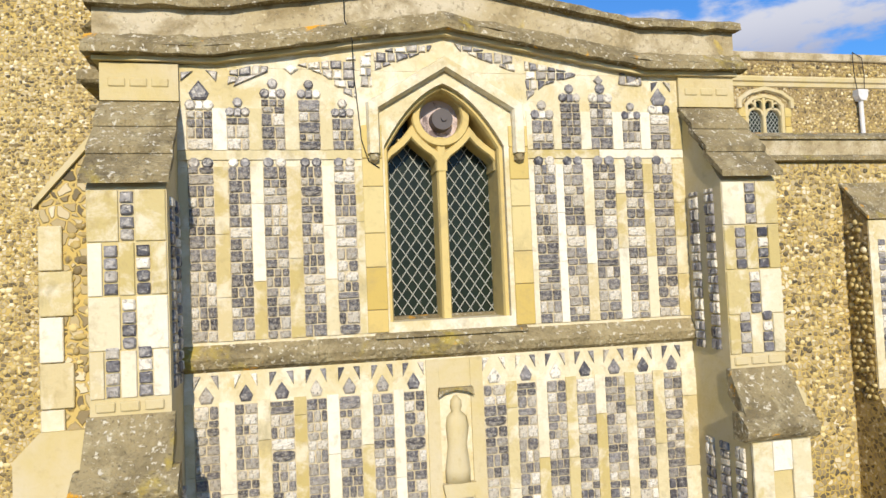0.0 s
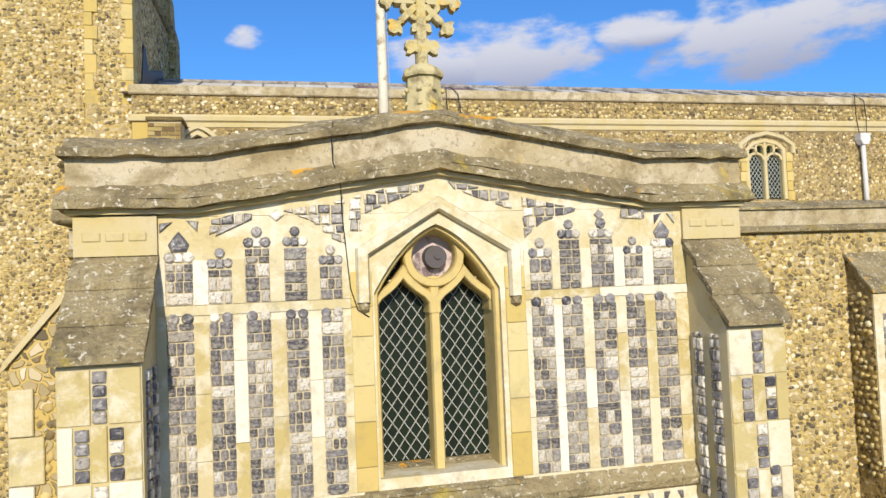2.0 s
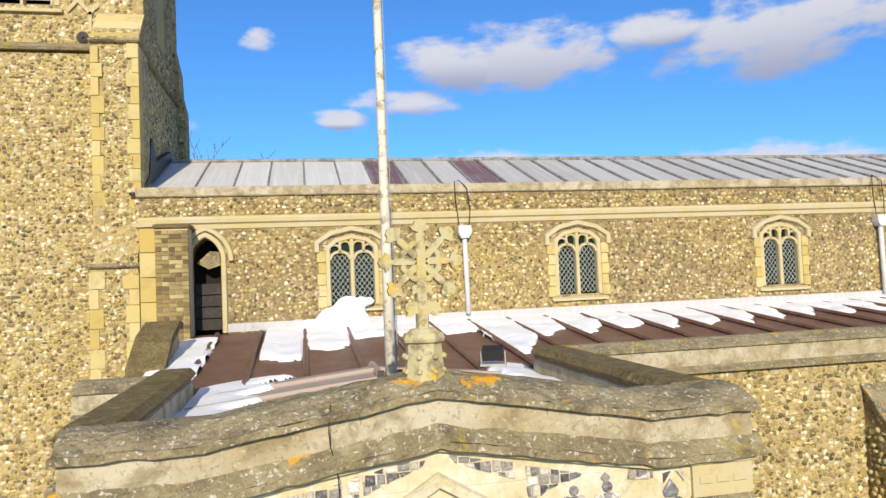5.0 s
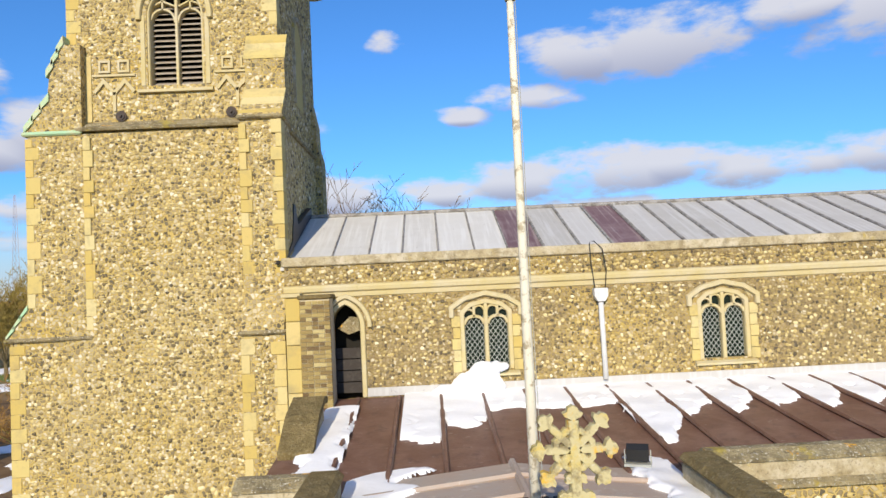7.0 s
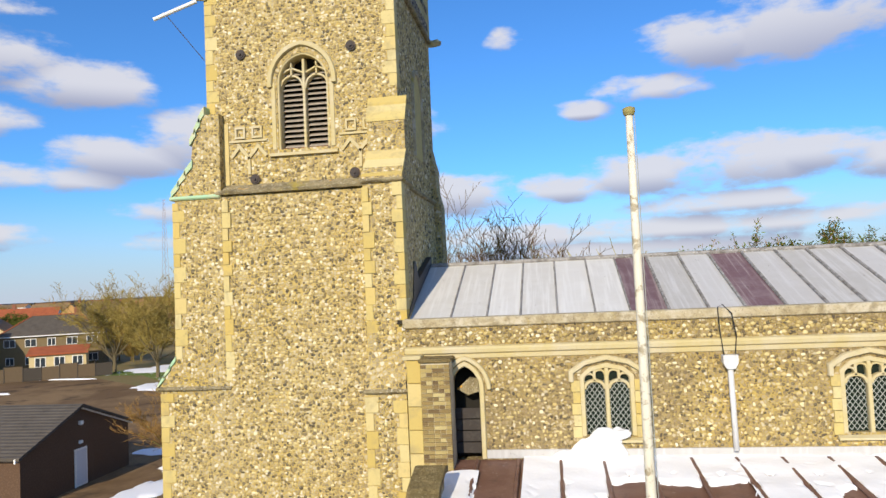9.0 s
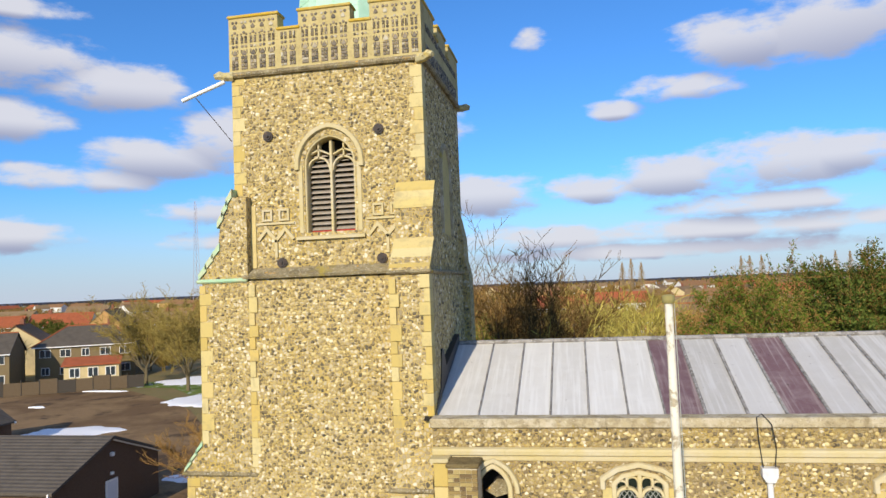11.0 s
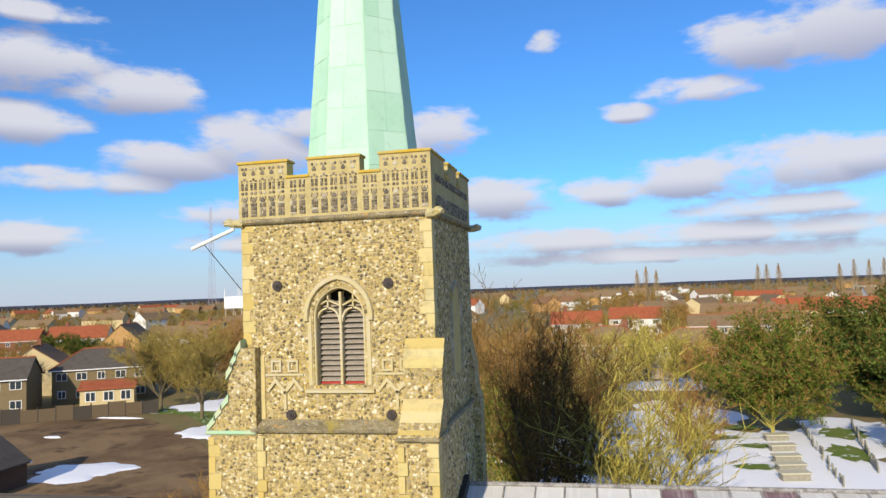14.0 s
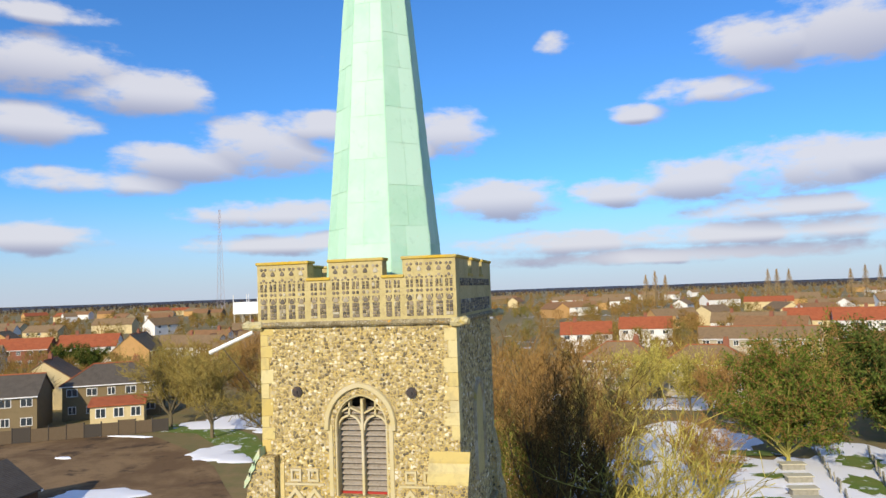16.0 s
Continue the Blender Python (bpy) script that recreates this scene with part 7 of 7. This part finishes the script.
house(60, 225, -14, 15, 9, 5.4, 3.2, "cream", "red", "cream rendered house with red tiled roof", wins=(4, 2), group="white houses with red roofs")
house(112, 235, -18, 26, 9, 5.4, 3.2, "red", "red", "red brick terrace with red tiled roof", wins=(8, 2))
house(50, 135, -15, 13, 8, 5.0, 2.8, "red", "brown", "red brick house with brown roof behind evergreens", wins=(4, 2))
# the rest of the town
for k in range(150):
    az = radians(hrng.uniform(-62, 50))
    dist = hrng.uniform(190, 900)
    x, y = dist * math.sin(az), dist * math.cos(az)
    house(x, y, hrng.uniform(-35, 35) + (90 if hrng.random() < 0.3 else 0), hrng.uniform(11, 26), hrng.uniform(8, 9), 5.0, hrng.uniform(2.4, 3.4), hrng.choice(("brown", "white", "white", "cream", "cream", "orange")), hrng.choice(("red", "brown", "dull", "dull", "brown")), "two-storey house in the distant town", wins=(hrng.choice((3, 4)), 2) if dist < 420 else (0, 0), chimney=dist < 500, group="town houses")

# ---- brick hut, fence, mast and water tower ----
hut = thing("brick_hut", "low dark brick hut with grey tiled roof and white door", "hut", (-31.4, 35.35, 0))
part("wall", pr([(-4.4, 0), (4.4, 0), (4.4, 2.6), (0, 4.2), (-4.4, 2.6)], -6.0, 6.0, "x"), mat("dark_brown_brick", (0.10, 0.058, 0.035), 0.9, var=((12, 4, 0.45, 0.7, (0.16, 0.10, 0.06), 0.7),), bump=((14, 0.4, 0.02),)), hut)
for sg in (-1, 1):
    part("roof", pr([(sg * 4.75, 2.50), (sg * 4.75, 2.64), (0, 4.42), (0, 4.26)], -6.2, 6.25, "x"), ROOFS["grey"], hut)
    part("bargeboard", pr([(sg * 4.8, 2.40), (sg * 4.8, 2.60), (0, 4.38), (0, 4.18)], 6.0, 6.08, "x"), WHITE, hut)
dd = part("door", bx(6.0, 6.06, -0.5, 0.5, 0.05, 2.05), WHITE, hut, "white door")
part("panel", bx(6.06, 6.07, -0.40, 0.40, 0.15, 1.95), mat("pale_door_panel", (0.62, 0.64, 0.68), 0.6), dd)
part("lamp", bx(6.0, 6.15, -0.10, 0.12, 3.3, 3.5), WHITE, hut)
part("lamp", bx(6.0, 6.12, -0.12, 0.10, 2.3, 2.45), WHITE, hut)
shed = thing("tiled_shed", "low brick shed with dark pantiled roof by the car park", "shed", (-50.2, 46.0, 0))
part("wall", pr([(-3.3, 0), (3.3, 0), (3.3, 2.0), (0, 4.2), (-3.3, 2.0)], -6.0, 6.0), bpy.data.materials["dark_brown_brick"], shed)
for sg in (-1, 1):
    part("roof", pr([(sg * 3.6, 1.85), (sg * 3.6, 1.99), (0, 4.42), (0, 4.26)], -6.2, 6.2), ROOFS["grey"], shed)
    part("bargeboard", pr([(sg * 3.62, 1.78), (sg * 3.62, 1.95), (0, 4.38), (0, 4.2)], 6.0, 6.22), WHITE, shed)
for k, (x, y, h) in enumerate(((-131, 152, 6.0), (-126, 154, 6.4), (-121, 150, 5.6))):
    tree(x, y, h, 140 + k, BARK, TWIG, "dense dark green evergreen behind the houses", trunk=0.5, mains=10, open_=60, levels=3, kids=(3, 3), arch=0.2, leaves=9000, leaf_size=0.5, thin=0.02, name="evergreen_bush")
FENCE = mat("weathered_fence", (0.12, 0.085, 0.05), 0.9, var=((5, 5, 0.45, 0.7, (0.14, 0.10, 0.06), 0.7),))
FENCE_D = mat("dark_fence", (0.06, 0.05, 0.04), 0.9)
fence = thing("fence", "timber and concrete panel fence along the car park", "fence", (-70, 82, 0))
p0, p1 = Vector((-84, 70.5, 0)), Vector((-57, 85.5, 0))
nf = 15
for k in range(nf):
    a, b = p0.lerp(p1, k / nf), p0.lerp(p1, (k + 1) / nf)
    d = (b - a).normalized()
    q = part("panel", bx(0.05, (b - a).length - 0.05, -0.03, 0.03, 0.05, 1.7 + 0.25 * (k % 3 == 0)), FENCE if k % 4 < 2 else (FENCE_D if k % 4 == 2 else FENCE), fence)
    q.location, q.rotation_euler = a - Vector((-70, 82, 0)), (0, 0, math.atan2(d.y, d.x))
    q = part("post", bx(-0.06, 0.06, -0.06, 0.06, 0, 2.0), FENCE_D, fence)
    q.location = a - Vector((-70, 82, 0))
bins = thing("wheelie_bin", "blue plastic wheelie bin by the fence", "bin", (-68.6, 83.3, 0))
part("body", bx(-0.35, 0.35, -0.35, 0.35, 0, 1.0, bevel=0.04), mat("blue_plastic", (0.02, 0.13, 0.45), 0.5), bins)
part("lid", bx(-0.38, 0.38, -0.4, 0.38, 1.0, 1.08, bevel=0.03), bpy.data.materials["blue_plastic"], bins)
bin2 = thing("wheelie_bin", "dark green plastic wheelie bin by the fence", "bin", (-67.6, 83.9, 0))
part("body", bx(-0.35, 0.35, -0.35, 0.35, 0, 1.0, bevel=0.04), mat("green_plastic", (0.02, 0.12, 0.03), 0.5), bin2)
part("lid", bx(-0.38, 0.38, -0.4, 0.38, 1.0, 1.08, bevel=0.03), bpy.data.materials["green_plastic"], bin2)
# lattice mast
mast = thing("radio_mast", "tall slender lattice radio mast on the horizon", "mast", (-463, 800, 0))
MAST = mat("mast_steel", (0.42, 0.38, 0.42), 0.7)
bm = bmesh.new()
for q in range(3):
    a = 2 * math.pi * q / 3
    tube(bm, [(5.5 * math.cos(a), 5.5 * math.sin(a), 0), (1.2 * math.cos(a), 1.2 * math.sin(a), 128)], [0.28, 0.2], 4)
part("leg", bm, MAST, mast)
bm = bmesh.new()
for k in range(16):
    z0, z1 = 8 * k, 8 * (k + 1)
    for q in range(3):
        a, b = 2 * math.pi * q / 3, 2 * math.pi * (q + 1) / 3
        r0, r1 = 5.5 - 4.3 * z0 / 128, 5.5 - 4.3 * z1 / 128
        tube(bm, [(r0 * math.cos(a), r0 * math.sin(a), z0), (r1 * math.cos(b), r1 * math.sin(b), z1)], 0.12, 3)
part("bracing", bm, MAST, mast)
# white tank on a frame with aerials
tank = thing("water_tower", "white tank on a steel frame carrying phone aerials", "water tower", (-158, 300, 0))
part("tank", bx(-6.5, 6.5, -5, 5, 9.5, 15.0, bevel=0.2), WHITE, tank)
bm = bmesh.new()
for xx in (-6, -2, 2, 6):
    for yy in (-4.5, 4.5):
        tube(bm, [(xx, yy, 0), (xx, yy, 9.5)], 0.3, 6)
part("leg", bm, WALLS["grey"], tank)
bm = bmesh.new()
for xx in (-6.2, 0.5, 1.5, 5.8):
    tube(bm, [(xx, -4.8, 15), (xx, -4.8, 18.5 if xx < 3 else 17)], 0.16, 6)
part("aerial", bm, WHITE, tank)

# ---- distance: woods, poplars and hills ----
WOOD = mat("far_bare_woods", (0.24, 0.16, 0.07), 0.95, spec=0.05, random_by="island", rand=((0, (0.11, 0.066, 0.02)), (0.5, (0.23, 0.14, 0.042)), (0.8, (0.34, 0.21, 0.062)), (1, (0.18, 0.14, 0.035))), var=((0.03, 3, 0.50, 0.62, (0.10, 0.115, 0.03), 0.7), (0.011, 3, 0.52, 0.62, (0.34, 0.17, 0.07), 0.5)))


def tree_field(name, n, seed, dmin, dmax, hmin, hmax, twigs, width, label, material, az0=-64, az1=56):
    """Far bare trees: a stem and a rounded head of many thin upswept twigs each, uneven in height."""
    r = np.random.default_rng(seed)
    az, dist = np.radians(r.uniform(az0, az1, n)), dmin * (dmax / dmin) ** r.random(n)
    h = r.uniform(hmin, hmax, n)
    spread = h * r.uniform(0.28, 0.5, n)
    centre = np.stack((dist * np.sin(az), dist * np.cos(az), np.zeros(n)), 1)
    a = r.uniform(0, 2 * np.pi, (n, twigs))
    v = r.random((n, twigs))
    rad = np.sqrt(r.random((n, twigs))) * np.sin(np.pi * (0.12 + 0.80 * v)) * spread[:, None]
    z = h[:, None] * (0.12 + 0.72 * v)
    out_ = np.stack((np.cos(a), np.sin(a), np.zeros_like(a)), 2)
    p = centre[:, None, :] + out_ * rad[..., None]
    p[..., 2] = z
    d = out_ * r.uniform(0.1, 0.9, (n, twigs, 1)) + r.normal(0, 0.3, (n, twigs, 3))
    d[..., 2] = r.uniform(0.5, 1.2, (n, twigs))
    tip = p + d * (h * 0.17)[:, None, None]
    side = np.stack((np.cos(az), -np.sin(az), np.zeros(n)), 1)[:, None, :] * (width * r.uniform(0.5, 1.3, (n, twigs, 1)))
    vt = np.stack((p - side / 2, p + side / 2, tip), 2).reshape(-1, 3)
    stem = np.stack((centre - side[:, 0] * 0.8, centre + side[:, 0] * 0.8, centre + np.stack((0 * h, 0 * h, h * 0.8), 1)), 1).reshape(-1, 3)
    vt = np.concatenate((vt, stem))
    return tagged(link_mesh(name, vt.tolist(), np.arange(len(vt)).reshape(-1, 3).tolist(), material), label, "woodland", kind="stuff")


tree_field("garden_trees", 620, 71, 112, 420, 4, 8.5, 300, 0.13, "bare brown garden trees scattered through the town", WOOD)
tree_field("far_trees", 2300, 72, 400, 1500, 4, 8, 80, 0.40, "distant belts of bare brown trees", WOOD)
# the horizon woods carry distance haze in their bluish dark colour
tree_field("horizon_woods", 2200, 73, 1400, 2500, 4, 8, 45, 1.3, "woods along the horizon, bluish dark with painted distance haze", mat("haze_tinted_woods", (0.06, 0.055, 0.06), 0.95, spec=0.05, random_by="island", rand=((0, (0.04, 0.04, 0.05)), (1, (0.11, 0.085, 0.065)))))
POPLAR = mat("bare_poplar", (0.36, 0.25, 0.12), 0.95)
for k, az in enumerate((3.5, 4.2, 4.95, 12.2, 12.8, 13.6, 17.5, 18.4, 19.3, 20.2, 26.0, 27.0)):
    d = 520
    r = np.random.default_rng(700 + k)
    t = thing("poplar", "tall narrow bare poplar standing above the town", "tree", (d * math.sin(radians(az)), d * math.cos(radians(az)), 0), "poplars on the skyline")
    bm = bmesh.new()
    h = float(r.uniform(21, 25))
    tube(bm, [(0, 0, 0), (0, 0, h)], [0.4, 0.05], 5)
    part("trunk", bm, BARK, t)
    verts, faces = [], []
    for _ in range(700):
        z = h * r.uniform(0.15, 1.0)
        w = 2.7 * math.sin(math.pi * min(1, (z / h) ** 0.7)) + 0.2
        a = r.uniform(0, 6.28)
        p = Vector((math.cos(a) * w * r.random(), math.sin(a) * w * r.random(), z))
        q = p + Vector((math.cos(a) * 0.5, math.sin(a) * 0.5, r.uniform(0.8, 2.0)))
        b = len(verts)
        verts += [tuple(p), tuple(p + Vector((0.16, 0.12, 0))), tuple(q)]
        faces.append((b, b + 1, b + 2))
    link_mesh("crown", verts, faces, POPLAR, t)
# dark blue hill colour has the haze of distance mixed in
HILL = mat("haze_painted_hill", (0.035, 0.042, 0.065), 0.95, var=((0.004, 5, 0.4, 0.7, (0.06, 0.055, 0.06), 0.6),))
verts, faces = [], []
n = 120
for i in range(n + 1):
    az = radians(-75 + 150 * i / n)
    h = 6 + 4 * noise.noise((i * 0.13, 2.0, 0)) + 2 * noise.noise((i * 0.6, 5.0, 0))
    for dist, z in ((2500, 0), (2900, h), (3400, h * 0.9), (3900, 0)):
        verts.append((dist * math.sin(az), dist * math.cos(az), z))
for i in range(n):
    for j in range(3):
        faces.append((4 * i + j, 4 * i + 4 + j, 4 * i + 5 + j, 4 * i + 1 + j))
tagged(link_mesh("hills", verts, faces, HILL, smooth=True), "low wooded hills on the horizon, distance haze put into their dark blue colour", "hills", kind="structure")
